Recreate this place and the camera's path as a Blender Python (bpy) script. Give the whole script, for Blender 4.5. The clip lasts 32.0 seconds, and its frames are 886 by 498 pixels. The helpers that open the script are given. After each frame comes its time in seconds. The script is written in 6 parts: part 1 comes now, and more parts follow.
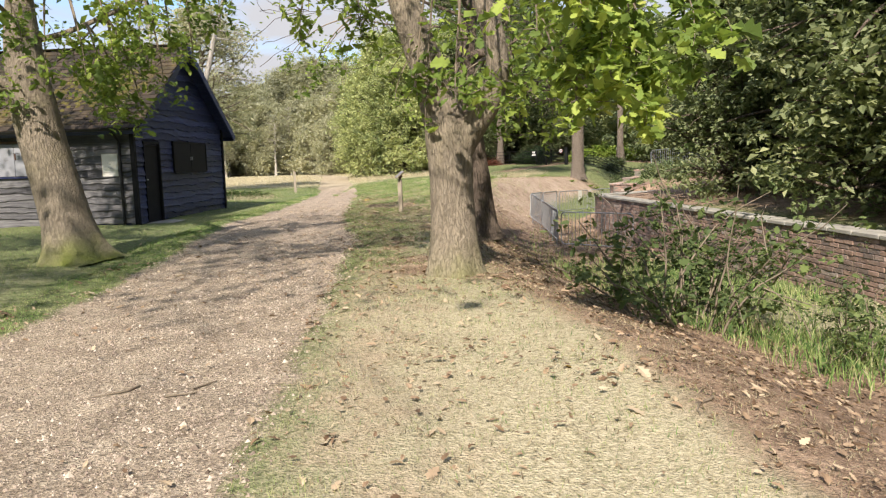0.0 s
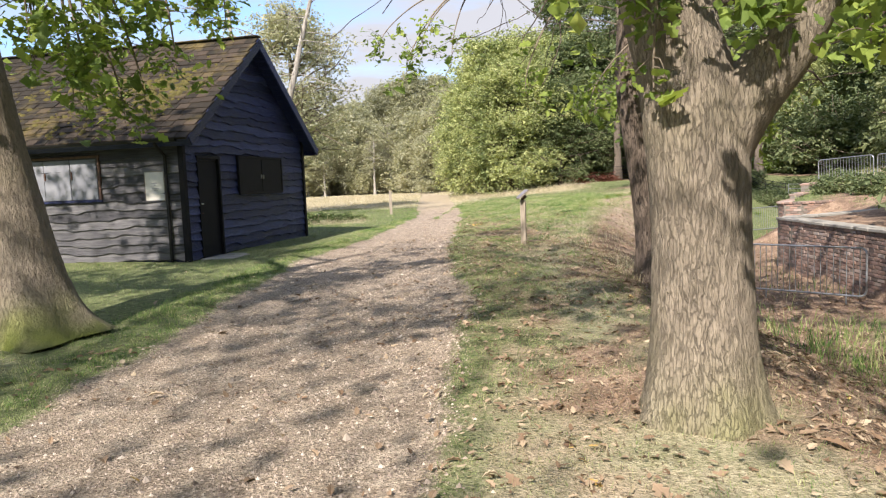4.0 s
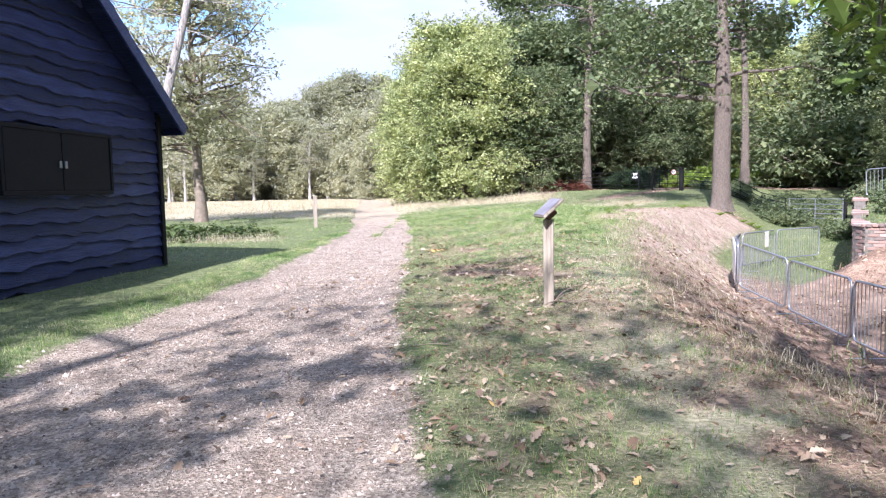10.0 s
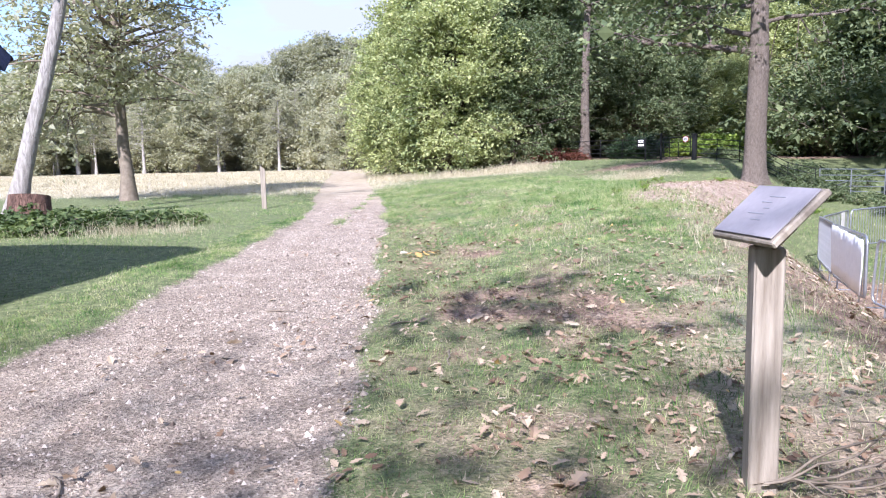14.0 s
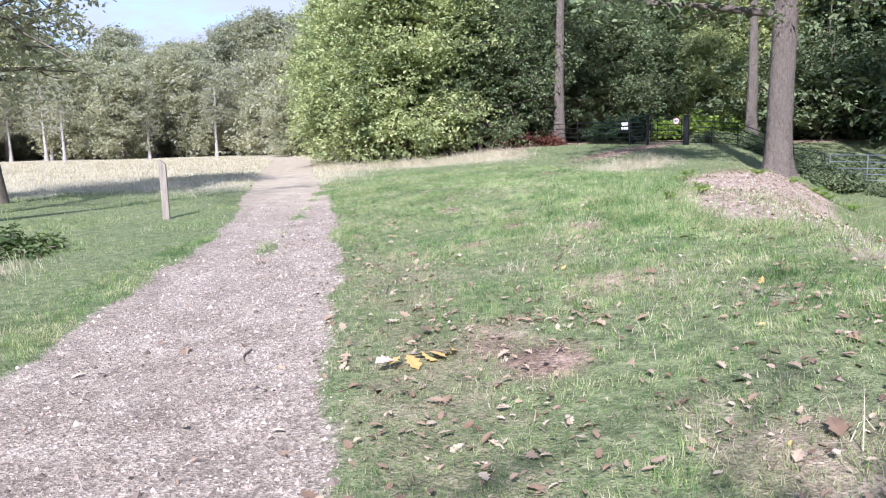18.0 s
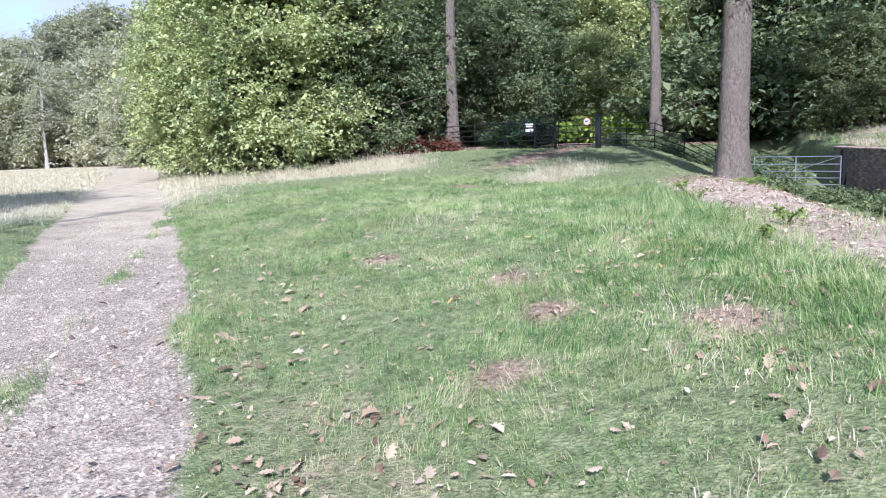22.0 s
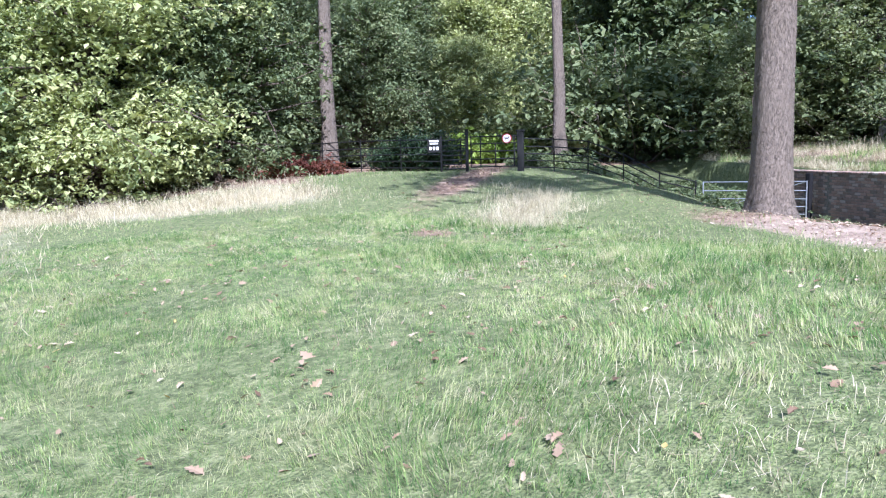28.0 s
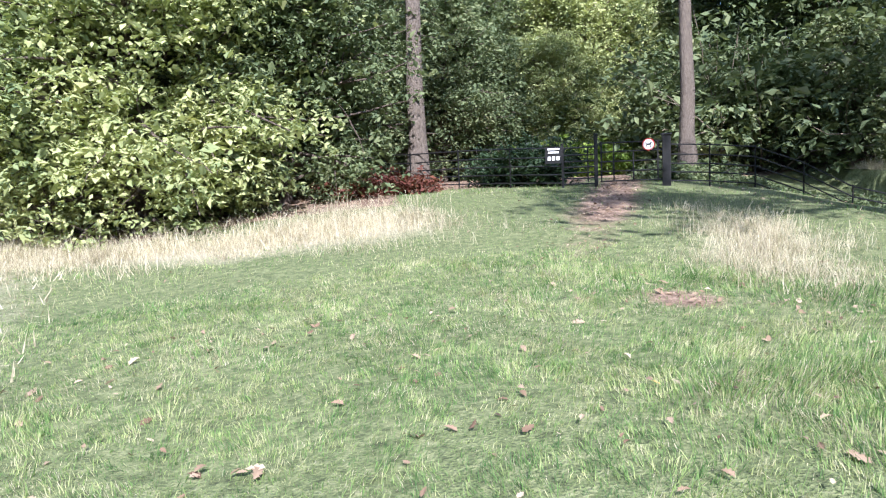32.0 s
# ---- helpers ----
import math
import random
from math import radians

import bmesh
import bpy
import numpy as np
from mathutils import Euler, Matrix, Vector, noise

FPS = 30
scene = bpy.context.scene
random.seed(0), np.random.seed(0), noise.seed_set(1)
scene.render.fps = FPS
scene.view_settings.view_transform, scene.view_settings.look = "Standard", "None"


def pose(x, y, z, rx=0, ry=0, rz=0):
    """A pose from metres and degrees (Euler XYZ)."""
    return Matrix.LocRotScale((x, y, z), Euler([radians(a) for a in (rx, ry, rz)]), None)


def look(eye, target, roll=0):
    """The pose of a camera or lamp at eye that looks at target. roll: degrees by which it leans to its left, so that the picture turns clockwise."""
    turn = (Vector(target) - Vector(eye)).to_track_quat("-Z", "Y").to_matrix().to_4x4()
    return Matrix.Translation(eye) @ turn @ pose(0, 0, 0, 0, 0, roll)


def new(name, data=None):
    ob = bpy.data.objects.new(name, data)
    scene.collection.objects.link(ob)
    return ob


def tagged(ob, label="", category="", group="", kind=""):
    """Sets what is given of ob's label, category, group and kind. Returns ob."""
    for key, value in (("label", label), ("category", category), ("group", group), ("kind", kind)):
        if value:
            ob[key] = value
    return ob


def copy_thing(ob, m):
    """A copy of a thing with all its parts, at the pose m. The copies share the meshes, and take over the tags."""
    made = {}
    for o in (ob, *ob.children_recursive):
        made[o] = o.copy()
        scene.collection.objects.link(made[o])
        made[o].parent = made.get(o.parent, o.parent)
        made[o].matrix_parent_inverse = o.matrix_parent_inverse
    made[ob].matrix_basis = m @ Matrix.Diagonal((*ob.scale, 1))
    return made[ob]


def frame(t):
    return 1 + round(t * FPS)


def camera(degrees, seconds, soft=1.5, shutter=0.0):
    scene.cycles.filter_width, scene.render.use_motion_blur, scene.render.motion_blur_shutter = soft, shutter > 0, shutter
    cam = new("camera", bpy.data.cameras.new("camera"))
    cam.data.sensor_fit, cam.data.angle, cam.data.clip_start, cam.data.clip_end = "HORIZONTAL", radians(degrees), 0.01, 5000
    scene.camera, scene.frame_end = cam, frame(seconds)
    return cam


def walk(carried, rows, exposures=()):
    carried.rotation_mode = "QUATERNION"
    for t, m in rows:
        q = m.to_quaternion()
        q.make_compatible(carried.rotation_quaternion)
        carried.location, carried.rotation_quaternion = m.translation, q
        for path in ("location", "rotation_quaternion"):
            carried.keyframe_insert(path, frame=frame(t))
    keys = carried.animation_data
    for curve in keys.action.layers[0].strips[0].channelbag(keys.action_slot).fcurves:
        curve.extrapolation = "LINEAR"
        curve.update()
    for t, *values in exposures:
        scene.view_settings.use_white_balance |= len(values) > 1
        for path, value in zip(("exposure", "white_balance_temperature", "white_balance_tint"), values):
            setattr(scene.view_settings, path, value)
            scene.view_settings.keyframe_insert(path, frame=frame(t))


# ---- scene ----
cam = camera(62.6, 32.0, soft=1.2)
METRES, EYE, TILT, LEAN, TURN = 40.0, 1.5, -6.7, 1.7, 0.0
SUN_UP, SUN_AZ, SUN, SKY = 39.0, 193.0, 4.0, 0.135
EXPOSURES = [(0, 1.16, 6800, 13), (4.5, 1.33, 6500, 16), (8, 1.7, 5750, 23), (13, 1.6, 5450, 24), (17, 1.43, 5330, 22), (19, 1.4, 5300, 21), (23, 1.45, 5100, 19), (26.5, 1.65, 5050, 22), (32, 1.7, 5450, 19)]
ROWS = [
    (0.0, 0.0, 0.0, 0.0, 0.0, 0.0, -0.0),
    (0.5, -0.0007, 0.0156, 0.0015, 1.32, -0.51, 0.32),
    (1.0, -0.0037, 0.0308, 0.0027, 3.14, -0.81, 0.31),
    (1.5, -0.0065, 0.0463, 0.0045, 5.11, -0.82, 0.19),
    (2.0, -0.0093, 0.0623, 0.0063, 6.82, -0.62, -0.03),
    (2.5, -0.0117, 0.0788, 0.0085, 7.65, -0.13, -0.13),
    (3.0, -0.0149, 0.0944, 0.0106, 7.88, 0.41, -0.18),
    (3.5, -0.0171, 0.1106, 0.0124, 7.63, 1.03, -0.22),
    (4.0, -0.0203, 0.1255, 0.0144, 7.72, 1.31, -0.19),
    (4.5, -0.0224, 0.1412, 0.0163, 7.9, 1.42, -0.04),
    (6.5, -0.0332, 0.2043, 0.0229, 7.47, 1.02, -0.52),
    (7.0, -0.0362, 0.22, 0.0243, 6.02, 1.3, -0.59),
    (7.5, -0.04, 0.2359, 0.0262, 4.27, 1.67, -0.51),
    (8.0, -0.0415, 0.2522, 0.0275, 2.94, 2.02, -0.57),
    (8.5, -0.0432, 0.2687, 0.0291, 2.13, 2.2, -0.65),
    (9.0, -0.0438, 0.2848, 0.0309, 1.97, 2.22, -0.79),
    (9.5, -0.0461, 0.3004, 0.033, 2.19, 2.11, -0.87),
    (10.0, -0.0476, 0.3162, 0.0342, 3.0, 1.92, -1.01),
    (10.5, -0.05, 0.3317, 0.0362, 4.14, 1.39, -1.32),
    (11.0, -0.0519, 0.3472, 0.038, 5.35, 0.74, -1.69),
    (11.5, -0.0534, 0.3623, 0.0386, 5.84, 0.05, -2.04),
    (12.0, -0.0537, 0.3778, 0.04, 5.61, -0.29, -2.07),
    (12.5, -0.0545, 0.394, 0.0414, 4.74, -0.48, -1.85),
    (13.0, -0.0555, 0.4101, 0.0438, 3.72, -0.5, -1.38),
    (13.5, -0.0569, 0.4255, 0.0458, 2.58, -0.44, -1.05),
    (14.0, -0.0585, 0.4407, 0.0488, 1.26, -0.4, -0.64),
    (14.5, -0.0597, 0.4551, 0.051, -0.18, -0.24, -0.33),
    (16.5, -0.0681, 0.5149, 0.0587, -2.81, -0.73, 0.14),
    (17.0, -0.0702, 0.5311, 0.061, -2.69, -1.21, 0.08),
    (17.5, -0.0707, 0.5467, 0.0637, -2.65, -1.54, 0.03),
    (18.0, -0.0723, 0.5624, 0.066, -2.78, -1.7, 0.04),
    (18.5, -0.0729, 0.5781, 0.0679, -2.97, -1.79, -0.05),
    (19.0, -0.0749, 0.5938, 0.0699, -3.58, -2.11, 0.01),
    (19.5, -0.0758, 0.6093, 0.0717, -4.71, -2.54, 0.3),
    (20.0, -0.0776, 0.6247, 0.0734, -6.45, -2.7, 0.73),
    (20.5, -0.0788, 0.6402, 0.0748, -8.41, -2.47, 1.18),
    (21.0, -0.0804, 0.6558, 0.0766, -10.2, -1.97, 1.48),
    (21.5, -0.0805, 0.672, 0.0781, -11.81, -1.56, 1.72),
    (22.0, -0.0816, 0.6875, 0.0802, -13.27, -1.42, 1.97),
    (22.5, -0.0819, 0.7034, 0.0825, -15.05, -1.47, 2.29),
    (23.0, -0.0829, 0.7181, 0.0851, -17.39, -1.68, 2.65),
    (23.5, -0.0847, 0.7338, 0.0876, -20.4, -1.83, 3.18),
    (24.0, -0.0862, 0.7482, 0.0897, -23.91, -2.04, 3.75),
    (24.5, -0.0889, 0.7628, 0.0917, -27.68, -2.26, 4.44),
    (26.5, -0.097, 0.8152, 0.0963, -33.75, -1.91, 4.59),
    (27.0, -0.0958, 0.8302, 0.0987, -31.95, -1.55, 4.0),
    (27.5, -0.0962, 0.8453, 0.1013, -29.67, -1.1, 3.53),
    (28.0, -0.0957, 0.8605, 0.1033, -27.83, -0.62, 3.38),
    (28.5, -0.0953, 0.8757, 0.105, -27.25, -0.35, 3.34),
    (29.0, -0.0928, 0.8915, 0.1066, -27.94, -0.3, 3.47),
    (29.5, -0.0892, 0.9065, 0.1089, -28.76, -0.24, 3.55),
    (30.0, -0.0864, 0.9224, 0.1109, -29.07, 0.04, 3.72),
    (30.5, -0.0844, 0.9375, 0.1136, -27.91, 0.39, 3.79),
    (31.0, -0.0839, 0.9535, 0.1157, -26.39, 0.78, 3.81),
    (31.5, -0.0832, 0.9689, 0.1175, -24.95, 0.86, 3.78),
    (32.0, -0.0834, 0.9844, 0.1195, -24.2, 0.63, 3.71),
]
walk(cam, [(t, pose(0, 0, EYE, TILT, LEAN, TURN) @ pose(METRES * x, METRES * y, METRES * z, 90 + pitch, roll, yaw)) for t, x, y, z, yaw, pitch, roll in ROWS], EXPOSURES)


# ---- exposure, sky and sun ----
def make_world():
    w = bpy.data.worlds.new("sky")
    w.use_nodes = True
    nt = w.node_tree
    bg = nt.nodes["Background"]
    sky = nt.nodes.new("ShaderNodeTexSky")
    sky.sky_type = "NISHITA"
    sky.sun_disc = False
    sky.sun_elevation = radians(SUN_UP)
    sky.sun_rotation = radians(SUN_AZ)
    sky.air_density, sky.dust_density, sky.ozone_density = 1.0, 0.15, 3.0
    # thin bright cloud streaks laid over the clear sky
    tc = nt.nodes.new("ShaderNodeTexCoord")
    mp = nt.nodes.new("ShaderNodeMapping")
    mp.inputs["Scale"].default_value = (1.3, 1.3, 4.5)
    nz = nt.nodes.new("ShaderNodeTexNoise")
    nz.inputs["Scale"].default_value, nz.inputs["Detail"].default_value, nz.inputs["Roughness"].default_value = 1.7, 7, 0.55
    rp = nt.nodes.new("ShaderNodeValToRGB")
    rp.color_ramp.elements[0].position, rp.color_ramp.elements[1].position = 0.37, 0.58
    mx = nt.nodes.new("ShaderNodeMix")
    mx.data_type = "RGBA"
    mx.inputs["B"].default_value = (2.3, 2.4, 2.6, 1)
    nt.links.new(tc.outputs["Generated"], mp.inputs["Vector"])
    nt.links.new(mp.outputs["Vector"], nz.inputs["Vector"])
    nt.links.new(nz.outputs["Fac"], rp.inputs["Fac"])
    nt.links.new(rp.outputs["Color"], mx.inputs["Factor"])
    clear = nt.nodes.new("ShaderNodeMix")
    clear.data_type, clear.blend_type = "RGBA", "MULTIPLY"
    clear.inputs["Factor"].default_value = 1.0
    clear.inputs["B"].default_value = (0.66, 0.76, 0.86, 1)
    nt.links.new(sky.outputs["Color"], clear.inputs["A"])
    nt.links.new(clear.outputs["Result"], mx.inputs["A"])
    nt.links.new(mx.outputs["Result"], bg.inputs["Color"])
    bg.inputs["Strength"].default_value = SKY
    scene.world = w
    sun = new("sun", bpy.data.lights.new("sun", "SUN"))
    sun.data.energy, sun.data.angle, sun.data.color = SUN, radians(1.1), (1.0, 0.93, 0.82)
    a, e = radians(SUN_AZ), radians(SUN_UP)
    to_sun = Vector((math.sin(a) * math.cos(e), math.cos(a) * math.cos(e), math.sin(e)))
    sun.matrix_basis = look(to_sun * 50, (0, 0, 0))


make_world()


# ---- materials ----
class Mat:
    """A node material with short calls for the usual nodes."""

    def __init__(self, name, rough=0.8, metal=0.0):
        self.m = bpy.data.materials.new(name)
        self.m.use_nodes = True
        self.nt = self.m.node_tree
        self.p = self.nt.nodes["Principled BSDF"]
        self.p.inputs["Roughness"].default_value = rough
        self.p.inputs["Metallic"].default_value = metal
        self.p.inputs["Specular IOR Level"].default_value = 0.3

    def node(self, kind, **kw):
        n = self.nt.nodes.new(kind)
        for k, v in kw.items():
            n.inputs[k].default_value = v
        return n

    def link(self, a, b):
        self.nt.links.new(a, b)

    def coords(self, which="Object", scale=(1, 1, 1)):
        tc = self.node("ShaderNodeTexCoord")
        mp = self.node("ShaderNodeMapping", Scale=scale)
        self.link(tc.outputs[which], mp.inputs["Vector"])
        return mp.outputs["Vector"]

    def noise(self, scale, detail=5, rough=0.6, vec=None):
        n = self.node("ShaderNodeTexNoise", Scale=scale, Detail=detail, Roughness=rough)
        self.link(vec if vec is not None else self.coords(), n.inputs["Vector"])
        return n.outputs["Fac"]

    def ramp(self, fac, *stops):
        r = self.node("ShaderNodeValToRGB")
        els = r.color_ramp.elements
        while len(els) < len(stops):
            els.new(0.5)
        for el, (pos, col) in zip(els, stops):
            el.position = pos
            el.color = (*col, 1) if len(col) == 3 else col
        self.link(fac, r.inputs["Fac"])
        return r.outputs["Color"]

    def mix(self, fac, a, b, mode="MIX"):
        n = self.node("ShaderNodeMix")
        n.data_type, n.blend_type = "RGBA", mode
        for sock, v in (("Factor", fac), ("A", a), ("B", b)):
            if isinstance(v, (int, float)):
                n.inputs[sock].default_value = v
            elif isinstance(v, tuple):
                n.inputs[sock].default_value = (*v, 1)
            else:
                self.link(v, n.inputs[sock])
        return n.outputs["Result"]

    def math(self, op, a, b=0.0, clamp=False):
        n = self.node("ShaderNodeMath")
        n.operation, n.use_clamp = op, clamp
        for i, v in enumerate((a, b)):
            if isinstance(v, (int, float)):
                n.inputs[i].default_value = v
            else:
                self.link(v, n.inputs[i])
        return n.outputs[0]

    def attr(self, name):
        n = self.node("ShaderNodeAttribute")
        n.attribute_name = name
        return n.outputs["Fac"]

    def island(self):
        return self.node("ShaderNodeNewGeometry").outputs["Random Per Island"]

    def rand(self):
        return self.node("ShaderNodeObjectInfo").outputs["Random"]

    def color(self, c):
        if isinstance(c, tuple):
            self.p.inputs["Base Color"].default_value = (*c, 1)
        else:
            self.link(c, self.p.inputs["Base Color"])
        return self

    def bump(self, fac, strength=0.4, dist=0.02):
        b = self.node("ShaderNodeBump", Strength=strength, Distance=dist)
        self.link(fac, b.inputs["Height"])
        self.link(b.outputs["Normal"], self.p.inputs["Normal"])
        return self


def leaf_material(name, stops, trans=0.4, gloss=0.25, patch=0.55, single=0.42, tuft=0.0):
    """Leaves: a thin sheet that lets light through; the tone changes from leaf to leaf and from bough to bough."""
    m = Mat(name, 0.62)
    big = m.noise(patch, 3, 0.6)
    tone = m.math("ADD", m.math("MULTIPLY", m.island(), single), m.math("MULTIPLY", m.math("SUBTRACT", big, 0.337 if tuft else 0.22), 1.8 if tuft else 1.05))
    if tuft:
        tone = m.math("ADD", tone, m.math("MULTIPLY", m.math("SUBTRACT", m.noise(tuft, 3, 0.7), 0.5), 3.2))
    col = m.ramp(tone, *stops)
    m.color(col)
    tr = m.node("ShaderNodeBsdfTranslucent")
    m.link(m.mix(1.0, col, (1.15, 1.2, 0.75), "MULTIPLY"), tr.inputs["Color"])
    mx = m.node("ShaderNodeMixShader", Fac=trans)
    m.link(m.p.outputs[0], mx.inputs[1])
    m.link(tr.outputs[0], mx.inputs[2])
    m.link(mx.outputs[0], m.nt.nodes["Material Output"].inputs["Surface"])
    m.p.inputs["Specular IOR Level"].default_value = gloss
    return m.m


def bark_material(name, dark, light, moss=None, scale=1.0, foot=0.0, plates=1.0, split=0.26):
    """Bark: upright plates parted by dark crooked cracks, with grain and, low down, moss."""
    m = Mat(name, 0.9)
    vec = m.coords(scale=(11 * scale, 11 * scale, 3.2 * scale))
    ridges = m.noise(1.6, 6, 0.65, vec)
    fine = m.noise(14 * scale, 4, 0.7, m.coords(scale=(1, 1, 0.35)))
    patch = m.noise(1.3, 3)
    # plates: cells drawn out along the trunk, their borders bent
    at = m.coords(scale=(22 * scale * plates, 22 * scale * plates, 4.2 * scale * plates))
    warp = m.node("ShaderNodeTexNoise", Scale=0.9, Detail=5.0, Roughness=0.65)
    m.link(at, warp.inputs["Vector"])
    cell = m.node("ShaderNodeTexVoronoi", Scale=1.0)
    cell.feature = "DISTANCE_TO_EDGE"
    m.link(m.mix(1.0, at, m.mix(1.0, warp.outputs["Color"], (1.9, 1.9, 1.9), "MULTIPLY"), "ADD"), cell.inputs["Vector"])
    crack = m.ramp(cell.outputs["Distance"], (0.0, (0, 0, 0)), (0.09, (1, 1, 1)))
    col = m.ramp(ridges, (0.33, tuple(d * 0.55 + l * 0.45 for d, l in zip(dark, light))), (0.62, light))
    col = m.mix(m.math("MULTIPLY", fine, 0.35), col, tuple(c * 0.7 for c in dark))
    if moss:
        col = m.mix(m.ramp(patch, (0.5, (0, 0, 0)), (0.75, (0.55, 0.55, 0.55))), col, moss)
        z = m.node("ShaderNodeSeparateXYZ")
        m.link(m.coords(), z.inputs[0])
        low = m.math("SUBTRACT", 1.0, m.math("MULTIPLY", z.outputs[2], 1.5), True)
        col = m.mix(m.math("MULTIPLY", low, m.math("MULTIPLY", m.math("SUBTRACT", patch, 0.3), foot, True), True), col, (0.24, 0.29, 0.05))
    col = m.mix(m.math("MULTIPLY", m.math("MULTIPLY", m.math("SUBTRACT", 1.0, crack), m.ramp(patch, (0.35, (0.4, 0.4, 0.4)), (0.6, (1, 1, 1)))), split), col, tuple(c * 0.35 for c in dark))
    m.color(col)
    m.bump(m.math("ADD", m.math("ADD", ridges, m.math("MULTIPLY", fine, 0.4)), m.math("MULTIPLY", crack, split)), 0.9, 0.05)
    return m.m


def plain(name, a, b, rough=0.7, metal=0.0, scale=8, bump=0.15, stretch=(1, 1, 1), fine=60):
    m = Mat(name, rough, metal)
    n1 = m.noise(scale, 5, 0.6, m.coords(scale=stretch))
    n2 = m.noise(fine, 3, 0.6, m.coords(scale=stretch))
    col = m.ramp(n1, (0.3, a), (0.7, b))
    col = m.mix(m.math("MULTIPLY", n2, 0.3), col, tuple(c * 0.6 for c in a))
    m.color(col)
    m.bump(n2, bump, 0.01)
    return m.m


M_OAK_BARK = bark_material("oak_bark", (0.12, 0.098, 0.074), (0.4, 0.34, 0.265), (0.26, 0.24, 0.13), 1.9, 0.9)
M_MOSSY_BARK = bark_material("mossy_oak_bark", (0.12, 0.098, 0.074), (0.37, 0.315, 0.245), (0.24, 0.22, 0.12), 1.9, 3.0)
M_DARK_BARK = bark_material("dark_bark", (0.035, 0.027, 0.021), (0.25, 0.195, 0.155), None, 1.15, 0.0, 1.5, 0.55)
M_PINE_BARK = bark_material("pine_bark", (0.07, 0.054, 0.042), (0.29, 0.24, 0.195), None, 1.6, 0.0, 1.3, 0.5)
M_STUMP = bark_material("rotten_red_bark", (0.05, 0.03, 0.022), (0.23, 0.135, 0.1), None, 1.2, 0.0, 1.3, 0.5)
M_BIRCH_BARK = bark_material("birch_bark", (0.12, 0.1, 0.085), (0.5, 0.47, 0.42), None, 0.6, 0.0, 1.0, 0.2)
M_TWIG = plain("twig_bark", (0.15, 0.12, 0.088), (0.28, 0.235, 0.18), 0.9)
M_OAK_LEAF = leaf_material("oak_leaf", [(0.1, (0.07, 0.115, 0.03)), (0.45, (0.18, 0.26, 0.06)), (0.75, (0.37, 0.45, 0.1)), (0.98, (0.52, 0.48, 0.14))])
M_SAPLING = leaf_material("sapling_leaf", [(0.1, (0.035, 0.06, 0.022)), (0.5, (0.09, 0.13, 0.045)), (0.9, (0.2, 0.25, 0.085))], 0.3, 0.3)
# sunlight on the front oaks is put into this raised leaf colour
M_BUSH_LEAF = leaf_material("sun_toned_oak_leaf", [(0.05, (0.1, 0.15, 0.075)), (0.35, (0.275, 0.32, 0.14)), (0.65, (0.485, 0.51, 0.24)), (0.98, (0.6, 0.57, 0.3))], 0.32, 0.25, 0.5, 0.35)
# distance haze is put into this pale, low-contrast leaf colour
M_HAZED_LEAF = leaf_material("far_leaf", [(0.1, (0.25, 0.255, 0.19)), (0.4, (0.42, 0.415, 0.295)), (0.7, (0.53, 0.49, 0.35)), (0.98, (0.58, 0.5, 0.39))], trans=0.42, patch=0.1, single=0.2)
# the wood's shade is put into this darker leaf colour
M_DARK_LEAF = leaf_material("shade_toned_leaf", [(0.05, (0.05, 0.075, 0.038)), (0.45, (0.13, 0.17, 0.082)), (0.75, (0.23, 0.265, 0.13)), (0.98, (0.38, 0.35, 0.2))], 0.32, 0.25, 0.6, 0.4)
M_HOLLY = leaf_material("evergreen_leaf", [(0.1, (0.012, 0.03, 0.012)), (0.5, (0.03, 0.065, 0.02)), (0.9, (0.07, 0.11, 0.03))], 0.15, 0.6)
M_HOLM_LEAF = leaf_material("grey_green_leaf", [(0.1, (0.08, 0.105, 0.05)), (0.5, (0.19, 0.23, 0.11)), (0.9, (0.38, 0.4, 0.21))], 0.4, 0.4)
M_LAUREL = leaf_material("laurel_leaf", [(0.1, (0.09, 0.15, 0.02)), (0.5, (0.17, 0.26, 0.035)), (0.9, (0.3, 0.36, 0.07))], 0.35, 0.5)
M_RED_LEAF = leaf_material("copper_leaf", [(0.1, (0.06, 0.02, 0.018)), (0.5, (0.14, 0.05, 0.035)), (0.9, (0.2, 0.09, 0.05))], 0.3)
M_GRASS = leaf_material("grass_blade", [(0.08, (0.06, 0.125, 0.038)), (0.35, (0.145, 0.245, 0.077)), (0.6, (0.255, 0.34, 0.12)), (0.82, (0.4, 0.425, 0.2)), (0.98, (0.49, 0.47, 0.29))], 0.35, 0.15, 0.8, 0.45, 7.0)
M_STRAW = leaf_material("dry_grass_blade", [(0.1, (0.26, 0.225, 0.15)), (0.5, (0.47, 0.415, 0.295)), (0.9, (0.67, 0.6, 0.46))], 0.35, 0.2, 1.2, 0.5, 6.0)
M_THATCH = leaf_material("dead_grass_bits", [(0.1, (0.075, 0.055, 0.038)), (0.4, (0.17, 0.13, 0.085)), (0.7, (0.28, 0.23, 0.155)), (1.0, (0.4, 0.345, 0.24))], 0.1, 0.1, 2.0, 0.7)
M_PALE_LITTER = leaf_material("pale_fallen_leaf", [(0.05, (0.15, 0.1, 0.07)), (0.4, (0.36, 0.27, 0.205)), (0.7, (0.5, 0.4, 0.31)), (1.0, (0.62, 0.53, 0.43))], 0.1, 0.2, 2.0, 0.7)
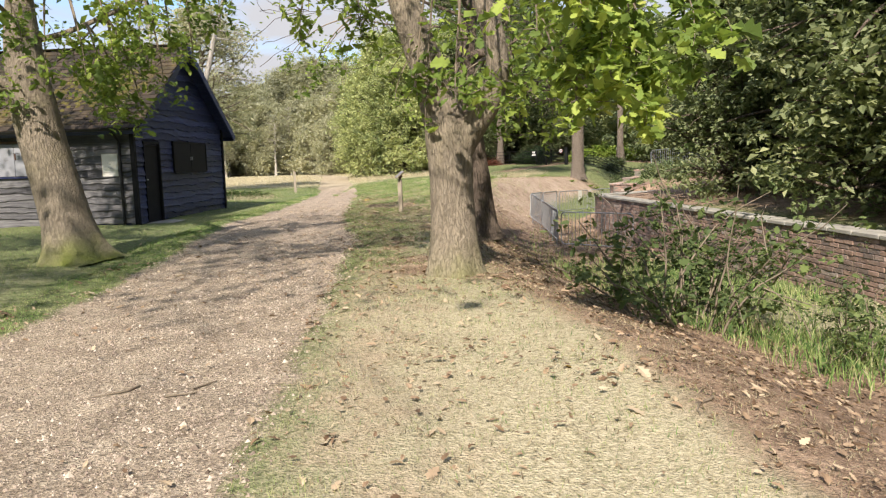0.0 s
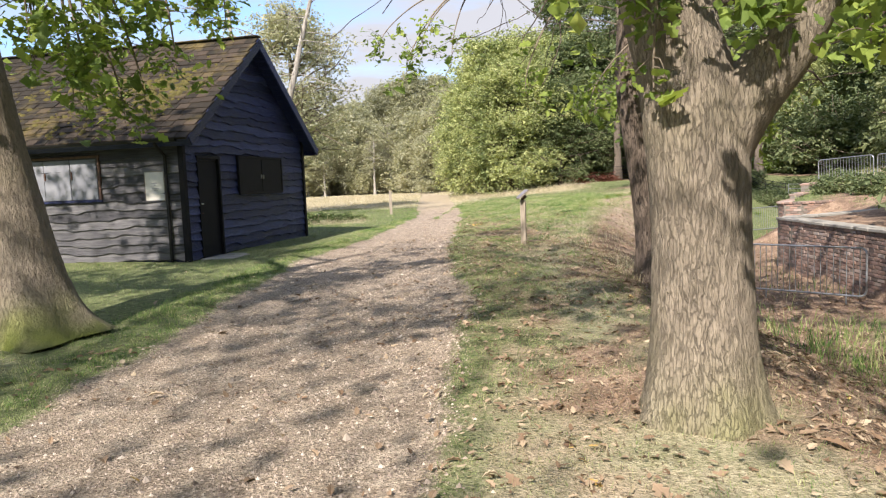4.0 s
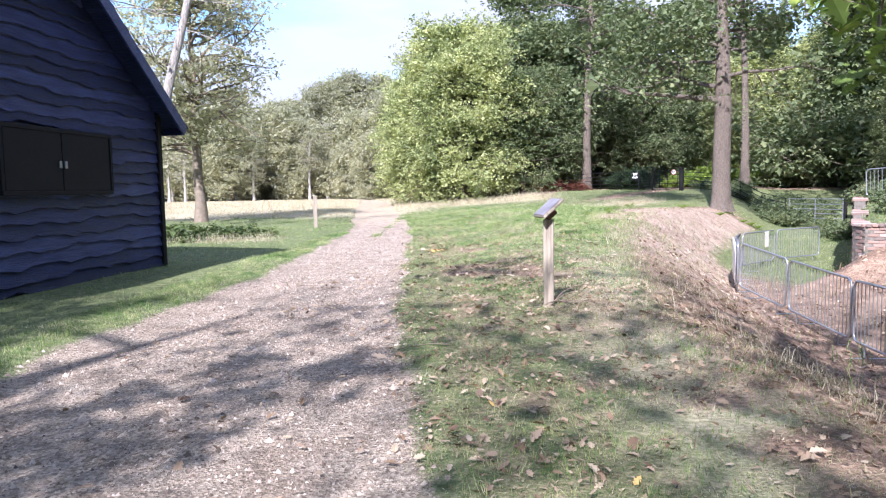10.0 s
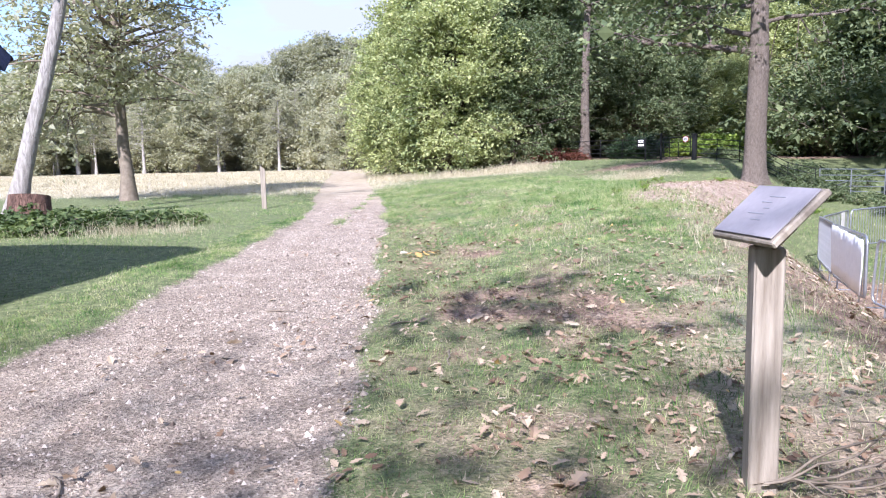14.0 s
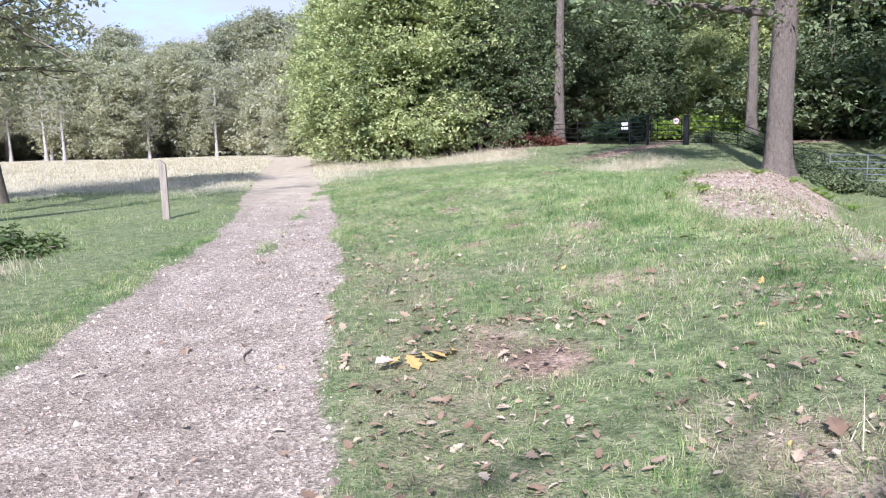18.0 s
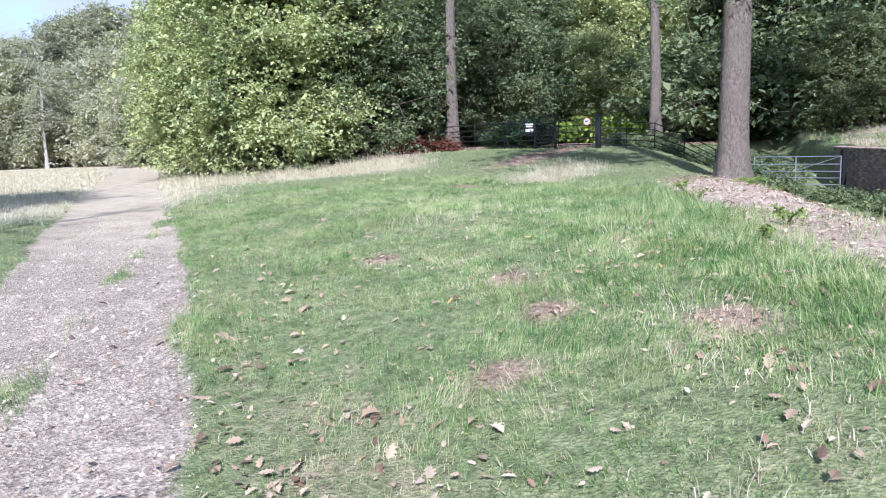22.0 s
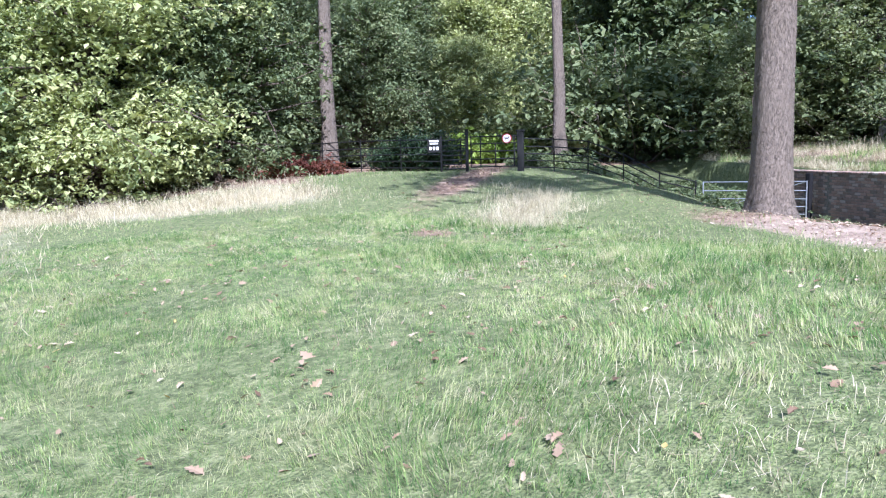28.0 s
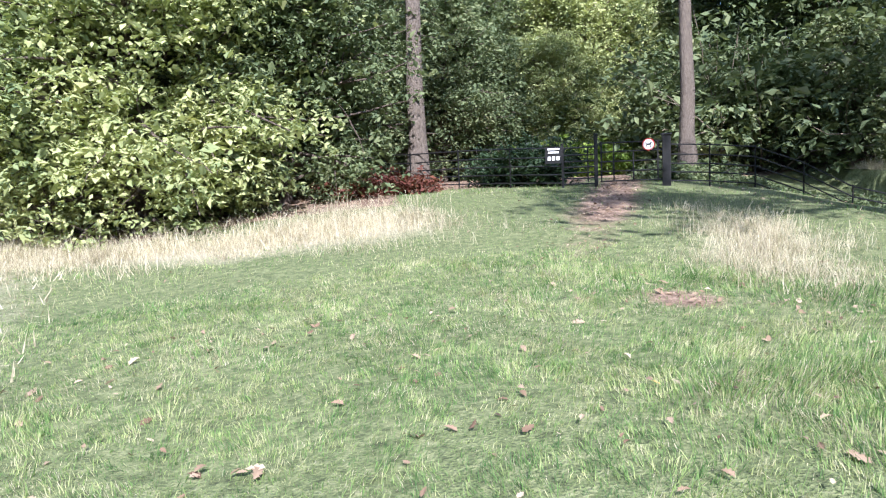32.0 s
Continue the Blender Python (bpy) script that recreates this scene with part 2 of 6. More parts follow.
M_GOLD_LEAF = leaf_material("golden_fallen_leaf", [(0.1, (0.3, 0.13, 0.04)), (0.5, (0.46, 0.26, 0.08)), (0.9, (0.6, 0.42, 0.16))], 0.2, 0.25, 3.0, 0.7)
M_LITTER = leaf_material("fallen_leaf", [(0.05, (0.05, 0.034, 0.024)), (0.3, (0.135, 0.085, 0.054)), (0.5, (0.23, 0.155, 0.1)), (0.75, (0.34, 0.25, 0.17)), (1.0, (0.48, 0.39, 0.28))], 0.1, 0.2, 2.0, 0.7)
def board_material(name="sky_tinted_black_board", tones=((0.005, 0.009, 0.03), (0.018, 0.027, 0.096), (0.065, 0.085, 0.21))):
    m = Mat(name, 0.4)
    grain = m.noise(3, 5, 0.65, m.coords(scale=(0.7, 5, 7)))
    fine = m.noise(40, 3, 0.6, m.coords(scale=(0.3, 1, 4)))
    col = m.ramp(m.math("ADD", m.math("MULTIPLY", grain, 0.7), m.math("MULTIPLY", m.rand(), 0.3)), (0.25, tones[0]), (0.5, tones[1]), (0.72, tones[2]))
    m.color(col)
    m.bump(m.math("ADD", fine, grain), 0.8, 0.02)
    m.p.inputs["Specular IOR Level"].default_value = 0.42
    return m.m


# blue put into the black tones as sky sheen on the shaded gable
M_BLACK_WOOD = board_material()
# the same black boards, lightened in colour for the sunlit front
M_SUNLIT_WOOD = board_material("sunlit_black_board", ((0.018, 0.018, 0.022), (0.07, 0.07, 0.078), (0.17, 0.168, 0.172)))
M_GREY_STEEL = plain("galvanised_steel", (0.34, 0.36, 0.39), (0.5, 0.52, 0.55), 0.4, 0.75, 14, 0.1)
M_BLACK_STEEL = plain("black_painted_steel", (0.008, 0.008, 0.009), (0.02, 0.02, 0.02), 0.45, 0.0, 14, 0.1)
M_GREY_WOOD = plain("weathered_oak", (0.2, 0.165, 0.125), (0.42, 0.37, 0.3), 0.85, 0, 5, 0.5, (7, 7, 0.5), 30)
M_WHITE = plain("white_sign_paint", (0.72, 0.72, 0.7), (0.82, 0.82, 0.8), 0.5)
M_INK = plain("dark_ink", (0.03, 0.03, 0.03), (0.06, 0.06, 0.06), 0.6)


def ground_material():
    m = Mat("ground", 0.95)
    big, mid, fine = m.noise(0.35, 4), m.noise(2.2, 5, 0.65), m.noise(26, 5, 0.75)
    tiny = m.node("ShaderNodeTexVoronoi", Scale=55.0)
    m.link(m.coords(), tiny.inputs["Vector"])
    tuft = m.noise(9, 4, 0.7)
    grass = m.ramp(m.math("ADD", m.math("MULTIPLY", tuft, 0.5), m.math("MULTIPLY", fine, 0.5)),
                   (0.36, (0.055, 0.065, 0.028)), (0.5, (0.145, 0.175, 0.07)), (0.64, (0.29, 0.3, 0.15)))
    gravel = m.ramp(m.math("ADD", m.math("MULTIPLY", fine, 0.6), m.math("MULTIPLY", mid, 0.4)),
                    (0.32, (0.17, 0.132, 0.1)), (0.5, (0.34, 0.285, 0.225)), (0.66, (0.53, 0.465, 0.38)))
    stones = m.ramp(tiny.outputs["Color"], (0.15, (0.42, 0.39, 0.36)), (0.55, (0.95, 0.92, 0.88)), (0.95, (1.4, 1.36, 1.28)))
    gravel = m.mix(0.85, gravel, stones, "MULTIPLY")
    gravel = m.mix(m.attr("sand"), gravel, m.ramp(mid, (0.3, (0.34, 0.275, 0.185)), (0.7, (0.5, 0.42, 0.295))))
    earth = m.ramp(m.math("ADD", m.math("MULTIPLY", fine, 0.55), m.math("MULTIPLY", mid, 0.45)),
                   (0.36, (0.07, 0.046, 0.033)), (0.5, (0.25, 0.17, 0.118)), (0.64, (0.5, 0.37, 0.265)))
    # a paler earth colour, mixed in by the pale weight
    bleached = m.ramp(m.math("ADD", m.math("MULTIPLY", fine, 0.6), m.math("MULTIPLY", mid, 0.4)), (0.34, (0.2, 0.145, 0.105)), (0.5, (0.42, 0.325, 0.25)), (0.64, (0.58, 0.48, 0.38)))
    earth = m.mix(m.attr("pale"), earth, bleached)
    straw = m.ramp(fine, (0.35, (0.28, 0.25, 0.155)), (0.6, (0.54, 0.48, 0.34)))

    def edge(name, soft=0.22):
        v = m.math("ADD", m.attr(name), m.math("MULTIPLY", m.math("SUBTRACT", m.math("ADD", m.math("MULTIPLY", mid, 0.6), m.math("MULTIPLY", fine, 0.4)), 0.5), 1.3))
        return m.math("DIVIDE", m.math("SUBTRACT", v, 0.5 - soft / 2), soft, True)

    col = m.mix(edge("dry", 0.6), grass, straw)
    col = m.mix(edge("litter", 0.5), col, earth)
    col = m.mix(edge("gravel"), col, gravel)
    m.color(col)
    m.bump(m.math("ADD", fine, m.math("MULTIPLY", tiny.outputs["Distance"], 0.5)), 0.8, 0.03)
    return m.m


M_GROUND = ground_material()


# ---- mesh helpers ----
def mesh_of(name, verts, faces, material, smooth=False):
    """A mesh from numpy arrays: verts (n, 3) and one or more face arrays, each (n, 3) or (n, 4)."""
    me = bpy.data.meshes.new(name)
    verts = np.ascontiguousarray(verts, np.float32)
    faces = faces if isinstance(faces, list) else [faces]
    faces = [np.asarray(f, np.int32) for f in faces if len(f)]
    me.vertices.add(len(verts))
    me.vertices.foreach_set("co", verts.ravel())
    loops = np.concatenate([f.ravel() for f in faces])
    sizes = np.concatenate([np.full(len(f), f.shape[1], np.int32) for f in faces])
    me.loops.add(len(loops))
    me.loops.foreach_set("vertex_index", loops)
    me.polygons.add(len(sizes))
    me.polygons.foreach_set("loop_start", np.concatenate([[0], np.cumsum(sizes)[:-1]]).astype(np.int32))
    me.polygons.foreach_set("use_smooth", np.full(len(sizes), smooth))
    me.update(calc_edges=True)
    me.validate()
    if material:
        me.materials.append(material)
    return me


def part(name, bm, material, parent, label="", smooth=False):
    """Link a bmesh (or a ready mesh) as one part under a thing or a part."""
    if isinstance(bm, bmesh.types.BMesh):
        me = bpy.data.meshes.new(name)
        for f in bm.faces:
            f.smooth = smooth
        bm.to_mesh(me)
        bm.free()
        me.materials.append(material)
    else:
        me = bm
    ob = new(name, me)
    ob.parent = parent
    if label:
        ob["label"] = label
    return ob


def empty(name, m, label, category, group="", kind=""):
    ob = new(name)
    ob.empty_display_size = 0.2
    ob.matrix_basis = m
    return tagged(ob, label, category, group, kind)


def box_bm(sx, sy, sz, at=(0, 0, 0), bevel=0.0, rot=None, bm=None):
    """A box with softened edges, centred at a place; may be added to a bmesh."""
    own = bm or bmesh.new()
    m = Matrix.Translation(at) @ (rot or Matrix()) @ Matrix.Diagonal((sx, sy, sz, 1))
    made = bmesh.ops.create_cube(own, size=1, matrix=m)
    if bevel:
        edges = {e for v in made["verts"] for e in v.link_edges}
        bmesh.ops.bevel(own, geom=list(edges), offset=bevel, segments=1, affect="EDGES", clamp_overlap=True)
    return own


def rod_bm(a, b, r, sides=8, r2=None, bm=None):
    """A rod from a to b."""
    own = bm or bmesh.new()
    a, b = Vector(a), Vector(b)
    d = b - a
    m = Matrix.Translation((a + b) / 2) @ d.to_track_quat("Z", "Y").to_matrix().to_4x4()
    bmesh.ops.create_cone(own, cap_ends=True, segments=sides, radius1=r, radius2=r if r2 is None else r2, depth=d.length, matrix=m)
    return own


def tube(points, radii, sides=8, knobble=0.0, ridge=0, seed=0, flare=0.0):
    """A tapering tube along points, as arrays; its surface may be ridged like bark and flare at the foot."""
    pts = np.array(points, float)
    n = len(pts)
    tan = np.gradient(pts, axis=0)
    tan /= np.linalg.norm(tan, axis=1)[:, None] + 1e-9
    ref = np.array([1.0, 0.13, 0.07])
    u = np.cross(tan, ref)
    u /= np.linalg.norm(u, axis=1)[:, None] + 1e-9
    v = np.cross(tan, u)
    ang = np.linspace(0, 2 * np.pi, sides, endpoint=False)
    rng = np.random.default_rng(seed)
    rad = np.repeat(np.array(radii, float)[:, None], sides, 1)
    if knobble or ridge:
        step = np.concatenate([[0], np.cumsum(np.linalg.norm(np.diff(pts, axis=0), axis=1))])
        ph = rng.uniform(0, 6.28, 12)
        wob = sum(np.sin(k * ang[None, :] + ph[k] + 0.9 * np.sin(step[:, None] * (0.6 + 0.25 * k) + ph[k + 4])) / k for k in (1, 2, 3))
        rad *= 1 + knobble * wob * 0.5
        if ridge:
            turn = ang[None, :] * ridge + 1.7 * np.sin(step[:, None] * 3.1 + ph[8]) + 1.1 * np.sin(step[:, None] * 7.3 + 3 * ang[None, :] + ph[9])
            rad *= 1 + 0.022 * (1 - np.abs(np.sin(turn * 0.5)) * 1.6) + rng.normal(0, 0.004, rad.shape)
    if flare:
        step = np.linalg.norm(pts - pts[0], axis=1)
        root = 0.5 + 0.5 * np.sin(ang * 5 + rng.uniform(0, 6))
        rad *= 1 + flare * np.exp(-step[:, None] / 0.28) * (0.45 + 0.75 * root[None, :])
    vs = pts[:, None, :] + rad[:, :, None] * (np.cos(ang)[None, :, None] * u[:, None, :] + np.sin(ang)[None, :, None] * v[:, None, :])
    idx = np.arange(n * sides).reshape(n, sides)
    a, b = idx[:-1], idx[1:]
    quads = np.stack([a, np.roll(a, -1, 1), np.roll(b, -1, 1), b], -1).reshape(-1, 4)
    return vs.reshape(-1, 3), quads


class Heap:
    """Gathers pieces of arrays into one mesh."""

    def __init__(self):
        self.v, self.f, self.n = [], {}, 0

    def add(self, verts, faces):
        verts, faces = np.asarray(verts, float), np.asarray(faces, int)
        self.v.append(verts)
        self.f.setdefault(faces.shape[1], []).append(faces + self.n)
        self.n += len(verts)

    def mesh(self, name, material, smooth=False):
        return mesh_of(name, np.concatenate(self.v), [np.concatenate(f) for f in self.f.values()], material, smooth)


def turned(rng, n, tilt=1.0):
    """n random frames of axes, (n, 3, 3): rows are the leaf's length, width and face."""
    yaw, pit, rol = rng.uniform(0, 2 * np.pi, n), rng.normal(-0.25, 0.55 * tilt, n), rng.normal(0, 0.6 * tilt, n)
    cy, sy, cp, sp, cr, sr = np.cos(yaw), np.sin(yaw), np.cos(pit), np.sin(pit), np.cos(rol), np.sin(rol)
    ax = np.stack([cy * cp, sy * cp, sp], -1)
    side = np.stack([-sy, cy, np.zeros(n)], -1)
    up = np.cross(ax, side)
    w = side * cr[:, None] + up * sr[:, None]
    return np.stack([ax, w, np.cross(ax, w)], 1)


OAK_HALF = [(0.0, 0.02), (0.16, 0.10), (0.26, 0.22), (0.36, 0.13), (0.52, 0.31), (0.63, 0.17), (0.78, 0.26), (0.9, 0.1), (1.0, 0.0)]
OAK_OUTLINE = np.array(OAK_HALF + [(x, -y) for x, y in OAK_HALF[-2::-1]])


def leaves(rng, places, size, shape="oak", tilt=1.0, spread=0.35, curl=0.12):
    """Leaves at places, as arrays: lobed oak leaves near by, folded rhombs farther off."""
    n = len(places)
    fr = turned(rng, n, tilt)
    s = size * np.exp(rng.normal(0, spread, n))
    if shape == "oak":
        out = np.concatenate([OAK_OUTLINE, [[0.5, 0.0]]])
        k = len(out)
        bend = rng.normal(curl, curl, n)
        loc = out[None] * s[:, None, None]
        h = (bend[:, None] * (np.abs(out[None, :, 1]) * 1.6 - (out[None, :, 0] - 0.5) ** 2 * 1.2)) * s[:, None]
        tri = np.array([(i, (i + 1) % (k - 1), k - 1) for i in range(k - 1)])
    else:
        out = np.array([(0.0, 0.0), (0.45, 0.3), (1.0, 0.0), (0.45, -0.3)]) if shape == "leaf" else np.array([(0.0, 0.12), (0.55, 0.5), (1.0, 0.05), (0.5, -0.45)])
        k = 4
        loc = out[None] * s[:, None, None]
        h = np.array([0, 0.16, 0, 0.16])[None] * s[:, None] * rng.uniform(0.2, 1.2, n)[:, None]
        tri = np.array([(0, 1, 2), (0, 2, 3)])
    vs = places[:, None, :] + loc[:, :, 0:1] * fr[:, None, 0] + loc[:, :, 1:2] * fr[:, None, 1] + h[:, :, None] * fr[:, None, 2]
    fs = tri[None] + (np.arange(n) * k)[:, None, None]
    return vs.reshape(-1, 3), fs.reshape(-1, 3)


# ---- the lie of the land ----
def smooth(a, b, v):
    t = np.clip((v - a) / (b - a), 0, 1)
    return t * t * (3 - 2 * t)


def clumps(x, y, s, seed):
    """A smooth patchy field between 0 and 1."""
    r = np.random.default_rng(seed)
    v = np.zeros_like(x)
    for k in range(7):
        a, f, p = r.uniform(0, 6.28), s * r.uniform(0.6, 1.7), r.uniform(0, 6.28)
        v += np.sin((x * math.cos(a) + y * math.sin(a)) * f + p + 1.3 * np.sin((x * math.sin(a) - y * math.cos(a)) * f * 0.7 + p * 2))
    return 0.5 + 0.5 * np.tanh(v / 2.4)


def lattice(x, y, size, seed):
    """Smooth random lumps of a given size, between 0 and 1."""
    tab = np.random.default_rng(seed).uniform(0, 1, (128, 128))
    i, j = np.floor(x / size).astype(int), np.floor(y / size).astype(int)
    u, v = x / size - i, y / size - j
    u, v = u * u * (3 - 2 * u), v * v * (3 - 2 * v)
    a, b = tab[i % 128, j % 128] * (1 - u) + tab[(i + 1) % 128, j % 128] * u, tab[i % 128, (j + 1) % 128] * (1 - u) + tab[(i + 1) % 128, (j + 1) % 128] * u
    return a * (1 - v) + b * v


PATH_Y = [-30, -3, 3, 5.4, 7.6, 13.7, 18, 22.6, 29.6, 37, 41.4, 53, 74, 99, 150, 400]
PATH_R = [0.5, -0.5, -0.85, -1.15, -1.2, -1.6, -2.4, -3.0, -3.5, -4.25, -4.9, -6.7, -9.6, -16, -28, -90]
PATH_LY = [-30, -3, 6.7, 12.4, 19, 24, 29, 31.4, 36, 42, 53, 74, 99, 150, 400]
PATH_L = [-6, -4.6, -4.2, -4.8, -5.7, -5.4, -5.75, -5.75, -6.2, -7.3, -9.1, -12.3, -19, -31.5, -95]
CREST_Y = [-30, 3, 6, 9, 14, 20, 24, 28, 32, 36, 40, 44, 48, 54, 62, 90]
CREST_X = [2.2, 1.4, 1.1, 0.5, -0.1, -0.4, 0.2, 0.9, 1.9, 3.4, 5.4, 7.4, 9.3, 10.6, 15, 30]
WALL_Y = [-30, 0, 24.4, 26.6, 29.4, 30.4, 33.0, 37.4, 40.2, 44.0, 47.7, 54, 62, 90]
WALL_X = [9.0, 6.9, 5.05, 7.9, 7.9, 7.0, 8.1, 10.25, 11.9, 13.9, 15.3, 18.5, 23, 40]


def path_weight(x, y):
    r, l = np.interp(y, PATH_Y, PATH_R), np.interp(y, PATH_LY, PATH_L)
    d = np.minimum(x - l, r - x)
    d = d + 0.05 * np.sin(y * 1.1 + 1.7 * np.sin(y * 0.37)) + 0.035 * np.sin(y * 3.1 + x) + 0.09 * (lattice(x, y, 0.3, 4) - 0.5) - 0.1
    soft = np.interp(y, [0, 12, 22, 30], [0.5, 0.4, 0.26, 0.2])
    strip = 0.75 * np.exp(-((x + 4.9 + 0.05 * (y - 35)) / 0.22) ** 2) * smooth(29, 33, y) * (1 - smooth(42, 50, y)) * (0.55 + 0.45 * np.sin(y * 2.3) * np.sin(y * 0.9 + 1))
    return np.clip(smooth(-soft, soft, d) - strip, 0, 1)


def height(x, y):
    x, y = np.asarray(x, float), np.asarray(y, float)
    z = 0.0075 * np.clip(y, -5, 60)
    r = np.interp(y, PATH_Y, PATH_R)
    z = z + 0.36 * smooth(0.3, 4.2, x - r) * smooth(21, 30, y) * (1 - 0.62 * smooth(37, 45, y))
    z = z + 0.64 * smooth(44, 56, y) * smooth(-5, 3, x) * (1 - smooth(90, 140, y))
    z = z - 0.05 * path_weight(x, y) * (1 - smooth(60, 90, y))
    crest, wall = np.interp(y, CREST_Y, CREST_X), np.interp(y, WALL_Y, WALL_X)
    floor = np.interp(y, [-30, 4, 10, 16, 36, 42, 48, 54, 62], [-0.5, -0.55, -0.75, -1.0, -1.05, -0.75, -0.6, 0.0, 1.1])
    wide = np.interp(y, [-30, 6, 16, 30, 40, 50], [2.6, 2.8, 3.4, 3.2, 3.4, 3.5])
    k = smooth(0, 1, (x - crest) / wide)
    z = z * (1 - k) + floor * k
    over = smooth(0.02, 0.22, x - wall)
    top = np.interp(y, [-30, 24.3, 25, 30.4, 33, 37.4, 47, 60], [0.26, 0.26, 0.3, 0.36, 0.5, 0.82, 0.93, 1.2]) + 0.45 * smooth(0.3, 5, x - wall) + 0.7 * smooth(4, 14, x - wall) * smooth(30, 42, y)
    bank = smooth(-2.2, 1.5, x - wall) * smooth(24.6, 26.5, y)
    step = np.where((y > 24.5) & (y < 30.3), bank, over)
    z = z * (1 - step) + top * step
    z = z + 0.03 * np.sin(x * 1.3 + 0.7 * np.sin(y * 0.9)) * np.cos(y * 1.1) * (1 - 0.8 * path_weight(x, y))
    return z


def ground_at(x, y):
    return float(height(np.array([x]), np.array([y]))[0])


def build_ground():
    dense_x, dense_y = np.arange(-13, 20, 0.17), np.arange(-4, 64, 0.17)
    out = np.array([0.6, 1.5, 3, 5, 8, 13, 20, 32, 50, 80, 130, 220, 400])
    xs = np.concatenate([-13 - out[::-1], dense_x, dense_x[-1] + out])
    ys = np.concatenate([-4 - out[::-1][5:], dense_y, dense_y[-1] + np.array([0.6, 1.5, 3, 5, 8, 12, 17, 23, 30, 40, 60, 100, 200, 400])])
    X, Y = np.meshgrid(xs, ys)
    Z = height(X, Y)
    idx = np.arange(X.size).reshape(X.shape)
    quads = np.stack([idx[:-1, :-1], idx[:-1, 1:], idx[1:, 1:], idx[1:, :-1]], -1).reshape(-1, 4)
    me = mesh_of("ground", np.stack([X, Y, Z], -1).reshape(-1, 3), quads, M_GROUND, True)
    x, y = X.ravel(), Y.ravel()
    for name, w in (("gravel", path_weight(x, y)), ("litter", litter_weight(x, y)), ("dry", dry_weight(x, y)), ("sand", 0.85 * smooth(34, 46, y)), ("pale", pale_weight(x, y))):
        me.attributes.new(name, "FLOAT", "POINT").data.foreach_set("value", w.astype(np.float32))
    tagged(new("ground", me), "grassy common with a gravel track and a leaf-strewn ditch", "ground", kind="structure")


def litter_weight(x, y):
    crest = np.interp(y, CREST_Y, CREST_X)
    wide = np.interp(y, [-30, 6, 16, 30, 40, 50], [2.6, 2.8, 3.4, 3.2, 3.4, 3.5])
    k = (x - crest) / wide
    far = smooth(27.5, 33.5, y)
    w = smooth(-0.12 - 0.42 * far, 0.25 - 0.5 * far, k) * (1 - smooth(0.9, 1.5, k) * (1 - smooth(15, 20, y) * (1 - smooth(27, 30, y))))
    w = w * (1 - 0.2 * smooth(26, 30, y) * (1 - smooth(38, 42, y)) * lattice(x, y, 0.8, 79)) * (1 - 0.8 * smooth(42, 46, y)) * (1 - smooth(0.5, 0.8, k) * smooth(31, 34, y))
    verge = np.interp(x, [-9, -7, -3, 2, 3.5, 6.5, 9.5, 12], [66, 61.5, 54.4, 53.6, 57.5, 56.5, 57.5, 61])
    under_trees = np.maximum(smooth(-0.4, 0.8, y - verge) * smooth(-9, -7, x), smooth(0, 2, x - np.interp(y, WALL_Y, WALL_X)) * 0.8)
    under_trees = np.maximum(under_trees, 1.1 * np.exp(-((x - 8.2 + 0.85 * (54.5 - y)) / 0.8) ** 2) * (0.35 * smooth(45.5, 48, y) + 0.65 * smooth(48.5, 51.0, y)) * (1 - smooth(70, 80, y)))
    round_post = 0.55 * np.exp(-((x + 0.9) ** 2 / 2.2 + (y - 20.5) ** 2 / 9))
    edge = 0.38 * np.exp(-((x - np.interp(y, PATH_Y, PATH_R) - 0.5) / 0.9) ** 2) * (1 - smooth(30, 36, y))
    strewn = 0.85 * np.clip(2.2 * (lattice(x, y, 1.1, 77) * 0.6 + lattice(x, y, 0.4, 78) * 0.5 - 0.42), 0, 1) * smooth(5, 10, y) * (1 - 0.75 * smooth(26, 32, y)) * (1 - smooth(36, 42, y)) * smooth(0, 0.7, x - np.interp(y, PATH_Y, PATH_R)) * (x < crest + 1)
    bare = 0.95 * smooth(4.2, 5.0, x) * (1 - smooth(8.5, 10, x)) * smooth(23.5, 24.6, y) * (1 - smooth(30, 32, y))
    for bx, by, br in ((-2.2, 35.15, 0.26), (-2.13, 31.3, 0.2), (-0.75, 31.25, 0.26), (-2.1, 26.95, 0.33), (-1.4, 33.3, 0.22), (1.33, 44.75, 0.35), (-1.5, 32.2, 0.2)):
        bare = np.maximum(bare, 1.1 * np.exp(-(((x - bx) / br) ** 2 + ((y - by) / (br * 1.2)) ** 2)))
    return np.clip(np.maximum.reduce([w, under_trees, round_post, edge, strewn, bare]), 0, 1)


def pale_weight(x, y):
    """Weight of the paler leaves and chips along the open bank."""
    k = (x - np.interp(y, CREST_Y, CREST_X)) / 3.3
    return smooth(23.5, 27.5, y) * (1 - smooth(42, 44, y)) * smooth(-0.8, -0.4, k) * (1 - smooth(0.6, 1.0, k)) * (0.6 + 0.4 * lattice(x, y, 1.2, 83))


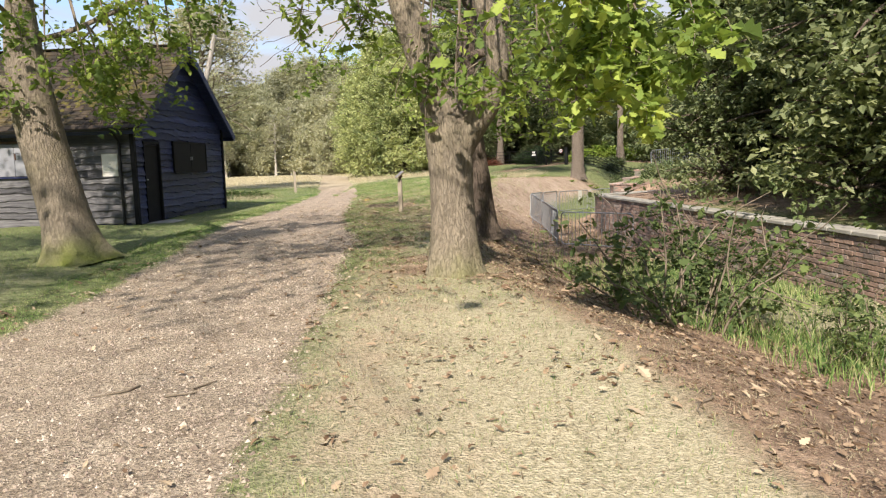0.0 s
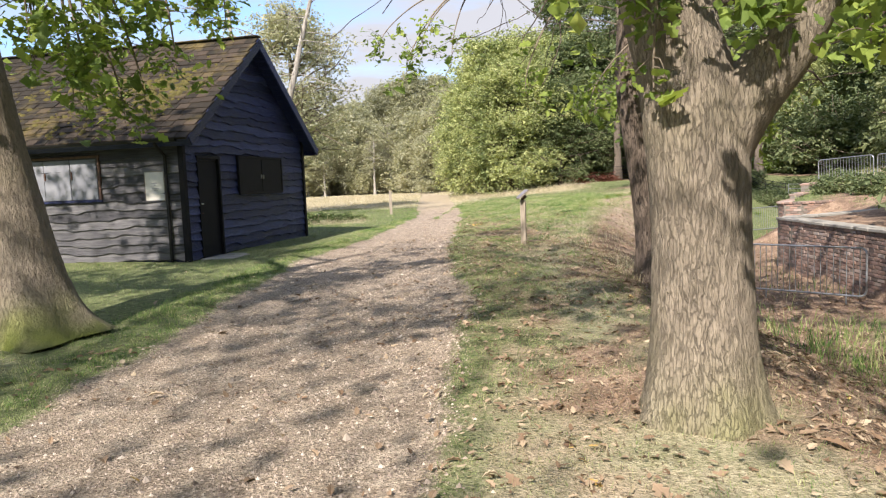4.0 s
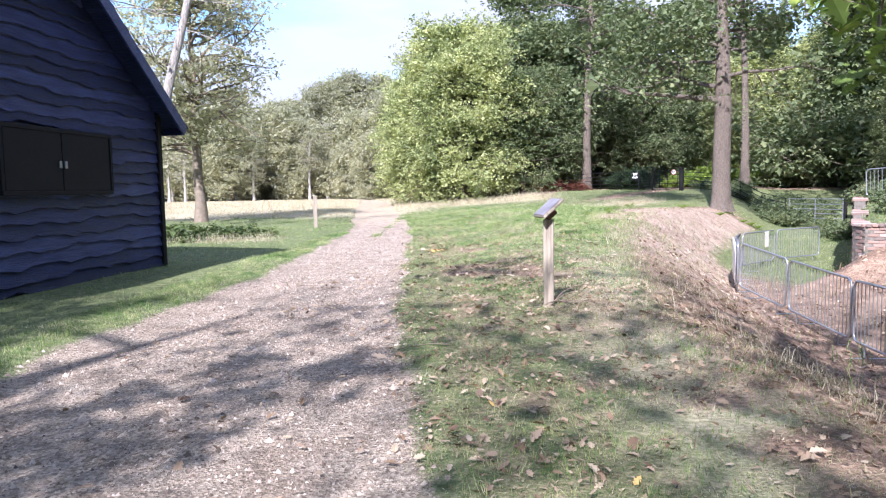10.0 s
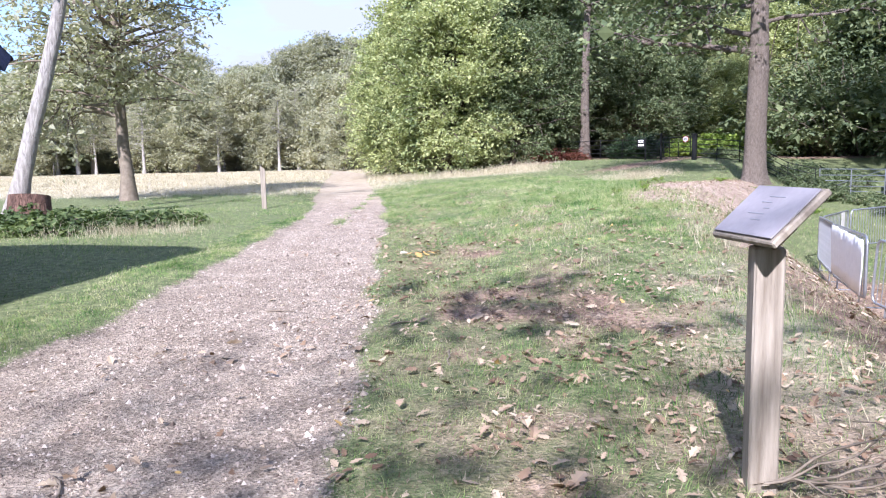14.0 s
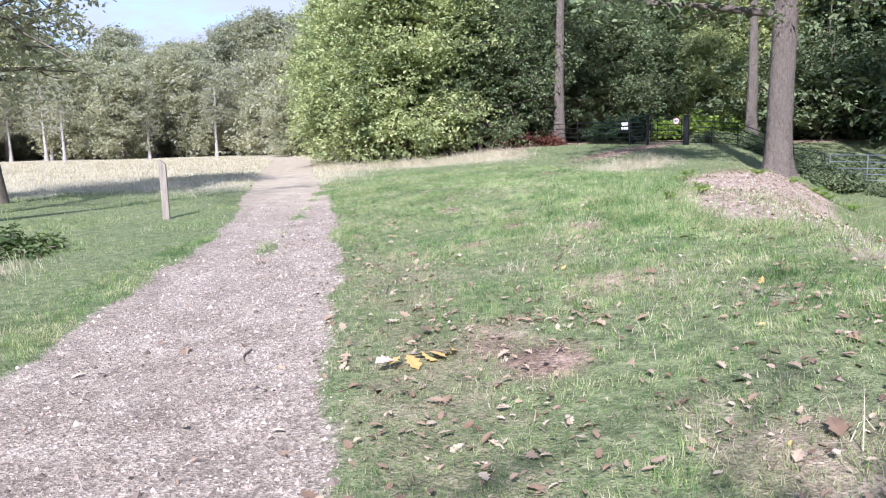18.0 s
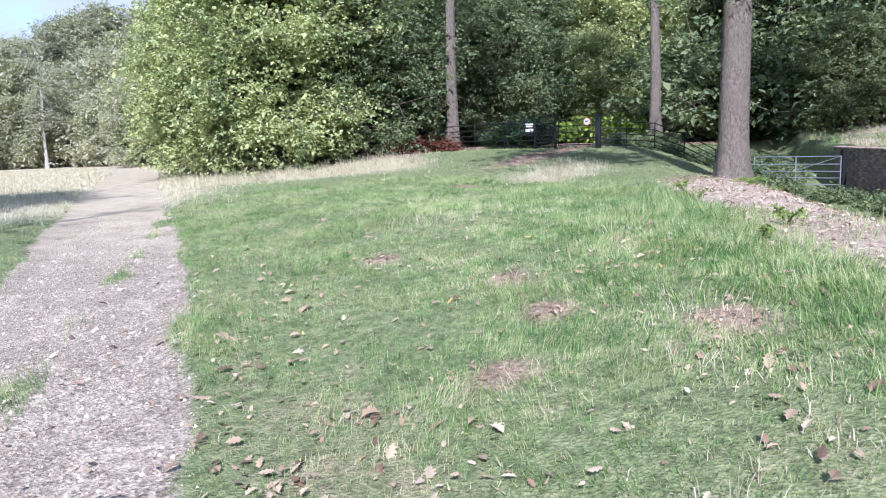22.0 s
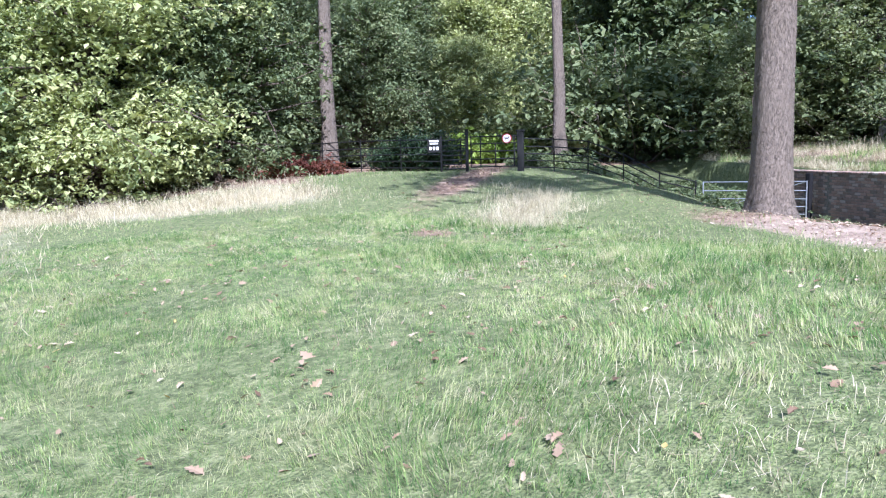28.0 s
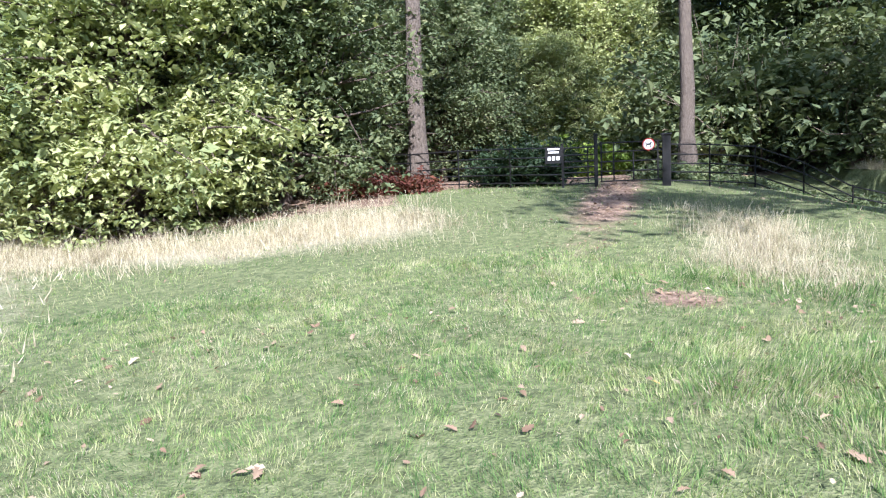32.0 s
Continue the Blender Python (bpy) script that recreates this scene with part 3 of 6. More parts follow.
def dry_weight(x, y):
    field = smooth(41, 47, y) * (1 - smooth(-7, -3, x + 0 * y)) * (1 - 0.7 * path_weight(x, y)) * 0.95
    fringe = 0.9 * np.exp(-((y - np.interp(x, [-9, -4, -2, 1.5], [60, 53.4, 51.4, 51.2])) / 1.4) ** 2) * smooth(-9, -6, x) * (1 - smooth(0.5, 2.5, x))
    tuft = 0.6 * np.exp(-(((x - 4.7) * 0.75 + (y - 47) * 0.66) / 2.6) ** 2 - (((x - 4.7) * 0.66 - (y - 47) * 0.75) / 0.8) ** 2)
    near = 0.85 * (1 - smooth(6, 15, y)) * smooth(-0.6, 0.6, x - np.interp(y, PATH_Y, PATH_R))
    left = 0.3 * (1 - smooth(10, 15, y)) * smooth(0, 1, np.interp(y, PATH_LY, PATH_L) - x)
    brow = 0.6 * np.exp(-((x - np.interp(y, CREST_Y, CREST_X) + 0.2) / 0.8) ** 2) * (1 - smooth(23, 28, y))
    return np.clip(np.maximum.reduce([field, fringe, tuft, near, left, brow]), 0, 1)


build_ground()


# ---- trees ----
def bent(rng, start, way, length, steps, wander, lift=0.0):
    pts, d = [np.array(start, float)], np.array(way, float) / np.linalg.norm(way)
    for _ in range(steps):
        d = d + rng.normal(0, wander, 3) + np.array([0, 0, lift])
        d /= np.linalg.norm(d)
        pts.append(pts[-1] + d * length / steps)
    return np.array(pts), d


def grow(rng, heap, tips, start, way, length, radius, level, low, sides=8, forks=4, thin=0.55):
    """Boughs that fork into smaller ones, none lower than low; the ends are kept as places for leaves."""
    pts, d = bent(rng, start, way, length, 7, 0.16, 0.0)
    pts[1:, 2] = np.maximum(pts[1:, 2], low + 0.25 * rng.uniform(0, 1, len(pts) - 1))
    rad = np.linspace(radius, max(radius * 0.4, 0.006), len(pts))
    heap.add(*tube(pts, rad, max(sides, 4), 0.15, seed=int(rng.integers(1e6))))
    if level == 0:
        tips.extend(pts[2:])
        return
    for i in range(forks):
        at = int(rng.integers(2, len(pts)))
        side = rng.normal(0, 1, 3)
        side[2] = side[2] * 0.5 + 0.1
        w = d * 0.7 + side / np.linalg.norm(side) * 0.95
        grow(rng, heap, tips, pts[at], w, length * rng.uniform(0.5, 0.75), rad[at] * thin, level - 1, low, max(4, sides - 2), forks, thin)
    tips.extend(pts[-2:])


def crown_mesh(name, rng, tips, per_tip, reach, size, shape, material, tilt=1.1, squash=0.7, keep=None, spray=10):
    """Leaves in flat drooping sprays round the boughs' ends, with gaps between the sprays."""
    tips = np.array(tips)
    n = max(1, round(per_tip / spray))
    c = np.repeat(tips, n, 0) + rng.normal(0, 1, (len(tips) * n, 3)) * np.array([reach, reach, reach * squash])
    r = (reach * 0.32 + size * 0.9) * rng.uniform(0.6, 1.4, len(c))
    sx, sy = rng.normal(0, 0.3, len(c)), rng.normal(0, 0.3, len(c))
    a, d = rng.uniform(0, 2 * np.pi, (len(c), spray)), np.sqrt(rng.uniform(0, 1, (len(c), spray))) * r[:, None]
    u, w = np.cos(a) * d, np.sin(a) * d
    h = u * sx[:, None] + w * sy[:, None] - 0.35 * d * d / r[:, None] + rng.normal(0, size * 0.22, u.shape)
    p = (c[:, None, :] + np.stack([u, w, h], -1)).reshape(-1, 3)
    if keep is not None:
        p = p[keep(p)]
    v, f = leaves(rng, p, size, shape, tilt * 0.8)
    return mesh_of(name, v, f, material)


def dense_line(points, n):
    """A smooth line of n points through the given ones."""
    pts = np.array(points, float)
    t = np.linspace(0, len(pts) - 1, n)
    line = np.stack([np.interp(t, range(len(pts)), pts[:, i]) for i in range(3)], -1)
    w = max(3, n // len(pts)) // 2
    ker = np.ones(2 * w + 1) / (2 * w + 1)
    for _ in range(2):
        pad = np.concatenate([2 * line[:1] - line[w:0:-1], line, 2 * line[-1:] - line[-2:-w - 2:-1]])
        line = np.stack([np.convolve(pad[:, i], ker, "valid") for i in range(3)], -1)
    return line


def oak(at, trunk_pts, trunk_radii, limbs, sprays, label, low, bark=None, leaf=None, seed=1, per_tip=7, size=0.105, reach=0.4, keep=None, shape="oak", sides=64, ridge=26, flare=0.7, stems=(), name="oak_tree", airy=0.3):
    """A tree at its own place: a ridged trunk, stems along given lines, limbs (height, way, length, radius) that fork, and leafy
    sprays (tip, radius, leaves) that hang lower on twigs."""
    rng = np.random.default_rng(seed)
    thing = empty(name, pose(at[0], at[1], ground_at(*at) - 0.06), label, "tree")
    dense = dense_line(trunk_pts, 110)
    rad = np.interp(np.linspace(0, 1, len(dense)), np.linspace(0, 1, len(trunk_radii)), trunk_radii)
    v, f = tube(dense, rad, sides, 0.045, ridge, seed, flare)
    part("trunk", mesh_of("trunk", v, f, bark or M_OAK_BARK, True), None, thing)
    for pts, r0, r1 in stems:
        line = dense_line(pts, 50)
        v, f = tube(line, np.linspace(r0, r1, len(line)), 36, 0.12, 15, seed + 3)
        part("stem", mesh_of("stem", v, f, bark or M_OAK_BARK, True), None, thing)
    tips, nodes = [], []
    for z, way, length, radius in limbs:
        start = dense[int(np.argmin(np.abs(dense[:, 2] - z)))]
        p, d = bent(rng, start, way, length, 10, 0.11, 0.03)
        p[2:, 2] = np.maximum(p[2:, 2], low + 0.1)
        r = np.linspace(radius, radius * 0.4, len(p))
        limb = Heap()
        limb.add(*tube(p, r, 14, 0.15, 9, seed + int(z * 10)))
        nodes.extend(p[2:])
        for _ in range(6):
            j = int(rng.integers(3, len(p)))
            side = rng.normal(0, 1, 3)
            side[2] *= 0.6
            grow(rng, limb, tips, p[j], d * 0.5 + side / np.linalg.norm(side), length * rng.uniform(0.3, 0.55), r[j] * 0.5, 1, low, 7, 4)
        part("limb", limb.mesh("limb", bark or M_OAK_BARK, True), None, thing)
    tips = np.array(tips)
    pl = np.repeat(tips, per_tip, 0) + rng.normal(0, 1, (len(tips) * per_tip, 3)) * np.array([reach, reach, reach * 0.7])
    pl = pl[(pl[:, 2] > low - 0.15) & ((pl[:, 2] < low + 1.7) | (rng.uniform(0, 1, len(pl)) < airy))]
    if keep is not None:
        pl = pl[keep(pl)]
    v, f = leaves(rng, pl, size * 1.25, "rhomb")
    part("crown", mesh_of("crown", v, f, leaf or M_OAK_LEAF), None, thing)
    pl = np.zeros((0, 3))
    nodes = np.array(nodes)
    for tip, r, n in sprays:
        tip = np.array(tip, float)
        near = nodes[np.argmin(np.linalg.norm(nodes - tip - np.array([0, 0, 0.8]), axis=1))]
        twig = Heap()
        mid = (near + tip) / 2 + np.array([0, 0, 0.35])
        line = dense_line([near, mid, tip + np.array([0, 0, 0.2]), tip - np.array([0, 0, r * 0.4])], 24)
        twig.add(*tube(line, np.linspace(0.022, 0.004, len(line)), 6))
        spots = [line[-8:]]
        for _ in range(9):
            q, _d = bent(rng, line[int(rng.integers(12, 24))], rng.normal(0, 1, 3) * np.array([1, 1, 0.45]), r * rng.uniform(0.6, 1.2), 6, 0.25, -0.05)
            twig.add(*tube(q, np.linspace(0.006, 0.002, len(q)), 4))
            spots.append(q[2:])
        spots = np.concatenate(spots)
        pl = np.concatenate([pl, spots[rng.integers(0, len(spots), n)] + rng.normal(0, 0.055, (n, 3))])
        part("twig", twig.mesh("twig", M_TWIG, True), None, thing)
    v, f = leaves(rng, pl, size, shape)
    part("low_foliage", mesh_of("low_foliage", v, f, leaf or M_OAK_LEAF), None, thing)
    return thing


def tree_kind(name, label, seed, height_m, trunk_r, crown_r, crown_low, n_tips, per_tip, leaf, bark, size=0.28, shape="rhomb", lean=(0, 0), reach=0.5, category="tree", top=1.0, limb=1.0):
    """A whole tree standing farther off: tapered trunk, limbs into an uneven crown, leaves in clumps at the limbs' ends."""
    rng = np.random.default_rng(seed)
    thing = empty(name, pose(0, 0, -60), label, category)
    k = 12
    zs = np.linspace(0, height_m * 0.92, k)
    wob = np.cumsum(rng.normal(0, 0.035 * height_m / k, (k, 2)), 0)
    pts = np.stack([wob[:, 0] + lean[0] * zs, wob[:, 1] + lean[1] * zs, zs], -1)
    rad = trunk_r * np.linspace(1, 0.12, k) ** 0.8
    v, f = tube(pts, rad, 12, 0.1, 0, seed, 0.5)
    part("trunk", mesh_of("trunk", v, f, bark, True), None, thing)
    boughs, tips = Heap(), []
    for i in range(n_tips):
        h = crown_low + (1 - crown_low) * rng.uniform(0, 0.97) ** 0.9
        z = h * height_m * 0.92
        base = np.array([np.interp(z, zs, pts[:, 0]), np.interp(z, zs, pts[:, 1]), z])
        prof = math.sin(min(1.0, max(0.06, (1.02 - h) / (1.02 - crown_low))) ** (0.75 * top) * math.pi * 0.62 + 0.15)
        a = rng.uniform(0, 2 * np.pi)
        length = crown_r * prof * rng.uniform(0.55, 1.15)
        p, d = bent(rng, base, (math.cos(a), math.sin(a), rng.uniform(0.05, 0.6)), length, 6, 0.14, -0.04)
        boughs.add(*tube(p, np.linspace((0.05 + trunk_r * 0.16) * limb, 0.012, len(p)), 5))
        tips.extend(p[3:])
        for _ in range(2):
            q, _d = bent(rng, p[3], d + rng.normal(0, 0.7, 3), length * 0.45, 4, 0.2, -0.03)
            boughs.add(*tube(q, np.linspace(0.03 * limb, 0.006, len(q)), 4))
            tips.extend(q[2:])
    part("branchwork", boughs.mesh("branchwork", bark, True), None, thing)
    part("crown", crown_mesh("crown", rng, tips, per_tip, reach, size, shape, leaf), None, thing)
    return thing


def shrub_kind(name, label, seed, r, h, n_stems, per_tip, leaf, size, shape="leaf", reach=0.2, category="shrub"):
    """A shrub: many stems from the ground, leafy along their upper parts."""
    rng = np.random.default_rng(seed)
    thing = empty(name, pose(0, 0, -60), label, category)
    stems, tips = Heap(), []
    for _ in range(n_stems):
        a, out = rng.uniform(0, 2 * np.pi), rng.uniform(0, 1) ** 0.6
        start = np.array([math.cos(a) * out * r * 0.6, math.sin(a) * out * r * 0.6, 0])
        p, d = bent(rng, start, (math.cos(a) * out * r, math.sin(a) * out * r, h * rng.uniform(0.6, 1.1)), h * rng.uniform(0.6, 1.05), 6, 0.15, -0.05)
        stems.add(*tube(p, np.linspace(0.018, 0.005, len(p)), 4))
        tips.extend(p[1:])
        q, _d = bent(rng, p[3], d + rng.normal(0, 0.8, 3), h * 0.35, 4, 0.2)
        stems.add(*tube(q, np.linspace(0.01, 0.004, len(q)), 4))
        tips.extend(q[1:])
    part("stemwork", stems.mesh("stemwork", M_TWIG, True), None, thing)
    part("foliage", crown_mesh("foliage", rng, tips, per_tip, reach, size, shape, leaf), None, thing)
    return thing


def fern_kind(seed):
    """A fern: arching fronds, each a rib with paired leaflets."""
    rng = np.random.default_rng(seed)
    thing = empty("fern", pose(0, 0, -60), "green bracken fern at the foot of the bank tree", "fern", "ferns on the bank")
    for k in range(9):
        a, long = k * 0.7 + rng.normal(0, 0.15), rng.uniform(0.4, 0.65)
        s = np.linspace(0, 1, 16)
        rib = np.stack([np.cos(a) * s * long * 0.85, np.sin(a) * s * long * 0.85, long * (0.95 * s - 0.75 * s ** 2)], -1)
        heap = Heap()
        heap.add(*tube(rib, np.linspace(0.004, 0.0015, 16), 4))
        side = np.array([-math.sin(a), math.cos(a), 0])
        for i in range(2, 16):
            w = 0.13 * long / 0.5 * (1 - abs(s[i] - 0.35) * 1.1)
            fwd = (rib[i] - rib[i - 1]) * 0.55
            for sg in (-1, 1):
                tip = rib[i] + side * sg * w + fwd * 1.3 - np.array([0, 0, 0.012])
                heap.add(np.array([rib[i] - fwd * 0.5, rib[i] + fwd * 0.6, tip]), np.array([[0, 1, 2]]))
        part("frond", heap.mesh("frond", M_LAUREL), None, thing)
    return thing


def plant(kind, x, y, scale=1.0, turn=0.0, tall=1.0, first=None, label="", sink=0.05):
    """A tree or shrub of a kind, set on the ground."""
    m = pose(x, y, ground_at(x, y) - sink, 0, 0, turn) @ Matrix.Diagonal((scale, scale, scale * tall, 1))
    ob = copy_thing(kind, m)
    if label:
        ob["label"] = label
    return ob


KINDS = []


def kind(ob):
    KINDS.append(ob)
    return ob


# the three oaks by the track; boughs above the view are shaped to cast dapples
oak((0.1, 9.5), [(0, 0, 0), (0.0, 0, 0.6), (0.0, 0, 1.2), (-0.02, 0, 1.8), (-0.13, 0, 2.3), (-0.33, 0, 2.9), (-0.6, 0, 3.7), (-0.75, 0.1, 4.6), (-0.65, 0.2, 5.6), (-0.5, 0.3, 6.6)],
    [0.31, 0.285, 0.275, 0.285, 0.25, 0.21, 0.19, 0.16, 0.11, 0.05],
    [(4.3, (1.0, 0.5, 0.3), 5.0, 0.07), (4.6, (-1.0, 0.6, 0.35), 4.6, 0.035), (4.9, (0.9, -0.9, 0.3), 5.0, 0.07), (5.2, (-0.6, -1, 0.2), 4.5, 0.1), (6.0, (0.9, -0.5, 0.3), 4.4, 0.08), (6.4, (0.1, -1.0, 0.2), 4.0, 0.07),
     (4.7, (-0.9, 1.0, 0.1), 5.5, 0.03), (5.3, (-1.0, 0.3, 0.1), 5.0, 0.03), (5.0, (-1.0, -0.5, 0.1), 4.5, 0.03), (5.6, (-1.0, -0.7, 0.1), 6.0, 0.03), (5.0, (-0.8, -1.0, 0.12), 6.0, 0.03)],
    [((1.05, -4.2, 2.45), 0.5, 480), ((0.75, -4.5, 2.75), 0.45, 380), ((1.35, -4.0, 2.1), 0.42, 400), ((1.2, -3.6, 2.9), 0.5, 380), ((1.6, -4.3, 2.6), 0.5, 380), ((0.9, -4.0, 2.0), 0.35, 150), ((0.5, -3.4, 3.0), 0.5, 120), ((0.2, -0.45, 2.4), 0.3, 90), ((-0.4, -0.4, 2.45), 0.3, 80), ((0.85, -0.2, 2.3), 0.35, 110), ((1.43, -0.14, 2.35), 0.4, 130), ((-0.3, -0.33, 2.05), 0.18, 40), ((-0.67, 0.34, 3.2), 0.45, 130), ((-1.16, 0.78, 3.4), 0.45, 130), ((0.92, -1.69, 2.95), 0.45, 130), ((0.05, -1.7, 2.25), 0.3, 60), ((0.45, -1.5, 2.2), 0.3, 60),
     ((-1.6, -0.8, 3.5), 0.5, 90), ((-1.9, 0.2, 3.3), 0.5, 110), ((-1.2, 0.8, 3.6), 0.5, 90), ((0.9, 0.9, 2.9), 0.5, 110), ((1.5, 0.3, 2.8), 0.5, 110), ((2.2, -0.6, 3.0), 0.6, 150), ((1.8, -2.0, 3.1), 0.6, 150)],
    "large oak with ridged grey-brown bark beside the track", 4.2, seed=11, flare=0.4, airy=0.8, keep=lambda q: ((q[:, 1] > -2.6) | (q[:, 0] < -0.9)) & (np.sin(q[:, 0] * 977 + q[:, 1] * 613) > np.where(q[:, 1] < -3.4, -0.7, np.where(q[:, 0] < -1.2, 0.72, 0.8))),
    stems=[([(0.02, 0, 1.45), (0.2, -0.04, 1.85), (0.45, -0.1, 2.15), (0.63, -0.14, 2.55), (0.62, -0.14, 3.0), (0.42, -0.1, 3.6), (0.35, 0, 4.4), (0.6, 0.1, 5.2), (0.8, 0.2, 6.0)], 0.2, 0.07)])
oak((0.88, 16.2), [(0, 0, 0), (-0.06, 0, 0.9), (-0.18, 0.02, 1.9), (-0.34, 0.05, 3.0), (-0.34, 0.1, 4.0), (-0.2, 0.1, 4.8), (-0.1, 0.1, 5.6)],
    [0.3, 0.265, 0.25, 0.245, 0.2, 0.15, 0.07],
    [(3.3, (1.0, 0.4, 0.2), 4.6, 0.11), (3.8, (0.6, 0.8, 0.2), 4, 0.05), (4.0, (1.0, -0.6, 0.2), 4.4, 0.1), (4.6, (-0.75, 0.8, 0.12), 6.2, 0.03), (5.4, (0.8, -0.5, 0.3), 3.6, 0.08), (4.8, (-1.0, -0.25, 0.1), 5.0, 0.035), (5.2, (-1.0, 0.1, 0.1), 4.5, 0.035), (5.0, (-0.4, -0.9, 0.1), 4.5, 0.04), (5.2, (-0.1, -1.0, 0.1), 4.2, 0.04)],
    [((0.28, 1.5, 2.95), 0.45, 140), ((-0.35, -0.5, 3.05), 0.35, 120), ((-0.3, 0.75, 3.2), 0.4, 130), ((-0.5, 0.7, 2.65), 0.35, 110), ((0.2, -0.4, 2.75), 0.35, 120), ((-1.0, -0.7, 2.75), 0.4, 90), ((0.1, -0.9, 2.7), 0.4, 120), ((0.45, -0.7, 2.4), 0.35, 90), ((-0.8, 1.2, 2.9), 0.5, 110), ((-0.2, 1.5, 2.7), 0.5, 120), ((0.9, 0.6, 2.5), 0.5, 130), ((1.5, -0.4, 2.6), 0.5, 130), ((-1.9, 0.3, 3.2), 0.4, 80), ((-4.3, 3.4, 4.0), 0.5, 130), ((-3.9, 3.0, 4.4), 0.5, 110), ((-3.4, 3.6, 4.3), 0.5, 90), ((-4.9, 3.8, 4.6), 0.5, 90)],
    "dark-barked oak leaning over the edge of the ditch", 3.0, M_DARK_BARK, seed=23, keep=lambda q: ((q[:, 0] > -1.6) | (q[:, 2] > 4.7)) & (q[:, 1] < 0.8), airy=0.2)
# the thin 13-14 m limbs are added, unseen overhead, to dapple the track
oak((-6.12, 11.98), [(0, 0, 0), (-0.12, 0, 0.8), (-0.32, 0, 1.7), (-0.5, 0, 2.6), (-0.6, 0.02, 3.6), (-0.55, 0.1, 5.0), (-0.4, 0.1, 6.0), (-0.3, 0.2, 7.0)],
    [0.42, 0.375, 0.36, 0.35, 0.27, 0.13, 0.07, 0.04],
    [(2.9, (-1.0, -0.2, 0.3), 4.5, 0.15), (3.6, (1.0, 0.5, 0.25), 3.4, 0.05), (3.9, (0.3, -1, 0.13), 13.5, 0.035), (4.2, (0.9, -0.6, 0.35), 3.6, 0.05), (4.5, (0.4, -1, 0.08), 14.0, 0.035), (4.9, (0.22, -1, 0.07), 13.5, 0.035), (4.7, (0.1, -1, 0.07), 13.0, 0.035), (5.1, (-0.05, -1, 0.07), 13.0, 0.035), (5.0, (0.5, -1, 0.07), 14.0, 0.035), (4.6, (-0.7, 0.8, 0.3), 4.4, 0.1),
     (5.2, (0.3, 1.0, 0.4), 4.0, 0.04), (5.8, (-1, -0.3, 0.5), 4.2, 0.08)],
    [((0.69, -0.58, 3.04), 0.5, 170), ((0.77, -0.2, 2.66), 0.45, 150), ((0.72, 0.76, 2.5), 0.45, 150), ((0.65, 0.56, 3.27), 0.5, 170), ((0.84, 1.18, 3.63), 0.5, 160), ((1.14, 1.87, 3.76), 0.5, 150), ((0.79, -0.8, 3.16), 0.5, 150), ((0.55, -2.0, 3.35), 0.5, 150), ((1.26, -0.17, 3.92), 0.5, 150), ((1.77, 1.02, 4.33), 0.5, 140), ((2.28, 1.22, 4.16), 0.45, 130), ((1.59, -0.06, 4.02), 0.5, 150),
     ((0.4, 0.6, 2.75), 0.5, 120), ((0.9, 0.9, 2.6), 0.45, 110), ((1.4, 0.7, 3.0), 0.5, 110), ((-0.6, -0.7, 2.7), 0.45, 90), ((-1.3, 0.1, 2.9), 0.5, 100), ((0.1, -0.6, 3.1), 0.5, 90), ((1.7, 1.4, 3.6), 0.5, 100), ((1.0, -0.3, 3.5), 0.5, 100)],
    "large oak with a mossy foot in the grass by the shed", 3.0, M_MOSSY_BARK, seed=37, keep=lambda q: ((q[:, 0] < 2.2) & (q[:, 1] > -2.5) & (q[:, 2] < 4.7) & (np.sin(q[:, 0] * 877 + q[:, 1] * 713) > 0.75)) | ((q[:, 2] > 4.5) & (q[:, 1] < -7.0) & (q[:, 1] > -11.0)) | (q[:, 0] < -2.0), airy=1.0, per_tip=13)
# the tall trunk on the bank beyond, with pale dead twigs
oak((8.05, 43.9), [(0, 0, 0), (0.0, 0, 1.2), (0.02, 0, 2.6), (0.06, 0, 4.2), (0.05, 0.05, 6.0), (-0.05, 0.1, 9.0), (0.1, 0.1, 13)],
    [0.4, 0.36, 0.345, 0.33, 0.28, 0.2, 0.08],
    [(4.6, (-1.0, -0.15, 0.14), 4.5, 0.13), (5.2, (-0.9, 0.1, 0.25), 3.5, 0.1), (5.6, (1, -0.4, 0.1), 3.2, 0.08), (6.2, (-0.8, 0.6, 0.1), 4.0, 0.09), (6.8, (-1.0, -0.5, 0.1), 4.0, 0.09), (7.4, (0.9, 0.6, 0.15), 4.0, 0.08), (8.2, (0.6, -0.9, 0.2), 4.0, 0.08), (9.5, (-0.9, 0.3, 0.3), 4.0, 0.07), (11.0, (0.5, 0.5, 0.5), 4, 0.06)],
    [((-1.4, -0.4, 4.4), 0.6, 60), ((1.1, -0.5, 4.2), 0.6, 50), ((-2.0, 0.4, 4.7), 0.6, 60), ((0.7, 0.7, 4.1), 0.6, 60), ((-0.7, -0.9, 4.6), 0.6, 50)],
    "tall grey-trunked tree on the bank with sparse drooping twigs", 4.5, M_PINE_BARK, M_DARK_LEAF, seed=51, per_tip=9, keep=lambda q: (q[:, 2] > 6.6) | (np.sin(q[:, 0] * 977 + q[:, 1] * 613) > 0.45), size=0.13, shape="leaf", sides=48, ridge=20, flare=0.45, airy=1.0)

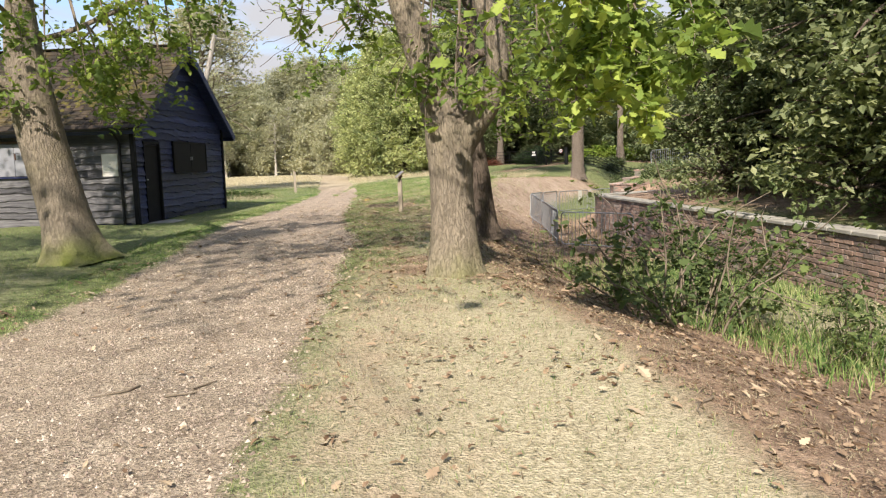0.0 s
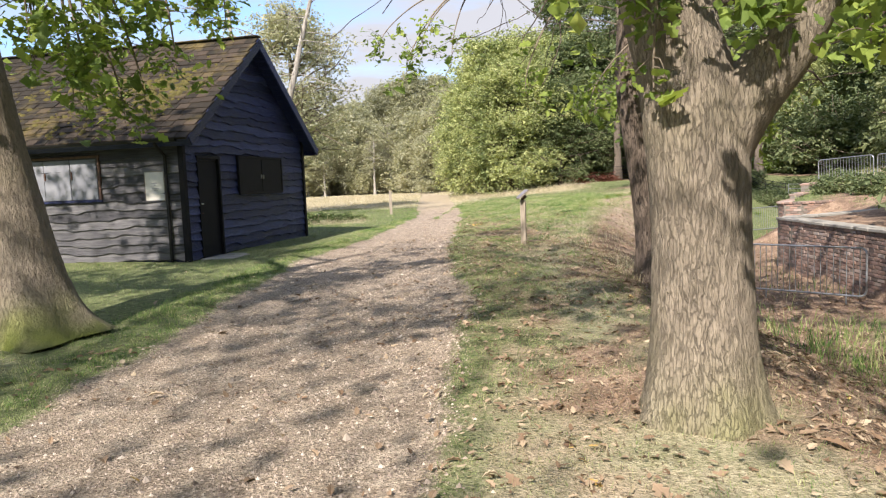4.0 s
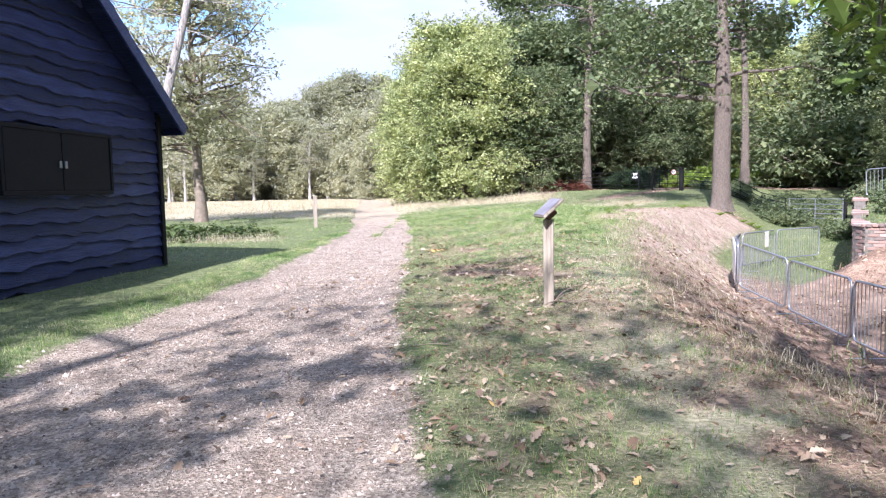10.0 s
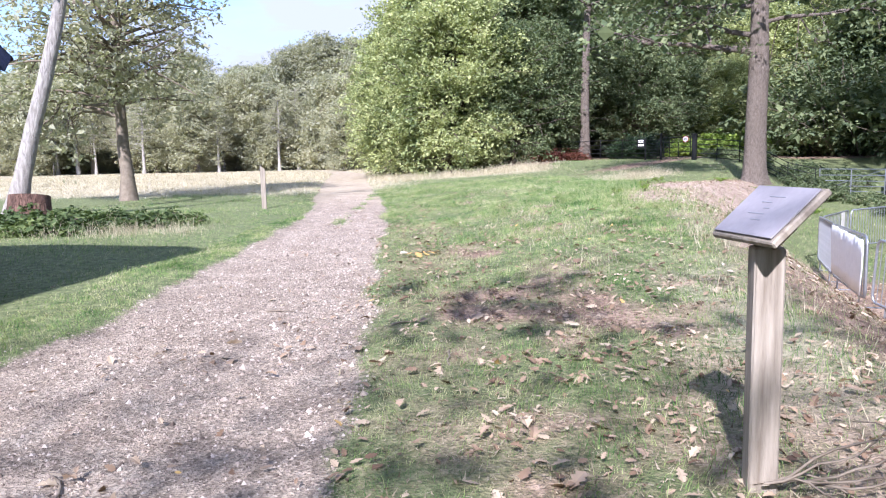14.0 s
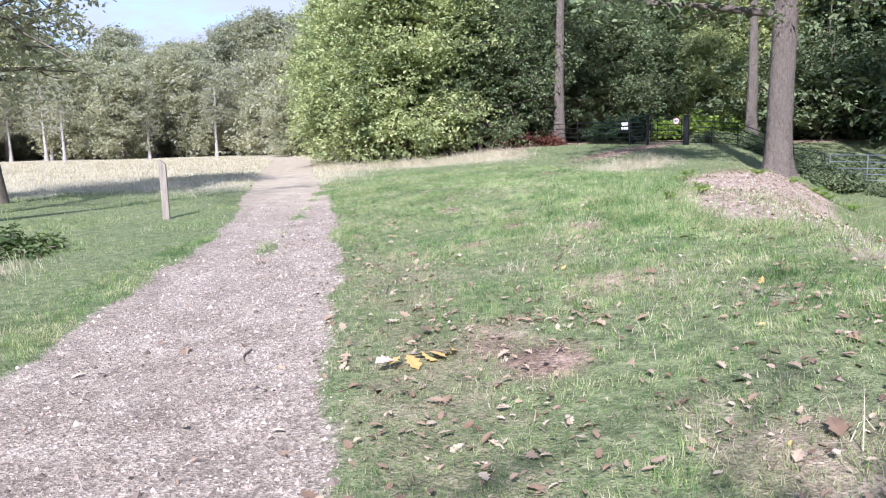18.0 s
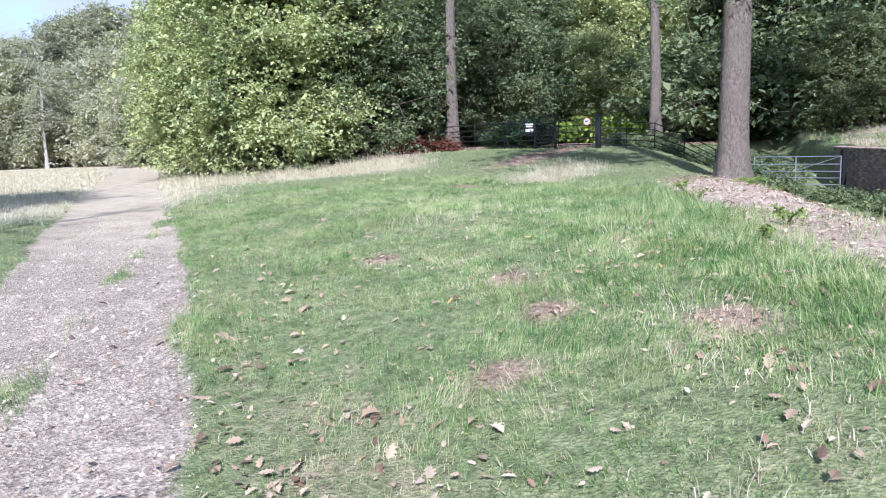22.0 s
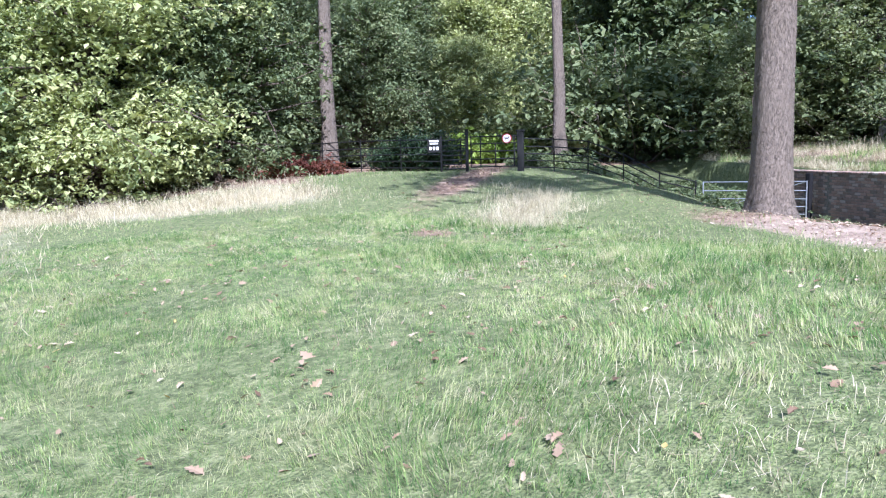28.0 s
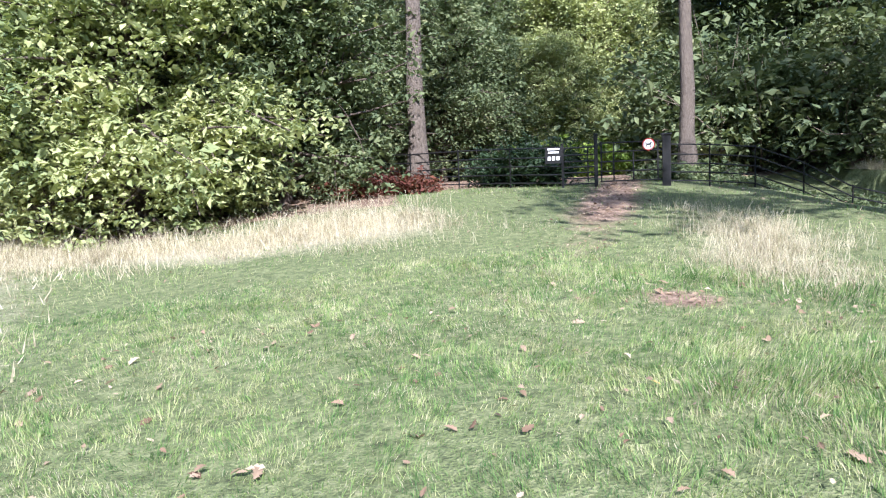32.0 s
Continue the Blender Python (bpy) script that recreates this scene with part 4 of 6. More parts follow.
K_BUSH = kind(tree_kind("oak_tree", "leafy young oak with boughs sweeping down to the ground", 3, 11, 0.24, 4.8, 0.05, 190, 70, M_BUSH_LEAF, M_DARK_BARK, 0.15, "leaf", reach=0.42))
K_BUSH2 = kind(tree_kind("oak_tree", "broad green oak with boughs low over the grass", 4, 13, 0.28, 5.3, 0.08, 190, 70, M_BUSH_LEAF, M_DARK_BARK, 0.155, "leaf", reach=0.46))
K_WOOD = kind(tree_kind("woodland_tree", "tall woodland tree with a green crown darkened as in shade", 5, 17, 0.3, 4.5, 0.22, 90, 50, M_DARK_LEAF, M_PINE_BARK, 0.22, "leaf", reach=0.55))
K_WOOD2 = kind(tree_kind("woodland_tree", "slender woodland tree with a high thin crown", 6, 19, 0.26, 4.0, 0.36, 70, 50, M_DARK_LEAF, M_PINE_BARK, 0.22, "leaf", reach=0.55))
K_SHADE = kind(tree_kind("woodland_tree", "bushy woodland tree behind the railings, leaves coloured as in shade", 44, 11, 0.2, 4.4, 0.06, 130, 40, M_DARK_LEAF, M_DARK_BARK, 0.17, "leaf", reach=0.4))
K_FAR = kind(tree_kind("field_edge_tree", "round-crowned tree at the far edge of the field", 7, 13, 0.28, 4.4, 0.1, 100, 60, M_HAZED_LEAF, M_TWIG, 0.2, "leaf", reach=0.55))
K_FAR2 = kind(tree_kind("field_edge_tree", "tall green tree at the far edge of the field", 8, 18, 0.32, 5.2, 0.2, 110, 60, M_HAZED_LEAF, M_TWIG, 0.22, "leaf", reach=0.6))
K_BIRCH = kind(tree_kind("birch_tree", "birch with a pale trunk and thin yellowing leaves", 9, 11.5, 0.16, 2.2, 0.34, 20, 9, M_HAZED_LEAF, M_BIRCH_BARK, 0.08, "leaf", reach=0.38, limb=0.35))
K_FARBIRCH = kind(tree_kind("birch_tree", "pale-stemmed birch in the far tree line", 29, 11.5, 0.15, 2.6, 0.2, 60, 30, M_HAZED_LEAF, M_BIRCH_BARK, 0.18, "leaf", reach=0.45, limb=0.5))
K_BIRCH2 = kind(tree_kind("birch_tree", "leaning birch with a white trunk and sparse leaves", 10, 12.5, 0.2, 2.4, 0.36, 18, 9, M_HAZED_LEAF, M_BIRCH_BARK, 0.075, "leaf", lean=(0.31, 0.0), reach=0.4, limb=0.3))
K_BIRCH3 = kind(tree_kind("birch_tree", "slim birch with a pale stem and few leaves", 29, 11, 0.2, 2.2, 0.3, 60, 20, M_HAZED_LEAF, M_BIRCH_BARK, 0.1, "leaf", reach=0.45, limb=0.5))
K_FIELDOAK = kind(tree_kind("young_oak", "slender young oak with olive leaves at the edge of the field", 43, 10, 0.2, 3.7, 0.27, 90, 26, M_HAZED_LEAF, M_TWIG, 0.12, "leaf", reach=0.38, limb=0.8))
K_HOLM = kind(tree_kind("holm_oak", "grey-green bushy evergreen oak above the brick wall", 18, 8, 0.16, 2.6, 0.04, 150, 30, M_HOLM_LEAF, M_DARK_BARK, 0.13, "leaf", reach=0.32))
K_SAPLING = kind(shrub_kind("oak_sapling", "straggling oak sapling growing in the ditch", 19, 1.1, 2.3, 16, 14, M_SAPLING, 0.095, "oak", 0.16, "sapling"))
K_LAUREL = kind(shrub_kind("laurel_shrub", "bright green laurel bush in sunlight", 12, 1.0, 1.5, 60, 14, M_LAUREL, 0.16, reach=0.15))
K_HOLLY = kind(shrub_kind("evergreen_shrub", "dark glossy evergreen bush by the gate", 13, 1.3, 2.4, 90, 16, M_HOLLY, 0.13, reach=0.2))
K_BRAMBLE = kind(shrub_kind("bramble", "low sprawling bramble patch", 14, 1.1, 0.7, 60, 9, M_DARK_LEAF, 0.1, reach=0.13))
K_FARSCRUB = kind(shrub_kind("hedge_shrub", "scrub along the far edge of the field, its leaves paled for haze", 20, 3.2, 4.2, 60, 20, M_HAZED_LEAF, 0.26, "leaf", 0.5))
K_NETTLE = kind(shrub_kind("nettle_patch", "low patch of nettles and brambles in the grass", 15, 0.9, 0.42, 60, 8, M_SAPLING, 0.09, reach=0.09))
K_THIN = kind(tree_kind("woodland_tree", "dark-trunked tree with a high thin crown", 26, 18, 0.3, 4.0, 0.45, 36, 10, M_DARK_LEAF, M_DARK_BARK, 0.18, reach=0.55))
K_THIN2 = kind(tree_kind("woodland_tree", "grey-trunked tree with a high thin crown", 28, 19, 0.28, 3.6, 0.5, 34, 10, M_DARK_LEAF, M_PINE_BARK, 0.18, reach=0.55))
K_SEEDLING = kind(shrub_kind("seedling", "small leafy seedling standing in the grass", 27, 0.04, 0.42, 2, 3, M_LAUREL, 0.035, reach=0.02))
K_FERN = kind(fern_kind(33))
K_RED = kind(shrub_kind("copper_shrub", "low shrub with copper-red leaves under the trees", 16, 0.9, 0.8, 50, 9, M_RED_LEAF, 0.1, reach=0.14))
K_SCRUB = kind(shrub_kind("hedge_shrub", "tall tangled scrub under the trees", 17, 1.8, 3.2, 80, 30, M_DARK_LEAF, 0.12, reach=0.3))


def plant_woods():
    rng = np.random.default_rng(71)
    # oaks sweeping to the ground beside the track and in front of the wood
    # K_SHADE copies stand where shade is painted by the darker leaf
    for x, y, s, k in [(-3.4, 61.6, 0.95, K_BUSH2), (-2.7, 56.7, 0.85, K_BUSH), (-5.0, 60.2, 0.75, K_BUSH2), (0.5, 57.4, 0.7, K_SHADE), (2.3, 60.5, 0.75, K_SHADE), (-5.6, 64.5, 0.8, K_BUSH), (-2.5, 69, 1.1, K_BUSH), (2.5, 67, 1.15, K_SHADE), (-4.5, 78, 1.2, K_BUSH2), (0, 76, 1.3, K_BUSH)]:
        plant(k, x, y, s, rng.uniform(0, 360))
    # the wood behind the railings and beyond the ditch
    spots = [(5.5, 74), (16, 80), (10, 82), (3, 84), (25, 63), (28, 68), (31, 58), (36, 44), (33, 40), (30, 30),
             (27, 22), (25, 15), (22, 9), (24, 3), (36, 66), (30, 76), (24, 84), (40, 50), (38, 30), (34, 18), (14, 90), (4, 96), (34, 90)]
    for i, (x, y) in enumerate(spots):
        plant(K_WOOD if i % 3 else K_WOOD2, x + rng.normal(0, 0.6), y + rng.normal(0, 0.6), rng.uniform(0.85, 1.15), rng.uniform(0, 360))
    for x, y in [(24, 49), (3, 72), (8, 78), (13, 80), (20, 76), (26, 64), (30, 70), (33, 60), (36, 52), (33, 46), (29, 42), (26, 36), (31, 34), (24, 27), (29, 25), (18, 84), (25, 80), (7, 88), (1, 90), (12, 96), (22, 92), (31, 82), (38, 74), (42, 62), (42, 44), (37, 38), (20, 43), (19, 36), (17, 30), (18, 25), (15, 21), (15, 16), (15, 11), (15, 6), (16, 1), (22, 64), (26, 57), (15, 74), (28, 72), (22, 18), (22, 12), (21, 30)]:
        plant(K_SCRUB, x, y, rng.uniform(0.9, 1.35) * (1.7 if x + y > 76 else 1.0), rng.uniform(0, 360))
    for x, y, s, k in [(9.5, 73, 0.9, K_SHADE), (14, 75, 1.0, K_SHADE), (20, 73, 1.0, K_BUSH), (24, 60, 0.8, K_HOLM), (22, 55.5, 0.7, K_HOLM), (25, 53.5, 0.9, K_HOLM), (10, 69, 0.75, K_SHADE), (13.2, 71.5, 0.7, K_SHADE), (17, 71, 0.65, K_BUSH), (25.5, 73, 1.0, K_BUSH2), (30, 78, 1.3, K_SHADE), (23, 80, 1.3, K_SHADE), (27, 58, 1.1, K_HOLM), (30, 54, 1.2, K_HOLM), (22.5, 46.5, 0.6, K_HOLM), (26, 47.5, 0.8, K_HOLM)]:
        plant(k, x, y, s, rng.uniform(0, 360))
    for x, y in [(19, 26)]:
        plant(K_WOOD2, x, y, rng.uniform(0.9, 1.1), rng.uniform(0, 360))
    plant(K_THIN2, 4.65, 58.75, 0.95, 30, label="tall woodland trunk, its foot lit, behind the railing")
    plant(K_THIN, 15.9, 42.4, 1.15, 60, label="dark-trunked tree just behind the brick wall")
    plant(K_THIN2, 28.3, 51.2, 2.0, 90, label="very large pale-trunked tree in the wood")
    plant(K_BIRCH, 24.6, 51.7, 1.1, 20, label="thin pale birch in the wood behind the wall")
    plant(K_THIN2, 14.05, 58.4, 0.95, 200, label="straight grey woodland trunk beyond the gate")
    for x, y, s in [(8.6, 13, 1.0), (9.6, 17, 1.1), (8.6, 8.5, 1.0), (9.8, 4.5, 1.0), (8.0, 20.5, 0.8)]:
        plant(K_HOLM, x, y, s, rng.uniform(0, 360))
    for x, y, s in [(3.0, 9.0, 1.0), (3.6, 10.2, 0.8), (4.3, 7.4, 0.55)]:
        plant(K_SAPLING, x, y, s, rng.uniform(0, 360))
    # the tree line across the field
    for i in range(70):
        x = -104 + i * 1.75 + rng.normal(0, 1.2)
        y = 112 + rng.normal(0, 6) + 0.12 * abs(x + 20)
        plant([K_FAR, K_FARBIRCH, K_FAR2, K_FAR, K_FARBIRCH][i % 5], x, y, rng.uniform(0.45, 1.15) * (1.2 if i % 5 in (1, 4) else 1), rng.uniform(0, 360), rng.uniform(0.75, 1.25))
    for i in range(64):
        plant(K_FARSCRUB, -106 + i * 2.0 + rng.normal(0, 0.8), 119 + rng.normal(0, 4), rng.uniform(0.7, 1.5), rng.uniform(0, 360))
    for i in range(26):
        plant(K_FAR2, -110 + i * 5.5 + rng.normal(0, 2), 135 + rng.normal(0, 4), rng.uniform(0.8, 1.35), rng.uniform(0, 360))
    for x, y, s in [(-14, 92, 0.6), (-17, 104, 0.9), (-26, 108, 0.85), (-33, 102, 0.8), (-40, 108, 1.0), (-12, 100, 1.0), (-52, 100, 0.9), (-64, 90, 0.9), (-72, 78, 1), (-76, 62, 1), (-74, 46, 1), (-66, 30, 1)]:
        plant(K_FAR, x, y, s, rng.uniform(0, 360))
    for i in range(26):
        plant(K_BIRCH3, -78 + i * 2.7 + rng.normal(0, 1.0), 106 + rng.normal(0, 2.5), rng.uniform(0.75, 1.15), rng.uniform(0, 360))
    # birches behind the shed
    plant(K_BIRCH2, -12.2, 33.6, 0.95, 0)
    plant(K_BIRCH, -12.75, 33.5, 1.0, 100, label="old birch with a pale trunk beside the stump")
    plant(K_FIELDOAK, -13.0, 41.0, 1.05, 40)
    # unseen trees added behind the walker to shade the near track and wall
    for x, y, s, k in [(16, -9, 0.9, K_WOOD), (6.2, -6.0, 0.9, K_WOOD), (-14, -14, 0.85, K_BUSH2), (-19, 2, 0.9, K_BUSH), (-22, 14, 0.9, K_BUSH), (2, -26, 1, K_WOOD), (14, -20, 1, K_WOOD), (-10, -26, 1, K_WOOD)]:
        plant(k, x, y, s, rng.uniform(0, 360))
    for x, y, s in [(14.2, 66.5, 1.1), (15.8, 66.0, 1.0), (12.6, 67, 0.9), (18.5, 67, 1.1), (20.5, 68, 1.0)]:
        plant(K_LAUREL, x, y, s, rng.uniform(0, 360))
    for x, y, s in [(7.3, 56.9, 0.62), (6.6, 57.7, 0.5)]:
        plant(K_HOLLY, x, y, s, rng.uniform(0, 360))
    for x, y in [(12.2, 50), (11.4, 47.6), (13.2, 52), (12.6, 48.4), (14.2, 50.6), (13.6, 46.6), (13.4, 44.2), (12.6, 42.2), (14.2, 54), (12.2, 54.6), (13.6, 53.6), (14.8, 55.4), (12.9, 56.6), (15.8, 56.6), (11.2, 56.0), (16.5, 54.2), (12, 38.8), (11.2, 36.8), (10.2, 33.5), (10.6, 31), (15.6, 52)]:
        plant(K_BRAMBLE, x, y, rng.uniform(0.8, 1.2), rng.uniform(0, 360))
    for x, y in [(-11.2, 32.0), (-10.4, 32.3), (-9.6, 32.0), (-12.3, 32.3), (-10.8, 31.4), (-9.0, 32.5), (-11.7, 31.6), (-8.4, 32.6), (-10.0, 31.2), (-12.9, 31.8)]:
        plant(K_NETTLE, x, y, rng.uniform(0.9, 1.3), rng.uniform(0, 360), 0.85)
    for x, y in [(9.0, 43.1), (9.4, 43.4), (8.6, 42.8), (9.7, 42.7), (7.3, 41.6), (5.3, 39.4)]:
        plant(K_FERN, x, y, rng.uniform(0.8, 1.2), rng.uniform(0, 360), sink=0.0)
    for x, y in [(2.4, 36.6), (1.7, 33.9), (3.2, 38.2), (0.9, 33.2)]:
        plant(K_SEEDLING, x, y, rng.uniform(0.7, 1.1), rng.uniform(0, 360))
    for x, y in [(2.7, 57.2), (3.6, 57.4), (1.9, 56.6)]:
        plant(K_RED, x, y, rng.uniform(0.8, 1.0), rng.uniform(0, 360))


plant_woods()


# ---- the black shed ----
SHED = pose(-8.1, 19.2, 0.05, 0, 0, -math.degrees(math.atan2(0.4, 6.2)))
M_TILE = Mat("old_clay_tile", 0.9)
_n = M_TILE.noise(0.75, 5, 0.7, M_TILE.node("ShaderNodeNewGeometry").outputs["Position"])
M_TILE.color(M_TILE.mix(M_TILE.math("MULTIPLY", M_TILE.noise(9, 4), M_TILE.ramp(_n, (0.5, (0.4, 0.4, 0.4)), (0.68, (1.2, 1.2, 1.2))), True), M_TILE.ramp(M_TILE.rand(), (0.0, (0.012, 0.01, 0.009)), (0.6, (0.032, 0.024, 0.02)), (1.0, (0.07, 0.05, 0.037))), M_TILE.mix(M_TILE.ramp(_n, (0.52, (0, 0, 0)), (0.66, (1, 1, 1))), (0.05, 0.044, 0.025), (0.17, 0.13, 0.04))))
M_TILE.bump(M_TILE.noise(30, 4), 0.6, 0.01)
M_MOSS = plain("roof_moss", (0.06, 0.055, 0.018), (0.135, 0.115, 0.036), 1.0, 0, 7, 0.9)
M_SHUTTER = plain("grey_painted_metal", (0.2, 0.21, 0.24), (0.3, 0.31, 0.34), 0.5, 0.1, 2.5, 0.1)
M_STEEL_DOOR = plain("blue_grey_door_paint", (0.1, 0.115, 0.14), (0.16, 0.18, 0.21), 0.5, 0.1, 2.5, 0.1)
M_DOOR = plain("black_door_paint", (0.004, 0.004, 0.005), (0.009, 0.009, 0.011), 0.75, 0, 4, 0.2)
M_RUST = plain("rusty_iron", (0.09, 0.05, 0.035), (0.2, 0.13, 0.1), 0.8, 0.2, 9, 0.4)
M_PAPER = plain("faded_paper", (0.62, 0.6, 0.54), (0.78, 0.76, 0.7), 0.7, 0, 6, 0.05)
M_CONCRETE = plain("worn_concrete", (0.26, 0.25, 0.22), (0.42, 0.4, 0.36), 0.9, 0, 3, 0.4)


def wavy_board(rng, length, tall=0.25, waviness=0.034, material=None):
    """A waney-edged board: along x, its lower edge wandering, thicker at the foot."""
    n = max(6, int(length / 0.06))
    xs = np.linspace(0, length, n)
    low = np.zeros(n)
    for k, a in ((1.3, 1), (2.9, 0.9), (6.1, 0.7), (11, 0.5), (19, 0.3)):
        low += a * np.sin(xs * k + rng.uniform(0, 6.3))
    low = low * waviness * 0.6
    lines = [np.stack([xs, np.full(n, -0.01), np.full(n, tall)], -1), np.stack([xs, -0.066 + low * 0.2, low + 0.012], -1), np.stack([xs, np.full(n, -0.05), low], -1), np.stack([xs, np.full(n, 0.0), low + 0.004], -1), np.stack([xs, np.full(n, 0.0), np.full(n, tall)], -1)]
    v = np.concatenate(lines)
    f = []
    for k in range(5):
        a, b = k * n, ((k + 1) % 5) * n
        i = np.arange(n - 1)
        f.append(np.stack([a + i, b + i, b + i + 1, a + i + 1], -1))
    ends = np.array([[k * n for k in range(4)], [k * n + n - 1 for k in (3, 2, 1, 0)]])
    return mesh_of("board", v, [np.concatenate(f), ends], material or M_BLACK_WOOD)


def build_shed():
    rng = np.random.default_rng(5)
    L, W, EAVE, RIDGE = 8.2, 6.25, 2.82, 5.08
    shed = empty("shed", SHED, "black weatherboarded wooden shed with a mossy tiled roof", "shed")
    # carcass walls, behind the boards
    bm = bmesh.new()
    for a, b in (((-L, 0.0), (0.0, 0.12)), ((-L, W - 0.12), (0, W))):
        box_bm(b[0] - a[0], b[1] - a[1], EAVE, ((a[0] + b[0]) / 2, (a[1] + b[1]) / 2, EAVE / 2), bm=bm)
    for x in (-0.12, -L):
        lo = [bm.verts.new((x, y, z)) for y, z in ((0.12, 0), (W - 0.12, 0), (W - 0.12, EAVE), (W / 2, RIDGE - 0.05), (0.12, EAVE))]
        hi = [bm.verts.new((x + 0.12, v.co.y, v.co.z)) for v in lo]
        bm.faces.new(lo[::-1]), bm.faces.new(hi)
        for i in range(5):
            bm.faces.new((lo[i], lo[(i + 1) % 5], hi[(i + 1) % 5], hi[i]))
    part("wall", bm, M_BLACK_WOOD, shed)
    # boards of the front, coloured paler as the sunlit side
    z, rows = 0.1, 0
    while z < EAVE - 0.05:
        ob = part("board", wavy_board(rng, L - 0.02, material=M_SUNLIT_WOOD), None, shed)
        ob.matrix_basis = pose(-L, -0.002, z)
        z += 0.185 + rng.normal(0, 0.012)
    # boards of the gable, shorter and shorter to the ridge
    z = 0.1
    while z < RIDGE - 0.3:
        y0, y1 = 0.0, W
        if z + 0.1 > EAVE:
            k = (z + 0.12 - EAVE) / (RIDGE - EAVE)
            y0, y1 = k * W / 2, W - k * W / 2
        spans = [(y0, y1)]
        if z < 2.22:
            spans = [(y0, 0.5), (1.45, y1)]
        for a, b in spans:
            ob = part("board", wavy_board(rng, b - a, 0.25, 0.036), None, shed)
            ob.matrix_basis = pose(0.002, a, z, 0, 0, 90)
        z += 0.185 + rng.normal(0, 0.012)
    # corner posts
    for x, y in ((0.035, -0.035), (0.035, W + 0.035)):
        part("corner_post", box_bm(0.12, 0.12, EAVE - 0.02, (x, y, EAVE / 2 + 0.02), 0.01), M_DOOR, shed)
    # the door in the gable, with frame, step and handle
    door = part("door", box_bm(0.05, 0.86, 2.08, (-0.02, 0.97, 1.14), 0.006), M_DOOR, shed, "plain black door, shut")
    part("handle", box_bm(0.03, 0.1, 0.035, (0.03, 0.66, 1.25), 0.008), M_GREY_STEEL, door, "bright metal lock plate")
    part("latch", rod_bm((0.02, 0.63, 1.05), (0.05, 0.63, 1.05), 0.014), M_RUST, door)
    for y in (0.52, 1.43):
        part("door_frame", box_bm(0.09, 0.06, 2.2, (0.03, y, 1.16), 0.006), M_DOOR, shed)
    part("door_frame", box_bm(0.09, 0.98, 0.07, (0.03, 0.975, 2.25), 0.006), M_DOOR, shed)
    part("doorstep", box_bm(0.75, 1.25, 0.12, (0.42, 1.0, 0.035), 0.015), M_CONCRETE, shed, "worn concrete doorstep")
    # shutters in the gable
    for y in (2.92, 4.08):
        sh = part("shutter", box_bm(0.04, 1.14, 0.8, (0.085, y, 1.87), 0.006), M_DOOR, shed, "black wooden shutter, closed")
        part("hasp", box_bm(0.02, 0.05, 0.1, (0.115, y + (0.52 if y < 3.5 else -0.52), 1.83), 0.004), M_GREY_STEEL, sh)
    for z in (1.44, 2.3):
        part("shutter_frame", box_bm(0.07, 2.42, 0.06, (0.08, 3.5, z), 0.006), M_DOOR, shed)
    for y in (2.3, 4.7):
        part("shutter_frame", box_bm(0.07, 0.06, 0.8, (0.08, y, 1.87), 0.006), M_DOOR, shed)
    # grey metal shutters in the front
    for x in (-2.23, -2.87, -3.5):
        sh = part("shutter", box_bm(0.62, 0.03, 0.84, (x, -0.06, 1.86), 0.005), M_SHUTTER, shed, "grey sheet-metal window shutter")
        part("hinge", box_bm(0.03, 0.02, 0.16, (x - 0.28, -0.085, 1.95), 0.004), M_RUST, sh)
    part("shutter_frame", box_bm(2.06, 0.07, 0.05, (-2.86, -0.06, 2.33), 0.005), M_RUST, shed)
    part("shutter_frame", box_bm(2.06, 0.07, 0.05, (-2.86, -0.06, 1.405), 0.005), M_BLACK_WOOD, shed)
    for x in (-1.86, -3.87):
        part("shutter_frame", box_bm(0.05, 0.07, 0.88, (x, -0.06, 1.868), 0.005), M_RUST, shed)
    # the grey metal door in the front
    door = part("door", box_bm(0.86, 0.04, 2.02, (-4.95, -0.065, 1.11), 0.006), M_STEEL_DOOR, shed, "grey sheet-metal door, shut")
    part("handle", box_bm(0.05, 0.03, 0.14, (-4.62, -0.1, 1.12), 0.006), M_RUST, door)
    for x in (-5.42, -4.48):
        part("door_frame", box_bm(0.07, 0.08, 2.1, (x, -0.065, 1.13), 0.006), M_GREY_STEEL, shed)
    part("door_frame", box_bm(1.04, 0.08, 0.07, (-4.95, -0.065, 2.2), 0.006), M_RUST, shed)
    part("lamp_box", box_bm(0.1, 0.06, 0.14, (-5.62, -0.09, 1.75), 0.01), M_WHITE, shed, "small white box on the wall")
    # gutter, bracket pipe and downpipe
    bm = bmesh.new()
    arc = [(0.06 * math.cos(a), 0.06 * math.sin(a)) for a in np.linspace(math.pi, 2 * math.pi, 9)] + [(0.052 * math.cos(a), 0.052 * math.sin(a)) for a in np.linspace(2 * math.pi, math.pi, 9)]
    ends = [[bm.verts.new((x, -0.46 + a, EAVE - 0.24 + b)) for a, b in arc] for x in (-L - 0.2, 0.18)]
    for i in range(len(arc)):
        bm.faces.new((ends[0][i], ends[0][(i + 1) % len(arc)], ends[1][(i + 1) % len(arc)], ends[1][i]))
    part("gutter", bm, M_BLACK_STEEL, shed)
    bm = rod_bm((-0.3, -0.11, 0.08), (-0.3, -0.11, 2.26), 0.036, 10)
    rod_bm((-0.3, -0.11, 2.26), (-0.3, -0.45, 2.5), 0.034, 10, bm=bm)
    part("downpipe", bm, M_BLACK_STEEL, shed)
